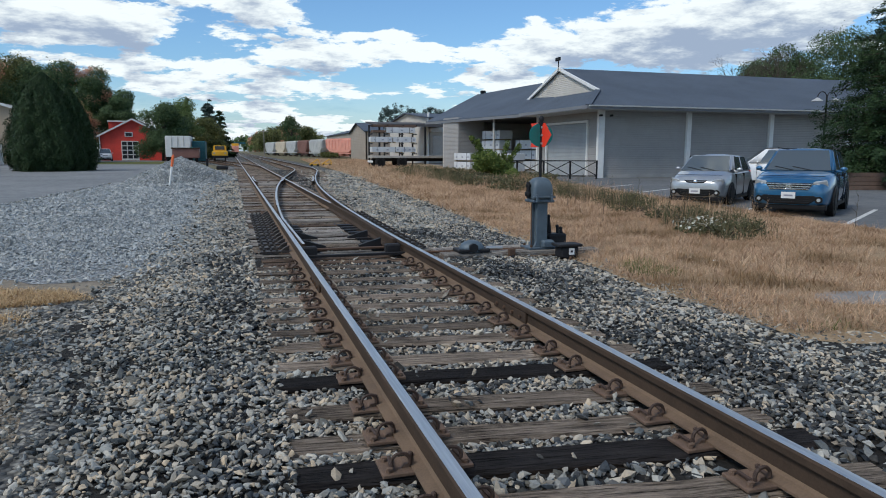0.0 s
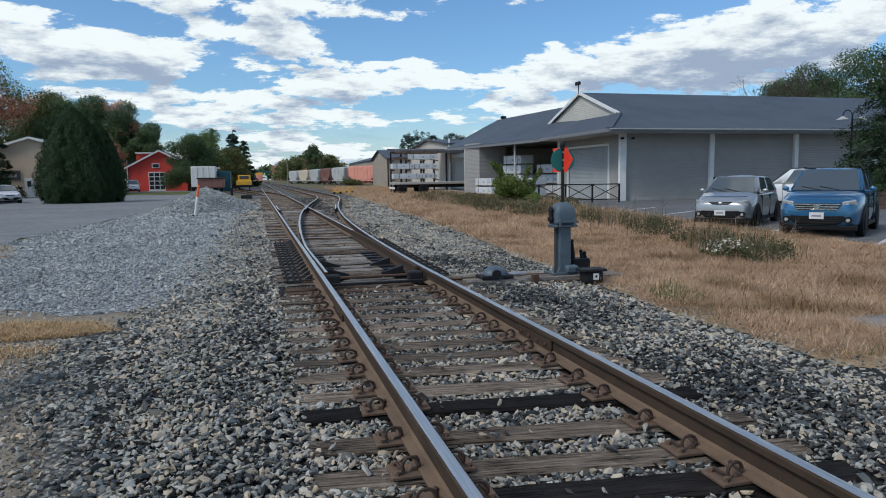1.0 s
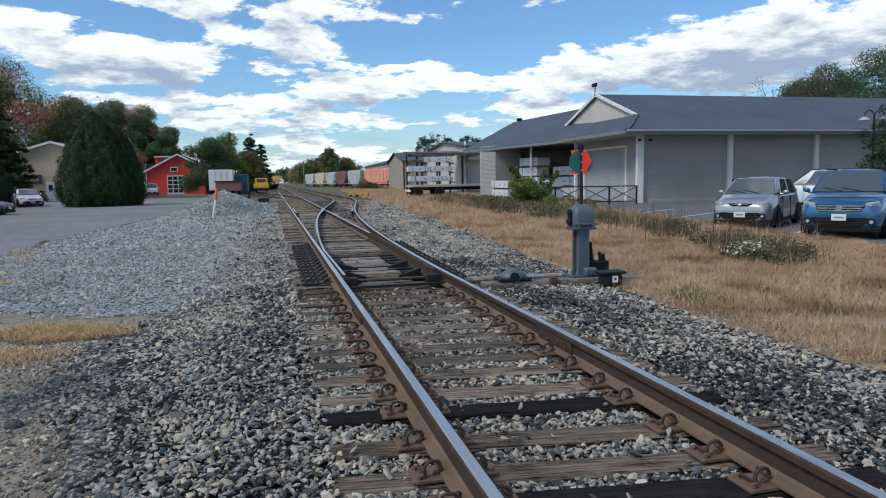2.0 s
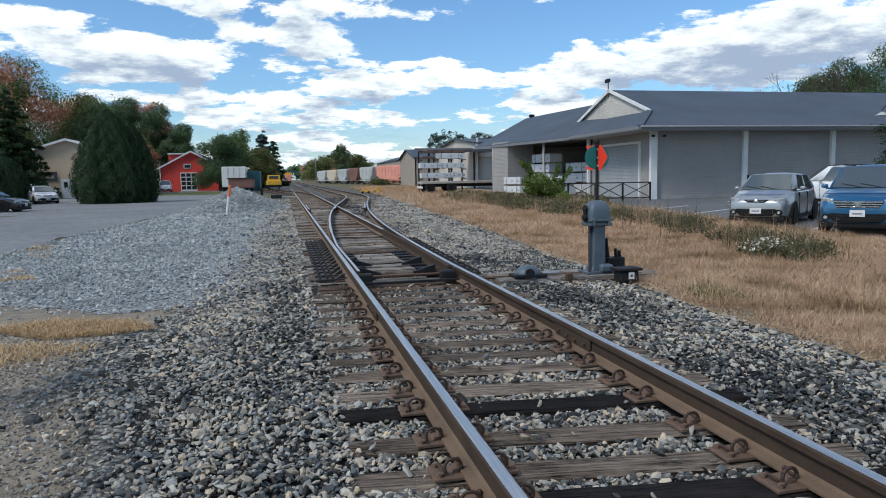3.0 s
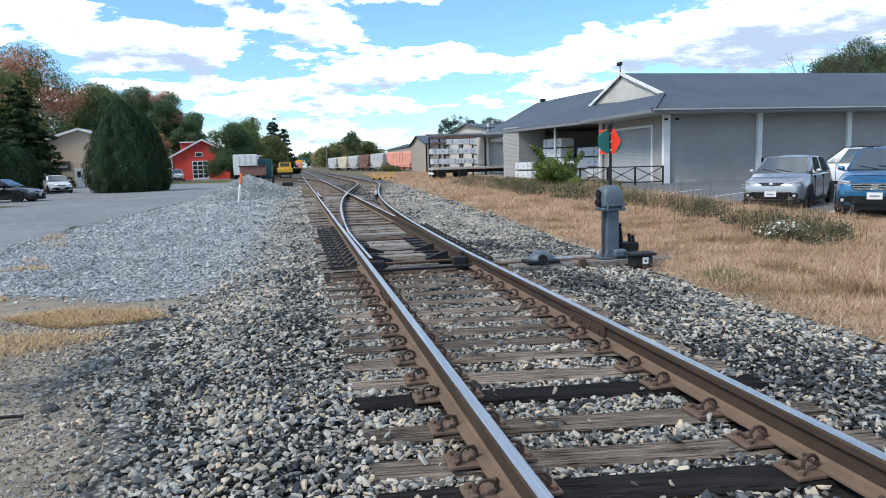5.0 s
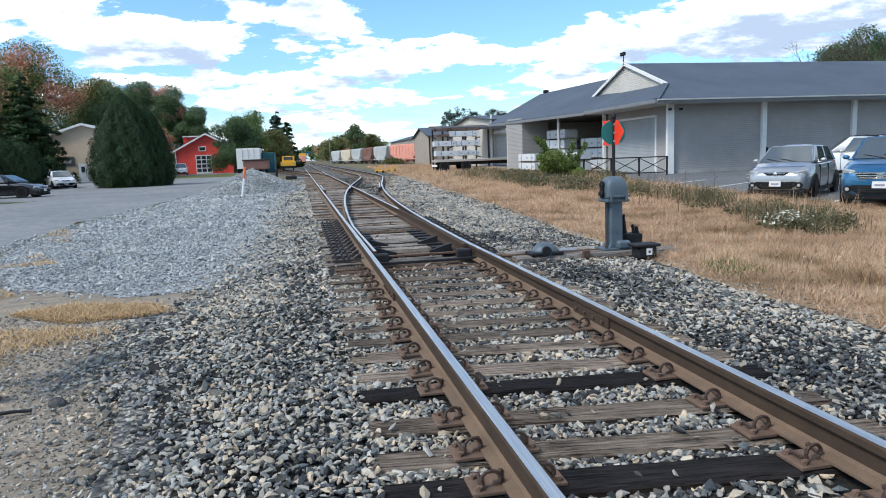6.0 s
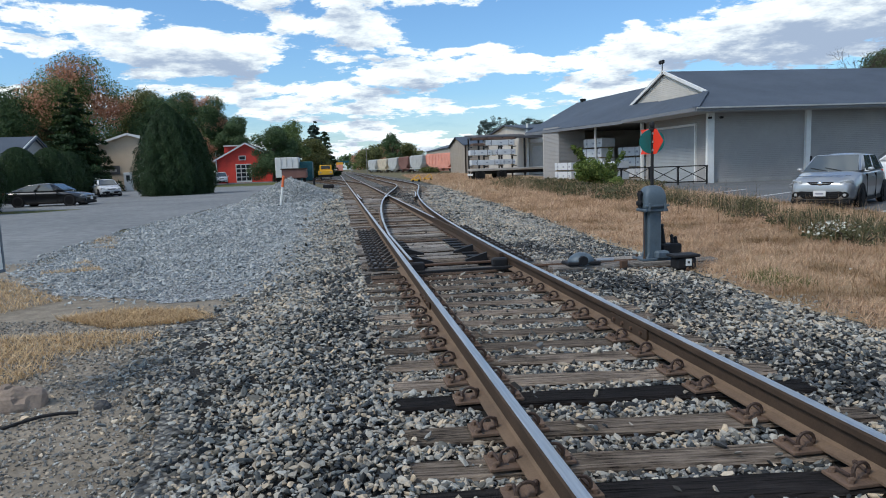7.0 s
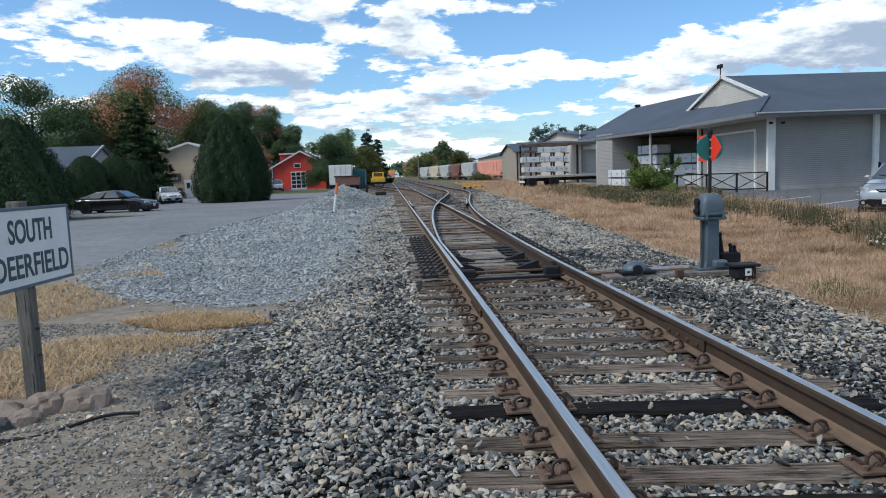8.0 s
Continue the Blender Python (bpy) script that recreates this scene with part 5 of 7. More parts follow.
NEAR_M = [(4.5, 4.2), (4.65, 8), (5.4, 17), (13.0, 17), (13.1, 14.8), (12.4, 11.2), (12.0, 7), (12.0, 3.5), (7.2, 2.8), (5.5, 3.9)]
MID_M = [(5.4, 16.5), (6.6, 35), (17.0, 35.5), (15.0, 28), (13.4, 18.2), (13.1, 16.5)]
FAR_M = [(6.6, 34.5), (7.8, 52), (9.2, 84), (12, 128), (22, 128), (17.5, 60), (16.8, 35.3)]
near = scatter(NEAR_M, 85000, 1, (0.8, 0.22))
near = near[((near[:, 0] - 6.45) / 0.6) ** 2 + ((near[:, 1] - 5.1) / 0.3) ** 2 > 1]
grass("meadow_grass", "matted dry straw grass", near, 0.19, 0.006, M_STRAW, 1, 1.45)
grass("meadow_grass", "matted dry straw grass", scatter(MID_M, 80000, 2, (0.6, 0.22)), 0.26, 0.011, M_STRAW, 2, 1.2)
grass("meadow_grass", "matted dry straw grass", scatter(FAR_M, 42000, 3, (0.4, 0.25)), 0.34, 0.025, M_STRAW, 3, 1.1)
grass("meadow_grass", "standing dry seed stalks", scatter(NEAR_M, 1500, 4, (0.5, 0.55)), 0.42, 0.005, M_STRAW, 4, 0.4)
tc = scatter(NEAR_M, 2600, 51)
rt = np.random.default_rng(52)
grass("meadow_tufts", "loose tufts of pale bent straw", np.repeat(tc, 20, 0) + rt.normal(0, 0.05, (len(tc) * 20, 2)), 0.24, 0.0055, M_STRAW, 53, 1.35)
WEED_BAND = [(8.0, 9.3), (8.4, 11.5), (9.2, 14), (9.8, 17), (10.2, 21), (9.6, 26), (10.0, 36), (11, 50), (14.6, 50), (15.6, 35), (13.4, 27), (12.4, 20), (11.4, 16.5), (10.6, 13), (10.2, 11), (9.3, 9.4)]
grass("weed_band", "wispy brown and olive weeds along the lot", scatter(WEED_BAND, 60000, 41, (1.3, 0.48)), 0.5, 0.008, M_WEED, 41, 0.55)
grass("weed_band", "pale dead stems among the weeds", scatter(WEED_BAND, 20000, 42, (1.1, 0.45)), 0.58, 0.008, M_STRAW, 42, 0.5)
grass("meadow_grass", "green grass at the foot of the ballast", scatter([(4.45, 4.2), (4.6, 5.6), (4.9, 8), (5.6, 8), (5.2, 5.6), (5.6, 4.1)], 7000, 5, (1.6, 0.55)), 0.13, 0.006, M_STRAW_GREEN, 5, 0.8)
DRY_L = [[(-1.35, 7.3), (-1.7, 7.9), (-2.6, 8.2), (-3.2, 7.9), (-2.4, 7.2)], [(-1.7, 6.6), (-2.3, 7.0), (-3.3, 7.1), (-4.2, 6.4), (-3.9, 5.2), (-3.2, 5.0), (-2.7, 5.1), (-2.3, 6.0)],
         [(-3.6, 9.2), (-5.4, 11.6), (-6.4, 10.2), (-5.2, 8.6), (-4.2, 8.2)], [(-4.9, 15.5), (-5.9, 16.5), (-6.3, 19.5), (-5.6, 18.5)], [(-4.0, 12), (-4.8, 13.6), (-5.0, 12.0)]]
for k, poly in enumerate(DRY_L):
    grass("dry_grass_patch", "flattened patch of dry straw grass on the dirt", scatter(poly, 11000 if k < 3 else 3500, 20 + k, (1.7, 0.32)), 0.11, 0.006, M_STRAW_TAN, 20 + k, 1.4, z=-0.072)
stalk = scatter([(8.0, 10), (9, 22), (12.4, 22), (12.0, 9)], 26, 31)
for k, (sx, sy) in enumerate(stalk[:14]):
    r_ = np.random.default_rng(300 + k)
    s = thing("weed_stalk", "thin dry brown weed stalk", "weed", pose(float(sx), float(sy), -0.05), "dry weed stalks")
    h_ = float(r_.uniform(0.5, 0.95))
    b_ = rod((0, 0, 0), (0.04, 0.02, h_), 0.006, None, 5, 0.002)
    for q in (0.5, 0.65, 0.8, 0.92):
        aa = float(r_.uniform(0, 6.28))
        rod((0.04 * q, 0.02 * q, h_ * q), (0.04 * q + 0.1 * math.cos(aa), 0.02 * q + 0.1 * math.sin(aa), h_ * q + 0.1), 0.004, b_, 4, 0.002)
    part("stem", b_, M_BARK, s)

# ---- loose stones ----
def icosa():
    b = bmesh.new()
    bmesh.ops.create_icosphere(b, subdivisions=1, radius=1.0)
    v = np.array([tuple(p.co) for p in b.verts])
    f = np.array([[q.index for q in p.verts] for p in b.faces])
    b.free()
    return v, f


ICO_V, ICO_F = icosa()
OCT_V = np.array([(1, 0, 0), (-1, 0, 0), (0, 1, 0), (0, -1, 0), (0, 0, 1), (0, 0, -1)], dtype=float) * 1.2
OCT_F = np.array([(0, 2, 4), (2, 1, 4), (1, 3, 4), (3, 0, 4), (2, 0, 5), (1, 2, 5), (3, 1, 5), (0, 3, 5)])


def stones(name, label, pts, size, mat, seed, category="gravel", flat=0.68, fine=True):
    """Broken stones, each with its own cut, turned at random."""
    r = np.random.default_rng(seed)
    n = len(pts)
    ico_v, ico_f = (ICO_V, ICO_F) if fine else (OCT_V, OCT_F)
    s = size * np.exp(r.normal(0, 0.28, n))[:, None] * np.stack([r.uniform(0.85, 1.55, n), r.uniform(0.65, 1.0, n), np.full(n, flat) * r.uniform(0.7, 1.15, n)], 1)
    v = ico_v[None] * (1 + r.normal(0, 0.20, (n, len(ico_v), 1)))
    for _ in range(3):
        c = r.normal(0, 1, (n, 1, 3))
        c /= np.linalg.norm(c, axis=2)[:, :, None]
        over = np.maximum(0, (v * c).sum(2) - r.uniform(0.35, 0.7, (n, 1)))
        v -= over[:, :, None] * c
    v *= s[:, None, :] * 1.15
    a, t1, t2 = r.uniform(0, 6.283, n), r.normal(0, 0.45, n), r.normal(0, 0.45, n)
    for ang, i, j in ((t1, 1, 2), (t2, 0, 2), (a, 0, 1)):
        c, sn = np.cos(ang)[:, None], np.sin(ang)[:, None]
        p, q = v[:, :, i].copy(), v[:, :, j].copy()
        v[:, :, i], v[:, :, j] = p * c - q * sn, p * sn + q * c
    v += pts[:, None, :]
    k = len(ico_v)
    f = (ico_f[None] + (np.arange(n) * k)[:, None, None]).reshape(-1)
    return solo(name, mesh_np(name, v.reshape(-1, 3), f, 3, mat), None, label, category, kind="stuff")


TIE_Y = np.array(TIES)


def on_tie(x, y):
    yy = np.where(y < 8.7, y - TIE_SLOPE * (x - 1.635), y)
    d = np.abs(yy[:, None] - TIE_Y[None]).min(1)
    long = (np.minimum(np.abs(y - 8.87), np.abs(y - 9.33)) < 0.125) & (x < 4.98)
    reach = np.where((y > 9.4) & (y < 27), 2.96 + np.clip((y - 14) * 0.055, 0, 1.5), 2.96)
    return ((d < 0.125) & (x < reach) | long) & (x > 0.3)


def near_rail(x, y):
    return (np.abs(x - GAUGE_L) < 0.085) | (np.abs(x - GAUGE_R) < 0.085)


def bed_height(x, y):
    """The bed lies lower between the ties, most of all in the turnout, and falls off outside the shoulders."""
    inside = (x > 0.3) & (x < 2.96)
    shoulder = np.clip(np.minimum(x + 1.3, 4.6 - x) / 1.0, 0, 1)
    return np.where(inside, np.where(y < 9, -0.030, -0.065), -0.050 + 0.037 * shoulder)


def ballast(x0, x1, y0, y1, per_m2, size, seed, keep=None):
    r = np.random.default_rng(seed)
    n = int((x1 - x0) * (y1 - y0) * per_m2)
    x, y = r.uniform(x0, x1, n), r.uniform(y0, y1, n)
    k = ~(on_tie(x, y) & (r.random(n) > 0.012)) & ~near_rail(x, y)
    if keep is not None:
        k &= keep(x, y, r)
    x, y = x[k], y[k]
    z = bed_height(x, y) + r.uniform(-0.018, 0.014, len(x))
    z = np.where(on_tie(x, y), 0.012, z)
    return np.stack([x, y, z], 1)


def left_edge(x, y, r):
    e = np.interp(y, [0, 3.2, 4.1, 5.2, 6.4, 7.5, 8.2, 9.5, 12], [-0.7, -0.75, -0.85, -1.3, -1.4, -1.1, -0.9, -0.7, -0.5]) + 0.5 * (field(x, y, 1.9, 3) - 0.5)
    right = np.interp(y, [0, 3.5, 4.2, 6, 8, 17, 25, 36, 55], [9, 7.5, 4.7, 4.75, 4.75, 5.4, 6.0, 6.8, 7.8]) + 0.5 * (field(x, y, 1.7, 8) - 0.5)
    soft = np.clip(1 - np.maximum((e - x) / 0.8, (x - right) / 0.55), 0, 1) ** 2
    return r.random(len(x)) < soft


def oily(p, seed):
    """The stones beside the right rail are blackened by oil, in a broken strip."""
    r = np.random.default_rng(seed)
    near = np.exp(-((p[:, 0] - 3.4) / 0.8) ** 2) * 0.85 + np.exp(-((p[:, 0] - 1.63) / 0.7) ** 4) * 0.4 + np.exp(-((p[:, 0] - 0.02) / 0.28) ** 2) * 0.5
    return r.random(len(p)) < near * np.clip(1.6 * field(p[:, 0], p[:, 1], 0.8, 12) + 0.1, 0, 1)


for by0, by1, per, bs, fine_ in ((-5.9, 2.3, 360, 0.026, False), (2.3, 5.2, 1300, 0.0168, True), (5.2, 8.5, 1050, 0.0192, False), (8.5, 12.5, 640, 0.0245, False)):
    bp = ballast(-3.6, 6.5, by0, by1, per, bs, int(by0) + 7, left_edge)
    crib = ballast(0.3, 2.96, by0, by1, per * 0.75, bs, int(by0) + 67)
    bp = np.concatenate([bp, crib[~on_tie(crib[:, 0], crib[:, 1])]])
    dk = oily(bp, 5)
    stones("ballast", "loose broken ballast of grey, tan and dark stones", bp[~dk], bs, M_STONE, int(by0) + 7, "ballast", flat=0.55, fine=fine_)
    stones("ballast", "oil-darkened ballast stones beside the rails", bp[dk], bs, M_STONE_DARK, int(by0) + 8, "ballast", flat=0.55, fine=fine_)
for by0, by1, per, bs in ((12.5, 18, 420, 0.025), (18, 28, 230, 0.032), (28, 55, 70, 0.045)):
    bp = ballast(-1.2, 7.8, by0, by1, per, bs, int(by0), left_edge)
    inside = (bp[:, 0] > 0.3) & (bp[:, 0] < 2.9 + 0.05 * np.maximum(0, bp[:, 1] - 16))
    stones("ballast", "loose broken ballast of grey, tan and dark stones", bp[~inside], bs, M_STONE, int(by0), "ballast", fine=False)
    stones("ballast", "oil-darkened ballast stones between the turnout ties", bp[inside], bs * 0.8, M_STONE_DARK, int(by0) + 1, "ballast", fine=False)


def gravel_in(x, y, r):
    poly = [(-0.3, 8.7), (-0.2, 46), (-3.5, 46), (-4.6, 37), (-5.4, 29), (-6.2, 22), (-6.0, 16), (-5.3, 12.2), (-3.8, 9.7), (-2.2, 8.7)]
    jx, jy = x + r.normal(0, 0.34, len(x)), y + r.normal(0, 0.36, len(x))
    return in_poly(jx, jy, poly) & (r.random(len(x)) < 0.35 + 0.65 * np.clip((y - 8.5) / 2.5, 0, 1))


for gy0, gy1, per, gs, seed_ in ((8.5, 17, 620, 0.021, 5), (17, 30, 240, 0.03, 6), (30, 46, 90, 0.042, 8)):
    g = ballast(-6.3, -0.2, gy0, gy1, per, gs, seed_, gravel_in)
    stones("crushed_stone", "fresh blue-grey crushed stone", g - [0, 0, 0.012], gs, M_STONE_BLUE, seed_, fine=False)
chips = scatter([(-0.6, 2.0), (-1.6, 7.4), (-4.6, 8.2), (-6.0, 5.0), (-4.0, 1.8)], 34000, 7, (1.1, 0.30))
stones("chips", "scattered chips on the sandy dirt", np.concatenate([chips, np.full((len(chips), 1), -0.066)], 1), 0.0105, M_CHIP, 7, fine=False)


def stone_pile(x, y, h, rx, ry, n, seed):
    r = np.random.default_rng(seed)
    p = thing("stone_pile", "heap of blue-grey crushed stone on the yard", "stone pile", pose(x, y, -0.08))
    core = bmesh.new()
    bmesh.ops.create_grid(core, x_segments=26, y_segments=26, size=1.0)

    def height(u, v):
        q = math.hypot(u, v)
        return h * max(0.0, 1 - q) ** 0.9 * (1 + 0.12 * noise.noise((u * 3, v * 3, seed))) + 0.03 * noise.noise((u * 9, v * 9, 2.0))

    for v in core.verts:
        u, w = v.co.x, v.co.y
        v.co = Vector((u * rx, w * ry, height(u, w) - 0.02))
    part("mound", core, M_BED_BLUE, p)
    q, a = np.sqrt(r.random(n)), r.uniform(0, 6.283, n)
    u, w = q * np.cos(a), q * np.sin(a)
    z = np.array([height(i, j) for i, j in zip(u, w)])
    s = stones("stone_cover", "fresh blue-grey crushed stone", np.stack([u * rx, w * ry, z], 1), 0.036, M_STONE_BLUE, seed, fine=False)
    del s["category"]
    s.parent = p


stone_pile(-2.4, 37.2, 1.25, 2.7, 3.0, 7500, 21)

# ---- track hardware ----
M_IRON_GREY = mat_plain("grey-blue painted casting", (0.088, 0.118, 0.145), 0.5, 0.15, 0.22, 5.0, 50.0, 0.003)
M_STEELROD = mat_plain("worn bright steel", (0.42, 0.42, 0.42), 0.4, 0.8, 0.25)


def plate_bm():
    """A rolled tie plate: two shoulders, spike holes with their spikes."""
    b = box((0.44, 0.18, 0.018), (0, 0, 0.011), 0.003)
    for sx in (-1, 1):
        prism([(sx * 0.082, 0.02), (sx * 0.12, 0.02), (sx * 0.108, 0.036), (sx * 0.082, 0.04)], 0.07, b)
        for sy in (-0.06, 0.06):
            rod((sx * 0.188, sy, 0.018), (sx * 0.188, sy, 0.034), 0.017, b, 6)
            box((0.03, 0.022, 0.012), (sx * 0.182, sy, 0.037), 0.003, None, b)
    return b


def clip_bm():
    """A bent spring clip: a leg through the shoulder, a high arch, a toe on the rail foot."""
    b = bmesh.new()
    pts = [Vector((-0.040, 0.055, 0.034)), Vector((-0.042, 0.0, 0.034)), Vector((-0.044, -0.04, 0.036))]
    for i in range(9):
        a = radians(205 - 225 * i / 8)
        pts.append(Vector((0.004 + 0.046 * math.cos(a), -0.052 + 0.012 * i / 8, 0.055 + 0.044 * math.sin(a))))
    pts += [Vector((0.052, -0.02, 0.044)), Vector((0.056, 0.02, 0.045)), Vector((0.062, 0.05, 0.048))]
    for p, q in zip(pts, pts[1:]):
        rod(p, q, 0.0095, b, 6)
    ball(pts[-1], 0.015, b, 1)
    return b


M_PLATE_RUST = mat_plain("brown rusted plate steel", (0.135, 0.088, 0.062), 0.85, 0.05, 0.4, 9.0, 90.0, 0.003)
M_CLIP = mat_plain("dark brown spring steel", (0.058, 0.036, 0.027), 0.75, 0.0, 0.35, 9.0, 90.0, 0.002)
PLATE_ME, CLIP_ME = from_bm("tie_plate", plate_bm(), M_PLATE_RUST), from_bm("rail_clip", clip_bm(), M_CLIP)
for y in TIES:
    if not 0.5 < y < 17:
        continue
    for gx in (GAUGE_L, GAUGE_R):
        off = turn_right(y) if y > 9.4 and gx == GAUGE_R else 0.0
        at = y + (TIE_SLOPE * (gx - 1.635) if y < 9 else 0.0)
        p = part("tie_plate", PLATE_ME, None, main_track, m=pose(gx + off, at, -0.002, 0, 0, float(rng.uniform(-1.5, 1.5))))
        if y < 9.4:
            for sx in (-1, 1):
                part("rail_clip", CLIP_ME, None, p, m=pose(sx * 0.126, float(rng.uniform(-0.01, 0.01)), 0.006, 0, 0, (180 if sx > 0 else 0) + float(rng.uniform(-6, 6))) @ Matrix.Diagonal((1.0, -sx, 0.95, 1)))


M_IRONBOLT = mat_plain("oily dark iron", (0.036, 0.03, 0.027), 0.55, 0.2, 0.4, 8.0, 60.0, 0.002)


def brace_bm():
    b = prism([(0, 0.0), (0.13, 0.0), (0.13, 0.03), (0.05, 0.09), (0, 0.10)], 0.06, None, None, 0.006)
    box((0.44, 0.15, 0.03), (0.19, 0, 0.015), 0.004, None, b)
    for bx_ in (0.18, 0.26, 0.36):
        for by_ in (-0.045, 0.045):
            rod((bx_, by_, 0.02), (bx_, by_, 0.06), 0.019, b, 6)
    return b


BRACE_ME = from_bm("rail_brace", brace_bm(), M_IRONBOLT)
SLIDE_ME = from_bm("slide_plate", box((0.42, 0.18, 0.03), (0, 0, 0.02), 0.004), M_GREASE)
for y in TIES:
    if 9.4 < y < 16.0:
        part("rail_brace", BRACE_ME, None, siding_track, m=pose(GAUGE_L - 0.07, y, 0.015, 0, 0, 180))
        part("rail_brace", BRACE_ME, None, siding_track, m=pose(GAUGE_R + turn_right(y) + 0.07, y, 0.015))
        if y < 13.5:
            part("slide_plate", SLIDE_ME, None, siding_track, m=pose(GAUGE_L + 0.16, y, 0.0))
            part("slide_plate", SLIDE_ME, None, siding_track, m=pose(GAUGE_R - 0.16, y, 0.0))
# rods that tie the points together and lead to the stand
part("switch_rod", box((1.52, 0.075, 0.035), (1.635, 9.1, 0.045), 0.005), M_GREASE, siding_track, "greasy black switch rod")
part("switch_rod", box((1.40, 0.07, 0.03), (1.635, 9.72, 0.05), 0.005), M_RUST_DARK, siding_track)
part("throw_rod", rod((2.3, 9.1, 0.04), (4.3, 9.0, 0.05), 0.022, seg=8), M_RUST_DARK, siding_track, "rusty throw rod to the switch stand")
for gx, sx in ((GAUGE_L + 0.16, 1), (GAUGE_R - 0.16, -1)):
    part("switch_clip", box((0.22, 0.14, 0.13), (gx, 9.25, 0.10), 0.02), M_GREASE, siding_track, "black casting at the point's heel")
    part("switch_clip", prism([(0, 0.02), (0.34 * sx, 0.02), (0.34 * sx, 0.05), (0, 0.15)], 0.09, None, Matrix.Translation((gx, 10.1, 0))), M_GREASE, siding_track)
    part("switch_clip", prism([(0, 0.02), (0.34 * sx, 0.02), (0.34 * sx, 0.05), (0, 0.15)], 0.09, None, Matrix.Translation((gx, 11.2, 0))), M_GREASE, siding_track)
# rail joints: bars with bolts
for gx, y in ((GAUGE_L, 6.9), (GAUGE_R, 5.15)):
    for sx in (-1, 1):
        j = part("joint_bar", box((0.022, 0.72, 0.09), (gx + sx * 0.022, y, 0.10), 0.006), M_RUST, main_track, "rusty joint bar")
        for k in range(4):
            part("bolt", rod((gx + sx * 0.03, y - 0.27 + 0.18 * k, 0.10), (gx + sx * 0.05, y - 0.27 + 0.18 * k, 0.10), 0.015, seg=6), M_RUST_DARK, j)

# ---- the switch stand ----
M_TEAL = mat_plain("teal reflective target", (0.006, 0.20, 0.175), 0.4, 0, 0.12, 4.0)
M_TARGETRED = mat_plain("red reflective target", (0.72, 0.045, 0.02), 0.4, 0, 0.1, 4.0)


def build_stand():
    s = thing("switch_stand", "grey cast switch stand with a teal and red target", "switch stand", pose(4.41, 8.97, 0.055) @ Matrix.Scale(0.97, 4))
    part("base_plate", box((0.46, 0.36, 0.035), (0, 0, 0.018), 0.006), M_IRON_GREY, s)
    for sx in (-1, 1):
        for sy in (-1, 1):
            part("bolt", rod((sx * 0.18, sy * 0.13, 0.03), (sx * 0.18, sy * 0.13, 0.07), 0.02, seg=6), M_RUST_DARK, s)
    col = prism([(-0.125, 0.03), (0.125, 0.03), (0.092, 0.12), (0.088, 0.72), (-0.088, 0.72), (-0.092, 0.12)], 0.05, None, Matrix.Translation((0, -0.085, 0)), 0.008)
    prism([(-0.125, 0.03), (0.125, 0.03), (0.092, 0.12), (0.088, 0.72), (-0.088, 0.72), (-0.092, 0.12)], 0.05, col, Matrix.Translation((0, 0.085, 0)))
    box((0.10, 0.16, 0.68), (0, 0, 0.37), 0.0, None, col)
    part("column", col, M_IRON_GREY, s)
    part("foot", box((0.2, 0.16, 0.12), (0.08, -0.13, 0.08), 0.025), M_IRON_GREY, s)
    part("flange", box((0.36, 0.32, 0.045), (0.0, 0, 0.735), 0.012), M_IRON_GREY, s)
    h = bmesh.new()
    bmesh.ops.create_cube(h, size=1.0)
    bmesh.ops.subdivide_edges(h, edges=list(h.edges), cuts=5, use_grid_fill=True)
    for v in h.verts:
        x, y, z = v.co * 2
        k = (1 - 0.30 * max(0, z) ** 3)
        k = k * (1 - 0.16 * max(0, z) * (abs(x) ** 3 * abs(y) ** 3))
        v.co = Vector((x * 0.168 * k, y * 0.155 * k, 0.925 + 0.17 * z - 0.03 * max(0, z) * (x * x + y * y) * 0.5))
    bmesh.ops.smooth_vert(h, verts=[v for v in h.verts if v.co.z > 0.78], factor=0.6, use_axis_x=True, use_axis_y=True, use_axis_z=True)
    bmesh.ops.smooth_vert(h, verts=[v for v in h.verts if v.co.z > 0.8], factor=0.5, use_axis_x=True, use_axis_y=True, use_axis_z=True)
    hs = part("housing", h, M_IRON_GREY, s, "rounded grey-blue gear housing", True)
    md = hs.modifiers.new("smooth", "SUBSURF")
    md.levels = md.render_levels = 2
    part("lip", box((0.37, 0.02, 0.03), (0, -0.172, 0.80), 0.006), M_IRON_GREY, hs)
    for x in (-0.12, 0.12):
        part("hasp", box((0.035, 0.03, 0.12), (x, -0.178, 0.78), 0.006), M_IRON_GREY, hs)
    lever = rod((-0.2, -0.02, 0.78), (-0.2, -0.02, 1.02), 0.03, seg=8)
    ball((-0.205, -0.02, 0.84), 0.055, lever, 1)
    ball((-0.2, -0.02, 0.97), 0.045, lever, 1)
    part("side_gear", lever, M_GREASE, s, "dark gear casting on the housing's side")
    part("hand_chain", rod((-0.16, -0.06, 0.72), (-0.15, -0.06, 0.05), 0.008, seg=5), M_RUST_DARK, s)
    part("mast", rod((0, 0, 1.08), (0, 0, 1.93), 0.024, seg=12), M_GREASE, s, "dark rusty target mast")
    cap = ball((0, 0, 1.96), 0.04, None, 2, (1, 1, 1.4))
    rod((0, 0, 1.88), (0, 0, 1.92), 0.045, cap, 10)
    part("finial", cap, M_GREASE, s)
    n = 40
    disc = prism([(0.225 * math.cos(6.2832 * i / n), 0.178 * math.sin(6.2832 * i / n)) for i in range(n)], 0.006)
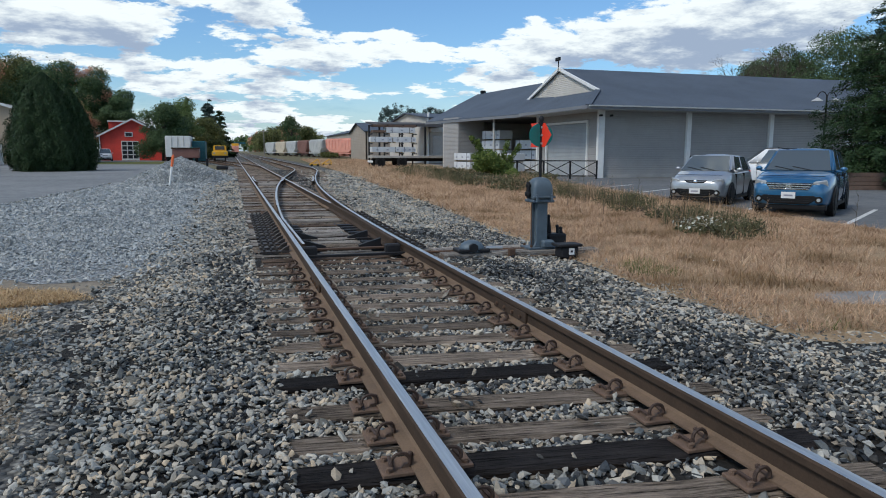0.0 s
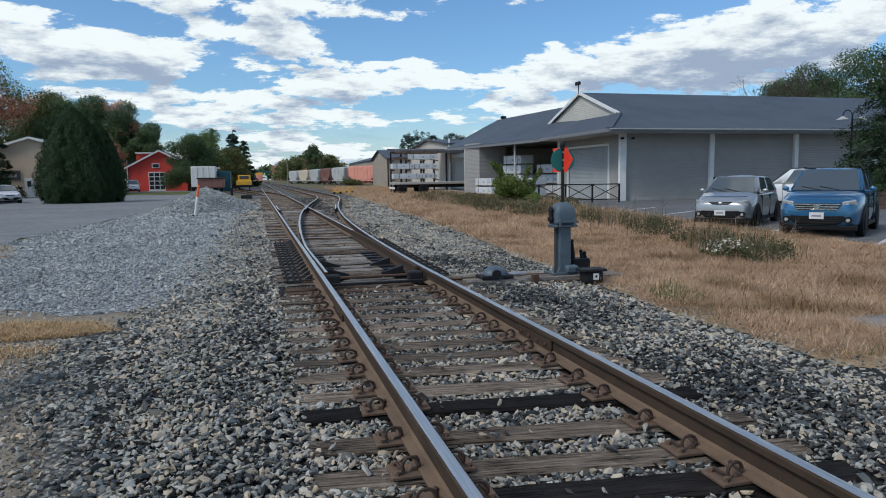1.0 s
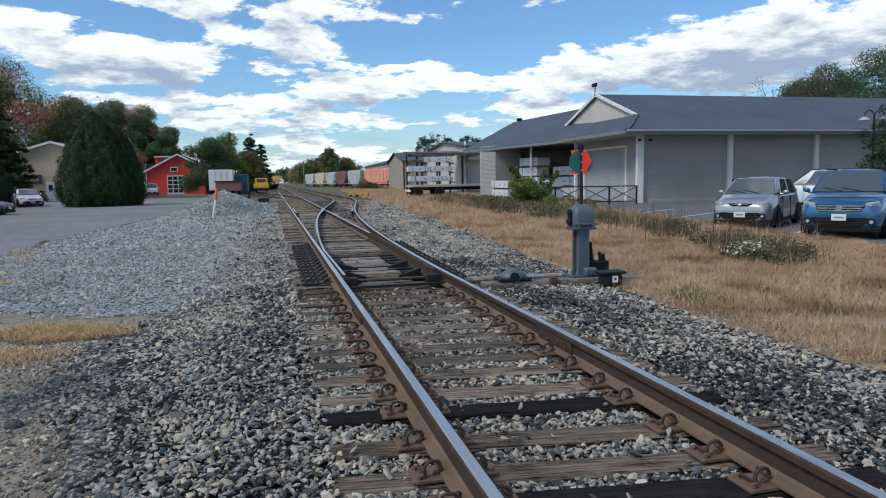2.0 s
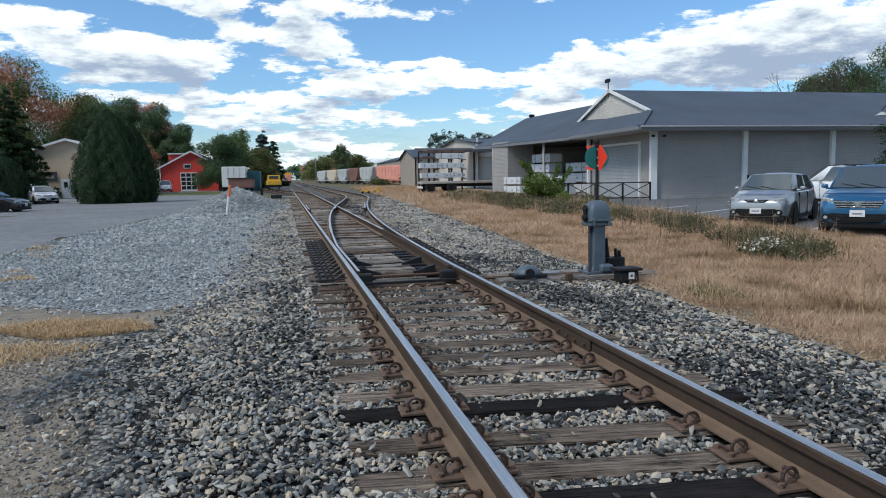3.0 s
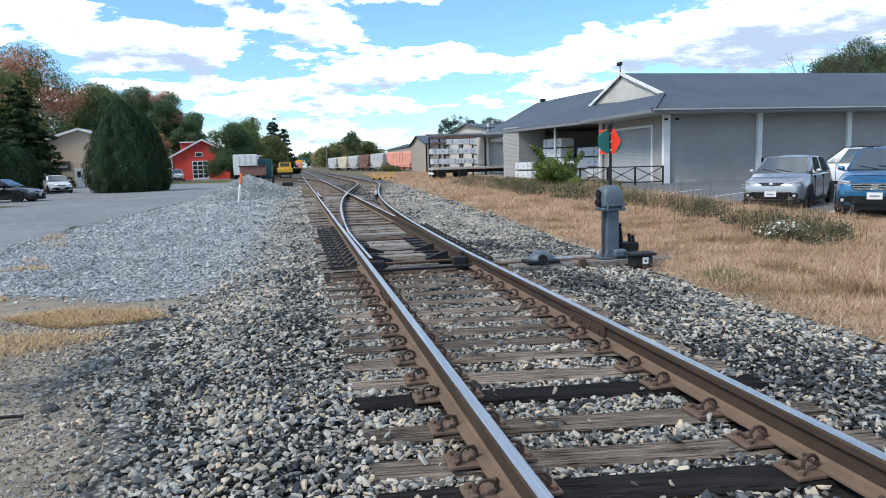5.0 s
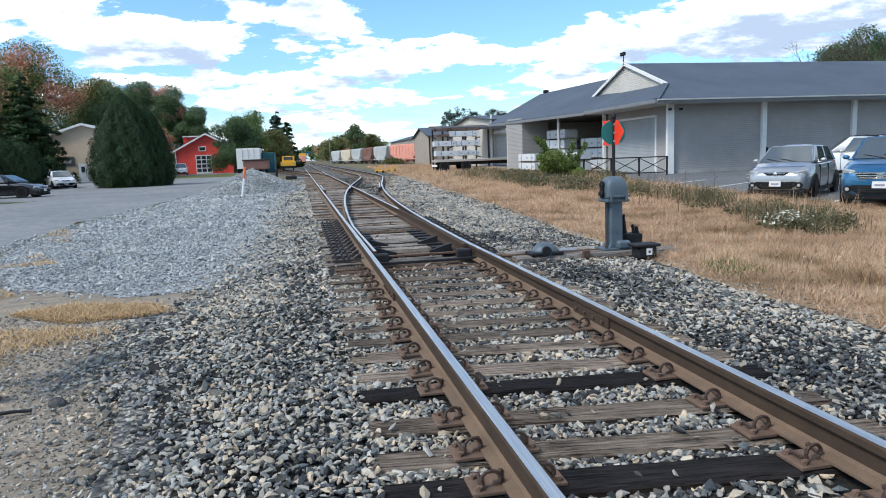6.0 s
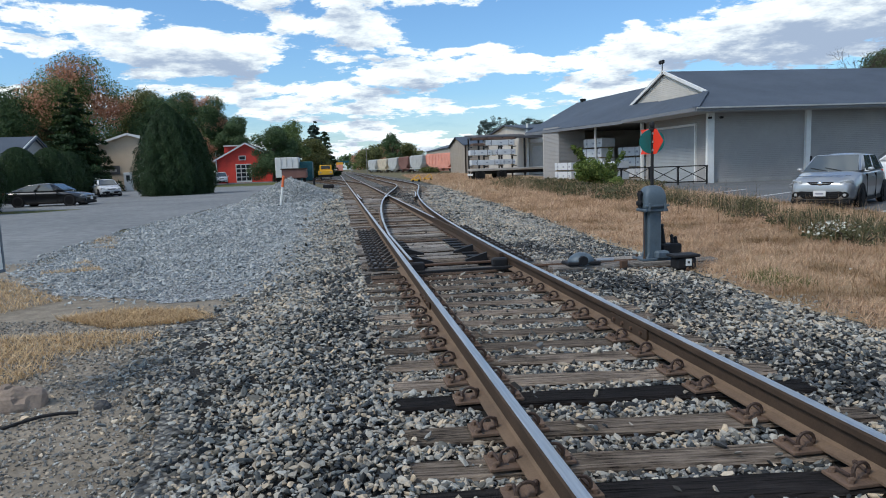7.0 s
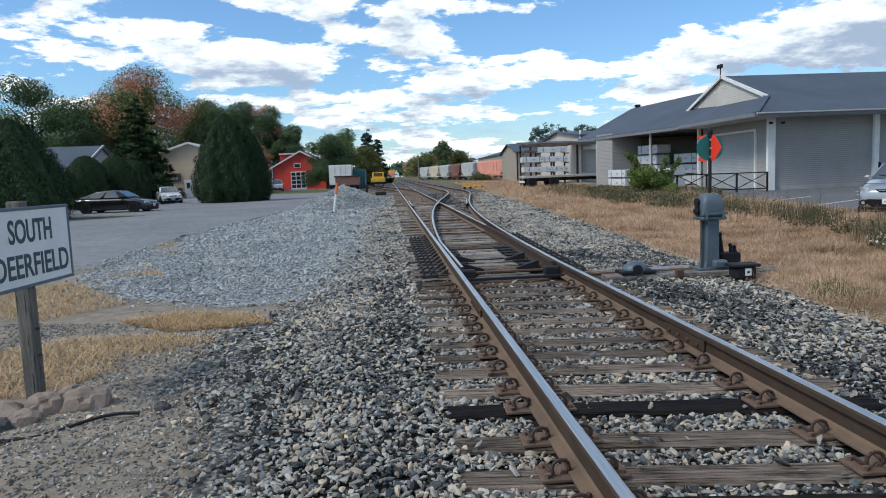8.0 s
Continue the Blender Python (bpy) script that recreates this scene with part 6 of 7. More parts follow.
    part("target", disc, M_TEAL, s, "teal oval target plate", m=pose(0, 0, 1.725, 0, 0, 14))
    arrow = prism([(-0.24, 0.18), (0.09, 0.18), (0.23, 0.0), (0.09, -0.18), (-0.24, -0.18), (-0.16, 0.0)], 0.006)
    part("target", arrow, M_TARGETRED, s, "red pointed target plate with a notched tail", m=pose(0, 0, 1.725, 0, 0, -74))
    for z in (1.6, 1.72, 1.84):
        part("target_bolt", box((0.03, 0.06, 0.03), (0, -0.01, z), 0.004), M_STEELROD, s)
    return s


build_stand()
cov = thing("switch_lock_box", "black iron lock box hung on the head tie", "lock box", pose(4.62, 8.5, 0.0))
part("body", box((0.28, 0.22, 0.16), (0.02, 0, 0.06), 0.02), M_GREASE, cov)
part("lid", box((0.38, 0.26, 0.04), (0.02, 0, 0.16), 0.012), M_GREASE, cov)
part("plate", box((0.085, 0.006, 0.095), (0.04, -0.113, 0.075)), M_TRIM, cov, "small white plate with a dark dot")
part("dot", box((0.03, 0.004, 0.03), (0.04, -0.118, 0.075)), M_GREASE, cov)
part("padlock", ball((0.02, -0.125, -0.03), 0.035, None, 2, (0.8, 0.6, 1.2)), M_RUST_DARK, cov, "rusty padlock")
part("foot", box((0.12, 0.2, 0.10), (0, 0.0, -0.04), 0.01), M_GREASE, cov)
lv = thing("throw_lever", "rusty throw lever and foot latch on the head tie", "lever", pose(4.76, 9.15, 0.05))
part("frame", box((0.30, 0.22, 0.2), (0, 0, 0.1), 0.02), M_GREASE, lv)
for x, hh in ((-0.16, 0.52), (-0.08, 0.46), (0.07, 0.30), (0.13, 0.27)):
    arm = rod((x, 0, 0.1), (x - 0.02, 0.02, hh), 0.042, None, 7, 0.02)
    ball((x - 0.02, 0.02, hh), 0.032, arm, 1)
    part("arm", arm, M_GREASE, lv)
mo = thing("gear_box", "low dome-shaped gear box on the head tie", "gear box", pose(3.32, 8.9, 0.055))
dome = bmesh.new()
bmesh.ops.create_uvsphere(dome, u_segments=16, v_segments=10, radius=1)
for v in dome.verts:
    v.co = Vector((v.co.x * 0.20 * (1 - 0.15 * max(0, v.co.z)), v.co.y * 0.16, max(0.0, v.co.z) ** 0.7 * 0.17))
part("cover", dome, M_IRON_GREY, mo, "dark grey-green domed cover", True)
part("skirt", box((0.48, 0.30, 0.05), (0, 0, 0.025), 0.012), M_GREASE, mo)
part("end_face", rod((-0.02, -0.17, 0.07), (-0.02, -0.12, 0.07), 0.065, seg=14), M_GREASE, mo)
part("shaft", rod((0.2, -0.04, 0.05), (0.46, -0.04, 0.05), 0.025, seg=8), M_STEELROD, mo)
part("bracket", box((0.1, 0.07, 0.17), (0.56, -0.16, -0.04), 0.01), M_RUST_DARK, mo)

# ---- the station sign ----
M_SIGN = mat_plain("weathered white sign paint", (0.74, 0.75, 0.74), 0.6, 0, 0.12, 3.0, 60.0, 0.003)
M_SIGNEDGE = mat_plain("blue-grey sign edge", (0.12, 0.15, 0.18), 0.6, 0, 0.2)
M_LETTER = mat_plain("dark slate lettering", (0.06, 0.085, 0.10), 0.65, 0, 0.3, 12.0, 80.0)
M_POST = mat_wood("grey weathered post", (0.19, 0.175, 0.155), (0.44, 0.41, 0.37), (14.0, 14.0, 1.0))


def build_sign():
    s = thing("station_sign", "white station name board on a grey wooden post", "sign", pose(-2.65, 5.0, -0.07, 0, 0, 85))
    part("post", box((0.105, 0.105, 1.52), (0, 0.075, 0.74), 0.01), M_POST, s)
    bd = part("board", box((0.98, 0.022, 0.545), (0, 0, 1.165), 0.003), M_SIGN, s)
    for z in (0.885, 1.445):
        part("edge", box((1.02, 0.034, 0.024), (0, 0, z), 0.003), M_SIGNEDGE, bd)
    for x in (-0.498, 0.498):
        part("edge", box((0.024, 0.034, 0.53), (x, 0, 1.165), 0.003), M_SIGNEDGE, bd)
    for txt, z, width in (("SOUTH", 1.205, 0.52), ("DEERFIELD", 0.955, 0.9)):
        c = bpy.data.curves.new("lettering", "FONT")
        c.body, c.align_x, c.size, c.extrude, c.offset = txt, "CENTER", 0.235, 0.0015, 0.004
        c.materials.append(M_LETTER)
        ob = new("lettering", c)
        ob.parent = bd
        bpy.context.view_layer.update()
        k = width / max(0.01, ob.dimensions.x)
        ob.matrix_basis = pose(0, -0.0135, z, 90, 0, 0) @ Matrix.Diagonal((k, 1, 1, 1))
        ob["label"] = "dark stencilled capital letters"
    for k, (x, z) in enumerate(((0.0, 0.55), (0.0, 0.35))):
        part("bolt", rod((x, 0.0, z), (x, 0.03, z), 0.012, seg=6), M_RUST_DARK, s)
    return s


build_sign()


def rock(x, y, sx, sy, sz, seed, mat, label="rough pinkish field stone", turn=0):
    b_ = bmesh.new()
    bmesh.ops.create_icosphere(b_, subdivisions=3, radius=1.0)
    for v in b_.verts:
        p = v.co.copy()
        f = 1 + 0.30 * noise.noise(p * 1.2 + Vector((seed, 0, 0))) + 0.10 * noise.noise(p * 3.5 + Vector((0, seed, 0)))
        q = p * f
        q = Vector((round(q.x * 2.2) / 2.2 * 0.45 + q.x * 0.55, round(q.y * 2.2) / 2.2 * 0.45 + q.y * 0.55, q.z * (0.8 if q.z > 0.5 else 1)))
        v.co = Vector((q.x * sx, q.y * sy, max(-0.3, q.z) * sz))
    solo("rock", b_, mat, label, "rock", pose(x, y, -0.07 + 0.12 * sz, 0, 0, turn))


M_ROCK = mat_plain("pinkish brown field stone", (0.24, 0.185, 0.145), 0.85, 0, 0.4, 6.0, 40.0, 0.012)
M_ROCKDARK = mat_plain("dark field stone", (0.07, 0.068, 0.068), 0.85, 0, 0.35, 6.0, 40.0, 0.01)
rock(-2.30, 4.78, 0.20, 0.13, 0.16, 1.0, M_ROCK, turn=10)
rock(-2.52, 4.72, 0.15, 0.13, 0.17, 2.0, M_ROCK, turn=50)
rock(-2.78, 4.60, 0.21, 0.15, 0.14, 3.0, M_ROCK, turn=-20)
rock(-2.56, 4.50, 0.11, 0.09, 0.10, 4.0, M_ROCK, turn=30)
rock(-2.68, 4.40, 0.10, 0.09, 0.08, 5.0, M_ROCKDARK, "small dark field stone")
rock(-1.68, 4.62, 0.055, 0.05, 0.06, 6.0, M_ROCKDARK, "small dark lump on the dirt")
rock(-2.48, 4.98, 0.16, 0.10, 0.11, 7.0, M_ROCK, turn=70)
rock(6.55, 7.7, 0.05, 0.04, 0.05, 8.0, M_TRIM, "small crumpled piece of white litter")
rock(6.45, 5.1, 0.62, 0.3, 0.11, 11.0, mat_plain("flat grey stone", (0.25, 0.24, 0.23), 0.85, 0, 0.3, 3.0, 40.0, 0.01), "flat grey stone sunk in the meadow", -15)
cb = bmesh.new()
cp = [Vector((-3.0 + 0.11 * i, 3.96 + 0.05 * i + 0.05 * math.sin(i * 0.9), -0.055 + 0.018 * math.sin(i * 0.8))) for i in range(12)]
for p, q in zip(cp, cp[1:]):
    rod(p, q, 0.012, cb, 6)
solo("cable", cb, M_GREASE, "short piece of black cable lying on the dirt", "cable")
st = bmesh.new()
rod((0, 0, 0), (0.05, 0.03, 0.30), 0.03, st, 8, 0.02)
solo("stick", st, M_BARK, "short weathered stick lying on the dirt", "stick", pose(-2.72, 3.95, -0.05, 0, 85, 30))

# ---- marker stake at the stone pile ----
M_WHITEPLASTIC = mat_plain("white plastic", (0.72, 0.72, 0.70), 0.45, 0, 0.1)
M_ORANGE = mat_plain("orange tape", (0.75, 0.16, 0.05), 0.5, 0, 0.15)
sk = thing("marker_stake", "leaning white marker stake with an orange top", "stake", pose(-2.6, 32.0, -0.06, 0, 9, 0))
part("pole", rod((0, 0, 0), (0, 0, 0.86), 0.05, seg=10), M_WHITEPLASTIC, sk)
part("sleeve", rod((0, 0, 0.86), (0, 0, 1.32), 0.058, seg=10), M_ORANGE, sk, "orange sleeve")
part("tip", ball((0, 0, 1.33), 0.058, None, 1), M_ORANGE, sk)
part("foot", box((0.5, 0.3, 0.03), (0.12, 0, 0.015), 0.005), M_GREASE, sk, "dark rubber foot")

# ---- parking lot ----
M_LINE = mat_plain("worn white line paint", (0.55, 0.55, 0.53), 0.7, 0, 0.3, 6.0, 40.0, 0.001)
for k in range(5):
    x0, y0 = 12.75 + 0.33 * k, 11.25 + 3.55 * k
    b_ = box((5.0, 0.11, 0.004), (2.5, 0, 0), 0.0)
    solo("parking_line", b_, M_LINE, "worn white painted parking line", "parking line", pose(x0, y0, -0.0465, 0, 0, 34.8), "parking lines", "structure")
for x0, y0, ln, tz in ((20.4, 28.4, 6.0, 40), (22.2, 31.0, 5.0, 40)):
    solo("parking_line", box((ln, 0.1, 0.004), (ln / 2, 0, 0)), M_LINE, "worn white painted parking line", "parking line", pose(x0, y0, -0.0465, 0, 0, tz), "parking lines", "structure")
M_BRICKWALL = mat_plain("brown weathered timbers", (0.13, 0.085, 0.065), 0.85, 0, 0.35, 3.0, 30.0, 0.01)
rw_ = thing("retaining_wall", "low brown timber retaining wall under the spruce", "retaining wall", pose(24.6, 22.2, -0.05, 0, 0, -14))
for lev in range(4):
    for k in range(5):
        part("timber", box((2.36, 0.2, 0.17), (1.2 + 2.4 * k - 0.3 * (lev % 2), 0.03 * lev, 0.09 + 0.18 * lev), 0.012), M_BRICKWALL, rw_)
lp = thing("lamp_post", "black lamp post with two hooked lamps", "street lamp", pose(31.3, 30.2, -0.05))
part("pole", rod((0, 0, 0), (0, 0, 4.55), 0.06, seg=10, r2=0.045), M_BLACKIRON, lp)
for sx in (-1, 1):
    arm = bmesh.new()
    ap = [Vector((sx * (0.32 - 0.32 * math.cos(a)), 0, 4.5 + 0.34 * math.sin(a))) for a in (0, 0.5, 1.0, 1.57, 2.1, 2.6, 3.0)]
    for p, q in zip(ap, ap[1:]):
        rod(p, q, 0.028, arm, 6)
    a_ = part("arm", arm, M_BLACKIRON, lp)
    part("shade", rod((sx * 0.64, 0, 4.32), (sx * 0.64, 0, 4.5), 0.32, seg=14, r2=0.05), M_TRIM_DULL, a_, "pale bell-shaped lamp shade")

# ---- cars ----
M_TYRE = mat_plain("black rubber", (0.018, 0.018, 0.019), 0.85, 0, 0.25, 5.0, 60.0)
M_RIM = mat_plain("silver alloy", (0.45, 0.45, 0.46), 0.35, 0.8, 0.1)
M_BLACKTRIM = mat_plain("black car trim", (0.008, 0.008, 0.009), 0.6, 0, 0.2, spec=0.2)
M_CHROME = mat_plain("chrome", (0.62, 0.63, 0.65), 0.16, 1.0, 0.06)
M_PLATE = mat_plain("white number plate", (0.66, 0.66, 0.66), 0.5, 0, 0.05)
M_PLATEBAR = mat_plain("dark plate print", (0.26, 0.26, 0.30), 0.6)
M_LENS = mat_plain("clear lamp lens", (0.40, 0.42, 0.43), 0.2, 0.2, 0.2, 9.0, 30.0, 0.004, 0.9)
M_CARGLASS = mat_glass("tinted car glass", (0.075, 0.088, 0.092))
M_CARGLASS.node_tree.nodes["Principled BSDF"].inputs["IOR"].default_value = 1.9


def mat_paint(name, c, metal=0.5):
    n = Nodes(name)
    fl_ = n.noise(400.0, 2, 0.5, n.obj())
    dust = n.noise(2.5, 4, 0.6, n.obj())
    lo, hi = shades(c, 0.9, 1.1)
    col = n.mix(n.range(dust, 0.5, 0.8, 0.0, 0.12), n.ramp(fl_, [(0.3, lo), (0.7, hi)]), (0.3, 0.29, 0.27) if max(c) > 0.05 else c)
    n.b.inputs["Coat Weight"].default_value, n.b.inputs["Coat Roughness"].default_value = 1.0, 0.04
    return n.done(col, 0.32, metal, spec=0.5)


P_BLUE, P_SILVER = mat_paint("metallic blue paint", (0.018, 0.12, 0.25)), mat_paint("metallic silver paint", (0.36, 0.375, 0.39), 0.5)
P_BLACK, P_WHITE = mat_paint("black car paint", (0.005, 0.0055, 0.007), 0.0), mat_paint("white car paint", (0.72, 0.72, 0.72), 0.0)


def loft(sections):
    """A skin over half sections (y, z), mirrored, from front to rear."""
    b_ = bmesh.new()
    rows = []
    for x, half in sections:
        full = [(-y, z) for y, z in reversed(half)] + [(y, z) for y, z in half]
        rows.append([b_.verts.new((x, y, z)) for y, z in full])
    for a, c in zip(rows, rows[1:]):
        for j in range(len(a)):
            k = (j + 1) % len(a)
            b_.faces.new((a[j], a[k], c[k], c[j]))
    b_.faces.new(list(reversed(rows[0])))
    b_.faces.new(rows[-1])
    bmesh.ops.recalc_face_normals(b_, faces=b_.faces)
    return b_


def pane(corners, off, thick=0.012, shrink=0.9):
    """A glass pane on a face given by its corners, pushed out by off."""
    c = sum((Vector(p) for p in corners), Vector()) / len(corners)
    nrm = (Vector(corners[1]) - Vector(corners[0])).cross(Vector(corners[-1]) - Vector(corners[0])).normalized()
    if nrm.dot(c - Vector((2.0, 0, 0.9))) < 0:
        nrm = -nrm
    pts = [c + (Vector(p) - c) * shrink + nrm * off for p in corners]
    return slab(pts, thick, nrm)


def wheel(parent, x, y, r, w):
    wb = part("wheel", rod((x, y - w / 2, r), (x, y + w / 2, r), r * 0.62, seg=18), M_BLACKTRIM, parent)
    t_ = bmesh.new()
    prof = [(r * 0.64, -w / 2 * 0.8), (r * 0.9, -w / 2), (r * 0.985, -w / 2 * 0.8), (r, 0), (r * 0.985, w / 2 * 0.8), (r * 0.9, w / 2), (r * 0.64, w / 2 * 0.8)]
    rings = [[t_.verts.new((x + q * math.cos(a), y + p, r + q * math.sin(a))) for q, p in prof] for a in [6.2832 * i / 28 for i in range(28)]]
    for i in range(28):
        a_, c_ = rings[i], rings[(i + 1) % 28]
        for j in range(len(prof) - 1):
            t_.faces.new((a_[j], a_[j + 1], c_[j + 1], c_[j]))
    bmesh.ops.recalc_face_normals(t_, faces=t_.faces)
    part("tyre", t_, M_TYRE, wb)
    s = 1 if y > 0 else -1
    rim = rod((x, y + s * w * 0.38, r), (x, y + s * w * 0.45, r), r * 0.14, seg=10)
    for k in range(5):
        a = 6.2832 * k / 5 + 0.3
        beam((x, y + s * w * 0.42, r), (x + r * 0.6 * math.cos(a), y + s * w * 0.42, r + r * 0.6 * math.sin(a)), 0.03, 0.07, rim)
    part("rim", rim, M_RIM, wb)


def car(name, label, L, W, H, paint, m, hood=0.95, belt=0.98, wheel_r=0.33, axle_f=0.85, axle_r=0.75, cowl=1.05, roof_f=1.75, roof_r=None, tail=None, style="hatch"):
    c = thing(name, label, "car", m)
    hw = W / 2
    roof_r = roof_r or L - 0.75
    tail = tail or L - 0.12
    gb = 0.17 if H < 1.6 else 0.22
    sec = []
    deck = belt if style != "sedan" else belt - 0.02
    for x, wk, zb, zt in ((0.0, 0.72, gb + 0.16, hood - 0.34), (0.06, 0.84, gb + 0.03, hood - 0.24), (0.28, 0.95, gb, hood - 0.12), (0.75, 1.0, gb, hood - 0.02), (cowl, 1.0, gb, hood + 0.04), (cowl + 0.3, 1.0, gb, belt),
                          (L * 0.55, 1.0, gb, belt), (L - 0.95, 1.0, gb, belt + 0.02), (L - 0.35, 0.97, gb + 0.02, deck + 0.02), (L - 0.06, 0.88, gb + 0.06, deck - 0.06), (L, 0.76, gb + 0.18, deck - 0.22)):
        w = hw * wk
        sec.append((x, [(w * 0.5, zt + 0.025 if x < cowl else zt), (w * 0.86, zt - 0.01), (w * 0.985, zt - 0.13), (w, (zb + zt) / 2 + 0.02), (w * 0.985, zb + 0.10), (w * 0.90, zb), (w * 0.4, zb)]))
    body = part("body", loft(sec), paint, c, smooth=True)
    md = body.modifiers.new("smooth", "SUBSURF")
    md.levels = md.render_levels = 2
    # cabin
    bf, br, tf, tr = cowl + 0.02, tail, roof_f, roof_r
    wb_, wt, zb, zt = hw * 0.91, hw * 0.72, belt - 0.03, H - 0.03
    low = [(bf, -wb_, zb + 0.02), (bf, wb_, zb + 0.02), (br, wb_ * 0.95, zb), (br, -wb_ * 0.95, zb)]
    top = [(tf, -wt, zt), (tf, wt, zt), (tr, wt, zt - 0.03), (tr, -wt, zt - 0.03)]
    cb_ = bmesh.new()
    lv_, tv_ = [cb_.verts.new(p) for p in low], [cb_.verts.new(p) for p in top]
    cb_.faces.new(tv_)
    cb_.faces.new(list(reversed(lv_)))
    for i in range(4):
        cb_.faces.new((lv_[i], lv_[(i + 1) % 4], tv_[(i + 1) % 4], tv_[i]))
    bmesh.ops.recalc_face_normals(cb_, faces=cb_.faces)
    bmesh.ops.subdivide_edges(cb_, edges=[e for e in cb_.edges if e.verts[0].co.z > zb + 0.2 and e.verts[1].co.z > zb + 0.2], cuts=2, use_grid_fill=True)
    for v in cb_.verts:
        if v.co.z > zb + 0.2:
            v.co.z += 0.05 * (1 - (v.co.y / wt) ** 2) * (1 if tf + 0.1 < v.co.x < tr - 0.1 else 0)
    bmesh.ops.bevel(cb_, geom=[e for e in cb_.edges if e.calc_face_angle(0) > 0.5], offset=0.05, segments=3, affect="EDGES")
    cab = part("roof", cb_, paint, c, smooth=True)
    ws = part("windshield", pane([low[0], low[1], top[1], top[0]], 0.008, shrink=0.90), M_CARGLASS, c, "tinted windshield")
    part("rear_window", pane([low[2], low[3], top[3], top[2]], 0.006, shrink=0.8), M_CARGLASS, c)
    for s in (1, -1):
        lo_f, lo_r = Vector((bf, s * wb_, zb + 0.02)), Vector((br, s * wb_ * 0.95, zb))
        hi_f, hi_r = Vector((tf, s * wt, zt)), Vector((tr, s * wt, zt - 0.03))
        cuts = ((0.16, 0.50), (0.53, 0.88)) if style != "suv" else ((0.13, 0.42), (0.45, 0.72), (0.75, 0.93))
        for u0, u1 in cuts:
            q = [lo_f.lerp(lo_r, u0), lo_f.lerp(lo_r, u1), hi_f.lerp(hi_r, max(0.04, u1 * 1.05 - 0.05)), hi_f.lerp(hi_r, max(0.04, u0 * 1.1 - 0.12))]
            part("side_window", pane(q, 0.006, shrink=0.86), M_CARGLASS, c)
        mir = ball((cowl + 0.46, s * (hw + 0.07), belt + 0.05), 0.085, None, 2, (0.55, 1.0, 0.7))
        box((0.07, 0.2, 0.05), (cowl + 0.47, s * (hw - 0.06), belt - 0.01), 0.012, None, mir)
        part("mirror", mir, paint, c, "wing mirror", True)
        for x in (axle_f, L - axle_r):
            part("wheel_arch", rod((x, s * (hw - 0.12), wheel_r + 0.01), (x, s * (hw + 0.006), wheel_r + 0.01), wheel_r + 0.055, seg=24), M_BLACKTRIM, c)
            wheel(c, x, s * (hw - 0.085), wheel_r, 0.21)
        # swept headlight: a wedge that wraps round the corner, with a bright reflector behind its lens
        wide, tall = (0.40, 0.17) if style == "suv" else (0.42, 0.16)
        hl = box((0.10, wide, tall), (0, 0, 0), 0.035, None, None, (1.0, 0.72), 3)
        for v in hl.verts:
            v.co.x += 0.55 * max(0.0, s * v.co.y + 0.04) ** 1.5 - 0.25 * v.co.z
            v.co.z += 0.16 * s * v.co.y
        hl.transform(pose(0.135, s * hw * 0.715, hood - 0.27, 0, 0, s * -18))
        lamp = part("headlight", hl, M_LENS, c, "clear swept headlight", True)
        part("reflector", ball((0.10, s * hw * 0.66, hood - 0.275), 0.055, None, 2, (0.7, 1, 0.9)), M_RIM, lamp)
        well = rod((0.0, s * hw * 0.72, gb + 0.2), (0.12, s * hw * 0.72, gb + 0.2), 0.085, seg=14)
        fogs = part("fog_well", well, M_BLACKTRIM, c, "black recess round the fog lamp")
        part("fog_lamp", rod((-0.01, s * hw * 0.72, gb + 0.2), (0.1, s * hw * 0.72, gb + 0.2), 0.042, seg=12), M_LENS, fogs)
        part("door_handle", box((0.18, 0.03, 0.03), (L * 0.5, s * (hw * 0.99), belt - 0.17), 0.008), paint, c)
        part("tail_light", box((0.12, 0.14, 0.22), (L - 0.07, s * hw * 0.72, belt - 0.12), 0.03), M_TARGETRED, c, "red tail light")
        part("sill", box((L - axle_f - axle_r - 0.8, 0.05, 0.12), ((axle_f + L - axle_r) / 2, s * (hw - 0.03), gb + 0.04), 0.02), M_BLACKTRIM, c)
    mouth = prism([(-W * 0.30, 0.16), (W * 0.30, 0.16), (W * 0.36, 0.1), (W * 0.24, -0.05), (-W * 0.24, -0.05), (-W * 0.36, 0.1)], 0.1, None, pose(0.05, 0, gb + 0.14, 0, 0, 90), 0.015)
    lg = part("lower_grille", mouth, M_BLACKTRIM, c, "black lower air intake")
    for k in range(3):
        part("slat", box((0.012, W * 0.5, 0.012), (-0.006, 0, gb + 0.14 + 0.05 * k)), M_TYRE, lg)
    part("bumper_lip", box((0.3, W * 0.9, 0.15), (0.2, 0, gb + 0.015), 0.04, seg=2), M_BLACKTRIM, c, "black lower bumper")
    if style == "suv":
        gm = prism([(-W * 0.29, 0.085), (W * 0.29, 0.085), (W * 0.23, -0.085), (-W * 0.23, -0.085)], 0.1, None, pose(0.045, 0, hood - 0.33, 0, 0, 90), 0.015)
        g = part("grille", gm, M_BLACKTRIM, c)
        for k in range(3):
            part("grille_bar", box((0.035, W * (0.48 + 0.04 * k), 0.03), (-0.012, 0, hood - 0.385 + 0.056 * k), 0.008), M_CHROME, g, "chrome grille bar")
        part("badge", box((0.02, 0.15, 0.12), (-0.035, 0, hood - 0.33), 0.02), M_CHROME, g, "plain chrome badge")
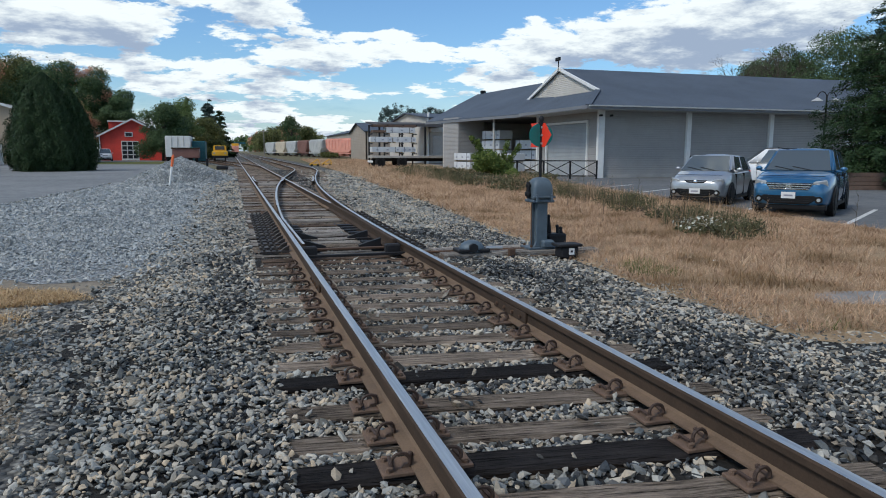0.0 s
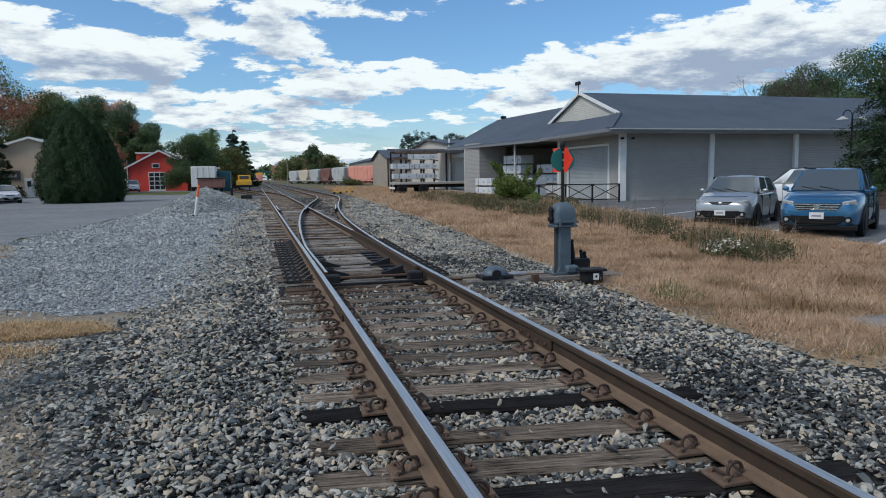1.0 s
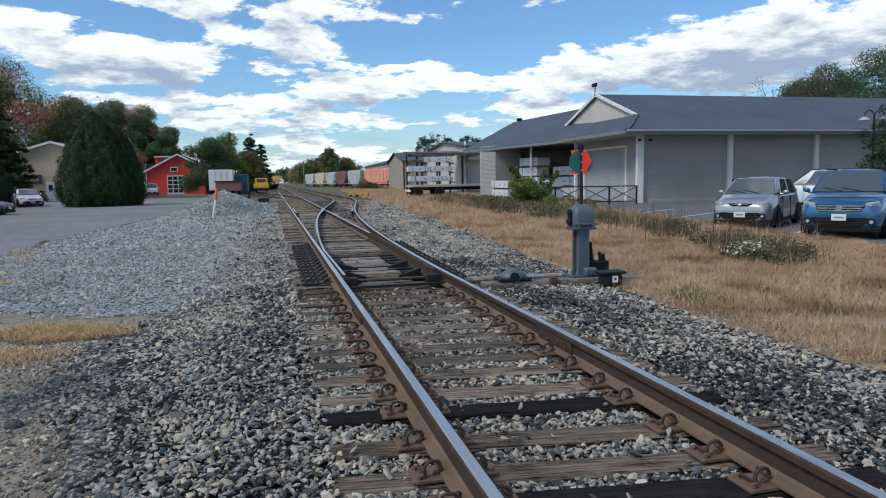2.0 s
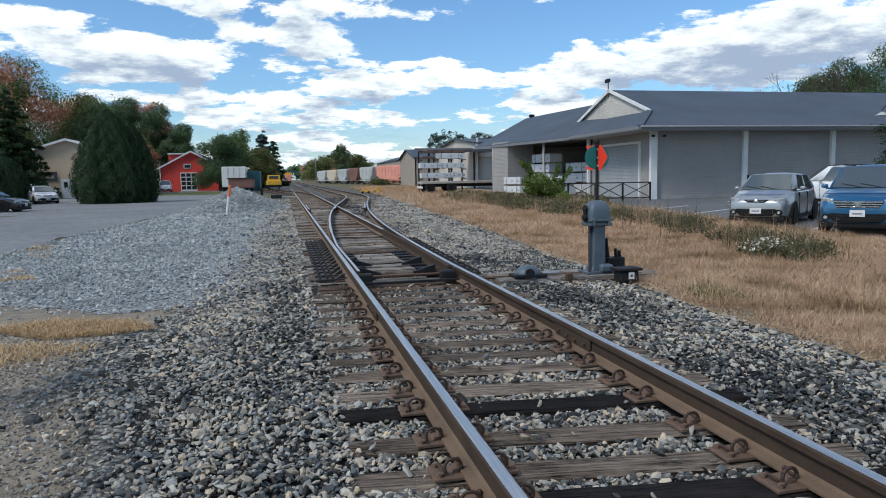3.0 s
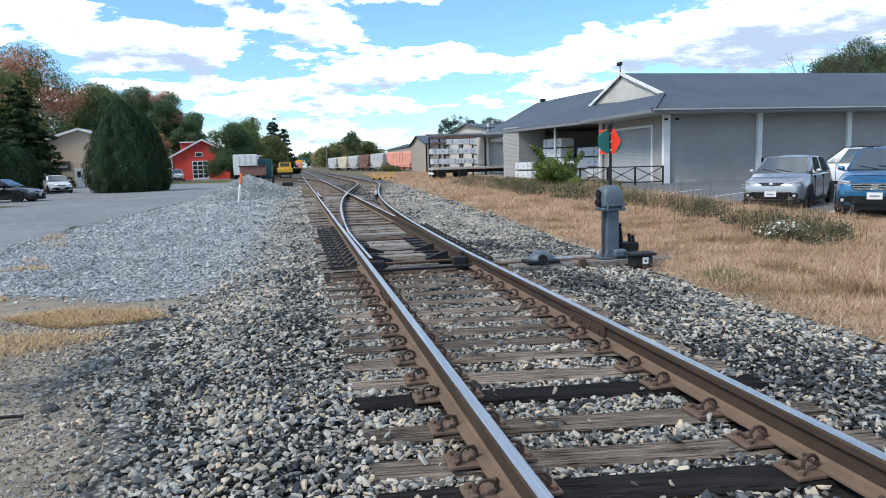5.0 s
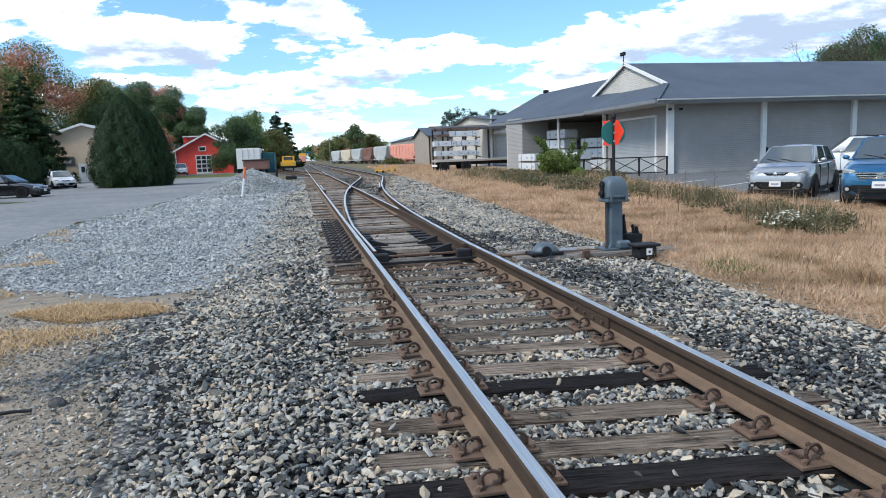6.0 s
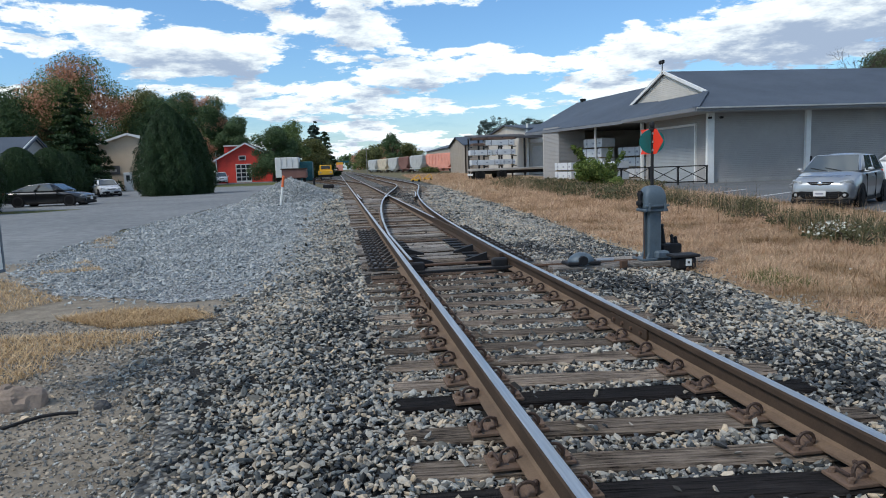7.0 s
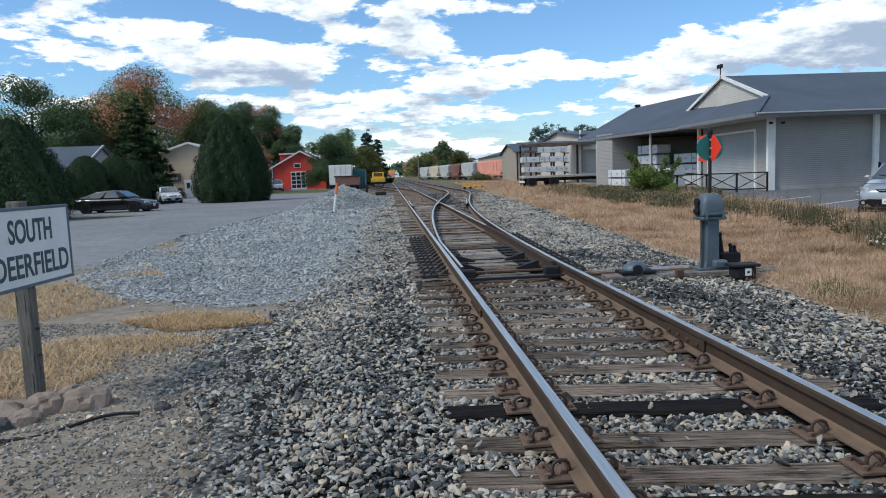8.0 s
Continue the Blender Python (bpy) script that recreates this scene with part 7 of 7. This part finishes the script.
        for s in (1, -1):
            part("roof_rail", beam((roof_f + 0.15, s * hw * 0.7, H + 0.01), (roof_r - 0.1, s * hw * 0.7, H - 0.01), 0.035, 0.035), M_BLACKTRIM, c)
    else:
        gm = prism([(-W * 0.2, 0.045), (W * 0.2, 0.045), (W * 0.13, -0.045), (-W * 0.13, -0.045)], 0.08, None, pose(0.05, 0, hood - 0.28, 0, 0, 90), 0.012)
        g = part("grille", gm, M_BLACKTRIM, c)
        part("grille_bar", box((0.02, W * 0.3, 0.018), (0.004, 0, hood - 0.27), 0.005), M_CHROME, g)
        part("badge", ball((0.0, 0, hood - 0.28), 0.06, None, 2, (0.3, 1.1, 0.8)), M_CHROME, g, "plain chrome badge")
    for x in (cowl + 0.45, L * 0.58):
        part("door_gap", box((0.012, W * 1.004, belt - gb - 0.12), (x, 0, (belt + gb) / 2 - 0.02), 0.0), M_BLACKTRIM, c)
    part("hood_gap", box((0.012, W * 0.8, 0.01), (0.3, 0, hood - 0.085)), M_BLACKTRIM, c)
    pl = part("number_plate", box((0.012, 0.31, 0.155), (-0.022, 0, gb + (0.30 if style == "suv" else 0.24)), 0.002), M_PLATE, c, "white plate with plain bars")
    part("plate_bar", box((0.004, 0.20, 0.04), (-0.03, 0, gb + (0.295 if style == "suv" else 0.235))), M_PLATEBAR, pl)
    for s in (0.1, -0.35):
        part("wiper", rod((cowl + 0.04, s * hw, belt + 0.02), (cowl + 0.16, s * hw + 0.45, belt + 0.11), 0.009, seg=5), M_BLACKTRIM, c)
    return c


LOT = -0.05
car("blue_suv", "metallic blue compact SUV parked nose to the meadow", 4.5, 1.82, 1.65, P_BLUE, pose(12.9, 13.1, LOT, 0, 0, 37.5), 1.06, 1.08, 0.345, 0.9, 0.95, 1.05, 1.85, 3.75, 4.35, "suv")
car("silver_hatchback", "small silver hatchback parked nose to the meadow", 3.9, 1.7, 1.48, P_SILVER, pose(13.08, 16.88, LOT, 0, 0, 37), 0.96, 0.98, 0.30, 0.8, 0.6, 0.85, 1.6, 3.3, 3.78, "hatch")
car("white_suv", "white SUV parked in the far row", 4.7, 1.85, 1.72, P_WHITE, pose(21.5, 26.4, LOT, 0, 0, -35), 1.06, 1.08, 0.35, 0.9, 0.95, 1.05, 1.85, 3.9, 4.5, "suv")
car("black_sedan", "black sedan parked beside the hedge", 4.9, 1.82, 1.38, P_BLACK, pose(-14.85, 44.6, -0.08, 0, 0, 174), 0.84, 0.92, 0.33, 0.9, 1.0, 1.15, 1.95, 3.3, 4.55, "sedan")
car("white_hatchback", "white car parked before the tan garage", 4.3, 1.76, 1.46, P_WHITE, pose(-18.5, 60.6, -0.08, 0, 0, 120), 0.92, 0.96, 0.32, 0.85, 0.8, 0.95, 1.7, 3.5, 4.1, "hatch")

# ---- rail wagons, trailer and yard clutter ----
M_HGREY = mat_plain("weathered grey wagon paint", (0.45, 0.46, 0.45), 0.7, 0, 0.25, 0.8, 8.0)
M_HBEIGE = mat_plain("weathered beige wagon paint", (0.55, 0.48, 0.37), 0.7, 0, 0.25, 0.8, 8.0)
M_HPINK = mat_plain("faded red wagon paint", (0.68, 0.30, 0.225), 0.7, 0, 0.2, 0.8, 8.0)
M_HBROWN = mat_plain("brown wagon paint", (0.20, 0.10, 0.08), 0.75, 0, 0.25, 0.8, 8.0)
WAGONS = [((27.1, 150), (22.6, 165.5), M_HPINK, "faded pinkish red covered hopper wagon"), ((22.3, 167), (20.7, 182.5), M_HGREY, "pale grey covered hopper wagon"), ((20.6, 184), (19.2, 199), M_HBROWN, "brown covered hopper wagon"),
          ((19.0, 200.5), (17.4, 215.5), M_HGREY, "grey covered hopper wagon"), ((17.2, 217), (15.1, 232), M_HBEIGE, "beige covered hopper wagon"), ((14.9, 233.5), (12.7, 248.5), M_HGREY, "grey covered hopper wagon")]


def hopper(a, b_, mat, label):
    a, b_ = Vector((*a, 0)), Vector((*b_, 0))
    d_ = b_ - a
    L = d_.length
    w = thing("hopper_wagon", label, "rail wagon", pose(a.x, a.y, GROUND_Z - 0.125, 0, 0, math.degrees(math.atan2(d_.y, d_.x))), "hopper wagons")
    part("body", prism([(0.9, 2.4), (0.4, 4.3), (L - 0.4, 4.3), (L - 0.9, 2.4), (L - 3.2, 1.35), (3.2, 1.35)], 3.0, None, None, 0.08), mat, w)
    part("roof", prism([(0.3, 4.3), (0.5, 4.55), (L - 0.5, 4.55), (L - 0.3, 4.3)], 2.4, None, None, 0.05), mat, w)
    part("sill", box((L - 0.4, 2.9, 0.25), (L / 2, 0, 1.2), 0.02), mat, w)
    n_ = 9
    for k in range(n_):
        x = 1.2 + (L - 2.4) * k / (n_ - 1)
        for s in (-1, 1):
            part("rib", box((0.1, 0.12, 2.3 if 2 < x < L - 2 else 1.7), (x, s * 1.53, 3.1 if 2 < x < L - 2 else 3.35), 0.01), mat, w)
    for x in (0.35, L - 0.35):
        for s in (-1, 1):
            part("end_post", rod((x, s * 1.3, 1.2), (x, s * 1.3, 4.3), 0.05, seg=6), mat, w)
        for z in (1.6, 2.1, 2.6, 3.1, 3.6):
            part("rung", rod((x, -1.3, z), (x, 1.3, z), 0.025, seg=5), mat, w)
    for x in (2.2, L - 2.2):
        bog = part("bogie", box((2.4, 2.3, 0.4), (x, 0, 0.72), 0.05), M_GREASE, w)
        for dx in (-0.85, 0.85):
            for s in (-1, 1):
                part("wheel", rod((x + dx, s * 0.68, 0.55), (x + dx, s * 0.82, 0.55), 0.42, seg=14), M_RUST_DARK, bog)
    for k in range(3):
        x = L * (0.3 + 0.2 * k)
        part("chute", box((1.6, 2.0, 0.8), (x, 0, 0.95), 0.02, taper=(1.2, 1.2)), mat, w)


for wg in WAGONS:
    hopper(*wg)


def build_trailer():
    t = thing("flatbed_trailer", "long flatbed trailer with a pale deck", "trailer", pose(12.9, 66.0, -0.05))
    part("deck", box((10.5, 2.5, 0.22), (5.25, 0, 1.0), 0.02), M_METALROOF, t)
    part("beam", box((9.0, 0.3, 0.35), (5.5, 0.5, 0.75), 0.02), M_BLACKIRON, t)
    part("beam", box((9.0, 0.3, 0.35), (5.5, -0.5, 0.75), 0.02), M_BLACKIRON, t)
    for x in (0.75, 2.9):
        for s in (-1, 1):
            wheel(t, x, s * 1.1, 0.5, 0.3)
    part("landing_leg", box((0.15, 0.15, 0.85), (7.2, -0.9, 0.42)), M_BLACKIRON, t)
    part("bumper", box((0.1, 2.3, 0.2), (0.0, 0, 0.55), 0.02), M_TRIM, t, "pale rear bumper")


build_trailer()


def build_rack():
    r_ = thing("lumber_rack", "tall steel rack stacked with white and dark lumber", "rack", pose(13.3, 69.2, -0.05))
    for x in (0.3, 1.9, 3.5, 4.9):
        part("upright", box((0.14, 0.2, 4.2), (x, 0.9, 2.1), 0.01), M_BLACKIRON, r_)
    for z in (1.35, 2.35, 3.3, 4.2):
        for x in (0.3, 1.9, 3.5, 4.9):
            part("arm", box((0.1, 1.7, 0.1), (x, 0.1, z - 0.05), 0.01), M_BLACKIRON, r_)


build_rack()
for z, x, ln in ((1.35, 15.1, 3.0), (1.35, 17.4, 1.5), (2.35, 14.6, 2.2), (2.35, 17.0, 2.4), (3.3, 16.6, 3.0)):
    pack((x, 69.2, z + 0.05), (ln, 1.2, 0.52), 0)
for z, x, ln in ((3.35, 14.4, 1.3), (3.9, 16.0, 4.6)):
    dp = thing("lumber_pack", "loose bundle of dark lumber on the rack", "lumber pack", pose(x, 69.2, z + 0.02))
    for k in range(5):
        part("board", box((ln, 0.2, 0.22), (0, -0.5 + 0.24 * k, 0.12), 0.01), M_BRICKWALL, dp)

bx = thing("box_trailer", "white box trailer parked in the yard", "trailer", pose(-6.7, 97.5, -0.08))
part("box", box((3.1, 6.0, 2.75), (0, 3, 2.1), 0.05), M_TRIM, bx)
for x in (-0.75, 0.0, 0.75):
    part("rib", box((0.06, 0.05, 2.7), (x, -0.03, 2.1)), M_TRIM_DULL, bx)
for x in (-1.2, 1.2):
    wheel(bx, x, 1.0, 0.45, 0.25)
    wheel(bx, x, 4.6, 0.45, 0.25)
part("underframe", box((2.4, 5.6, 0.35), (0, 3, 0.62)), M_BLACKIRON, bx)
M_TEALBOX = mat_plain("dark teal container paint", (0.02, 0.10, 0.12), 0.6, 0, 0.2)
cn = thing("container", "dark teal steel container", "container", pose(-4.2, 100, -0.08))
part("body", box((1.7, 6, 2.7), (0, 3, 1.5), 0.04), M_TEALBOX, cn)
for k in range(6):
    part("rib", box((0.05, 0.06, 2.5), (-0.7 + 0.28 * k, -0.03, 1.5)), M_TEALBOX, cn)
dm = thing("dump_body", "rusty brown open steel dump body", "container", pose(-5.05, 85.5, -0.08))
part("floor", box((2.7, 4.0, 0.12), (0, 2, 0.75)), M_HBROWN, dm)
for s in (-1, 1):
    part("side", box((0.1, 4.0, 1.1), (s * 1.38, 2, 1.3), 0.02), M_HBROWN, dm)
part("tailgate", box((2.9, 0.1, 1.05), (0, 0, 1.28), 0.02), M_HBROWN, dm)
part("rim", box((3.2, 0.25, 0.14), (0, -0.03, 1.84), 0.03), M_RUST, dm, "rust-red top rim")
for s in (-1, 1):
    part("leg", box((0.2, 0.2, 0.75), (s * 1.1, 0.4, 0.37)), M_BLACKIRON, dm)
    part("leg", box((0.2, 0.2, 0.75), (s * 1.1, 3.6, 0.37)), M_BLACKIRON, dm)
M_YELLOW = mat_plain("yellow machine paint", (0.66, 0.36, 0.02), 0.5, 0, 0.15)
ym = thing("track_machine", "yellow rail maintenance machine on the spur", "machine", pose(-1.4, 95, 0.1) @ Matrix.Scale(0.85, 4))
part("cab", box((1.9, 3.0, 1.1), (0, 1.5, 1.85), 0.08), M_YELLOW, ym)
part("hood", box((2.3, 2.4, 0.7), (0, -0.2, 1.2), 0.06), M_YELLOW, ym)
part("window", box((1.4, 0.05, 0.55), (0, -0.02, 2.05), 0.02), M_WINDOW, ym)
part("frame", box((2.4, 4.6, 0.35), (0, 0.8, 0.7), 0.03), M_BLACKIRON, ym)
for s in (-1, 1):
    for y in (-0.4, 2.2):
        part("wheel", rod((s * 0.7, y, 0.4), (s * 0.84, y, 0.4), 0.4, seg=14), M_BLACKIRON, ym)
    part("lamp", box((0.25, 0.06, 0.2), (s * 0.8, -1.42, 1.25), 0.02), M_LENS, ym)
en = thing("far_engine", "distant locomotive far along the main track", "locomotive", pose(1.63, 300, 0.2))
part("nose", box((2.8, 4, 2.6), (0, 2, 2.0), 0.15), M_HPINK, en)
part("underframe", box((2.2, 5.5, 0.75), (0, 3, 0.37), 0.05), M_BLACKIRON, en)
part("cab", box((2.9, 3, 1.4), (0, 4.5, 3.6), 0.1), M_YELLOW, en)
part("lamp", box((0.5, 0.1, 0.3), (0, -0.02, 3.0)), M_LENS, en)
gt = thing("switch_target", "small teal disc target on a low stand", "switch target", pose(-4.6, 90, -0.06))
part("mast", rod((0, 0, 0), (0, 0, 1.7), 0.03, seg=8), M_BLACKIRON, gt)
part("disc", rod((0, -0.02, 1.55), (0, 0.0, 1.55), 0.42, seg=24), M_TEAL, gt)
sm = thing("switch_machine", "low black switch machine beside the main track", "switch machine", pose(-0.7, 58, -0.05))
part("body", box((0.9, 0.5, 0.3), (0, 0, 0.18), 0.06), M_GREASE, sm)
part("rod", rod((0.4, 0, 0.15), (1.6, 0, 0.15), 0.03), M_STEELROD, sm)
bp = thing("buffer_post", "short black post beside the spur", "post", pose(-2.3, 72, -0.05))
part("post", rod((0, 0, 0), (0, 0, 0.75), 0.12, seg=10), M_GREASE, bp)
for x, y, lab in ((8.0, 70, "yellow derrick of rail tools"), (9.6, 73, "yellow rail jack")):
    yj = thing("rail_jack", "orange rail-handling machine at the siding", "machine", pose(x, y, -0.05) @ Matrix.Scale(0.62, 4))
    part("base", box((1.6, 0.7, 0.25), (0, 0, 0.3), 0.04), M_YELLOW, yj)
    part("boom", beam((-0.6, 0, 0.4), (0.5, 0, 1.15), 0.14, 0.16), M_YELLOW, yj)
    part("boom", beam((0.5, 0, 1.15), (0.85, 0, 0.5), 0.12, 0.14), M_YELLOW, yj)
    for s in (-0.5, 0.5):
        part("wheel", rod((s, -0.4, 0.2), (s, 0.4, 0.2), 0.2, seg=12), M_BLACKIRON, yj)
# vehicles before the red shed
pk = car("white_pickup", "white utility truck before the red shed", 4.8, 1.9, 1.8, P_WHITE, pose(-17.6, 111, -0.08, 0, 0, 100), 1.1, 1.12, 0.38, 0.9, 1.0, 1.0, 1.7, 3.0, 3.4, "hatch")
ug = thing("utility_pole", "distant grey utility pole with a crossarm", "utility pole", pose(9.5, 215, -0.1))
part("pole", rod((0, 0, 0), (0, 0, 8), 0.14, seg=8, r2=0.1), M_POST, ug)
part("crossarm", box((2.6, 0.12, 0.14), (0, 0, 7.3)), M_POST, ug)
br = thing("bridge", "distant blue-grey road bridge over the tracks", "bridge", pose(0, 520, -0.1))
part("deck", box((60, 6, 1.3), (0, 0, 7.0), 0.05), M_TEALBOX, br)
for x in (-9, 12):
    part("pier", box((1.4, 5, 6.4), (x, 0, 3.2)), M_CONCRETE, br)
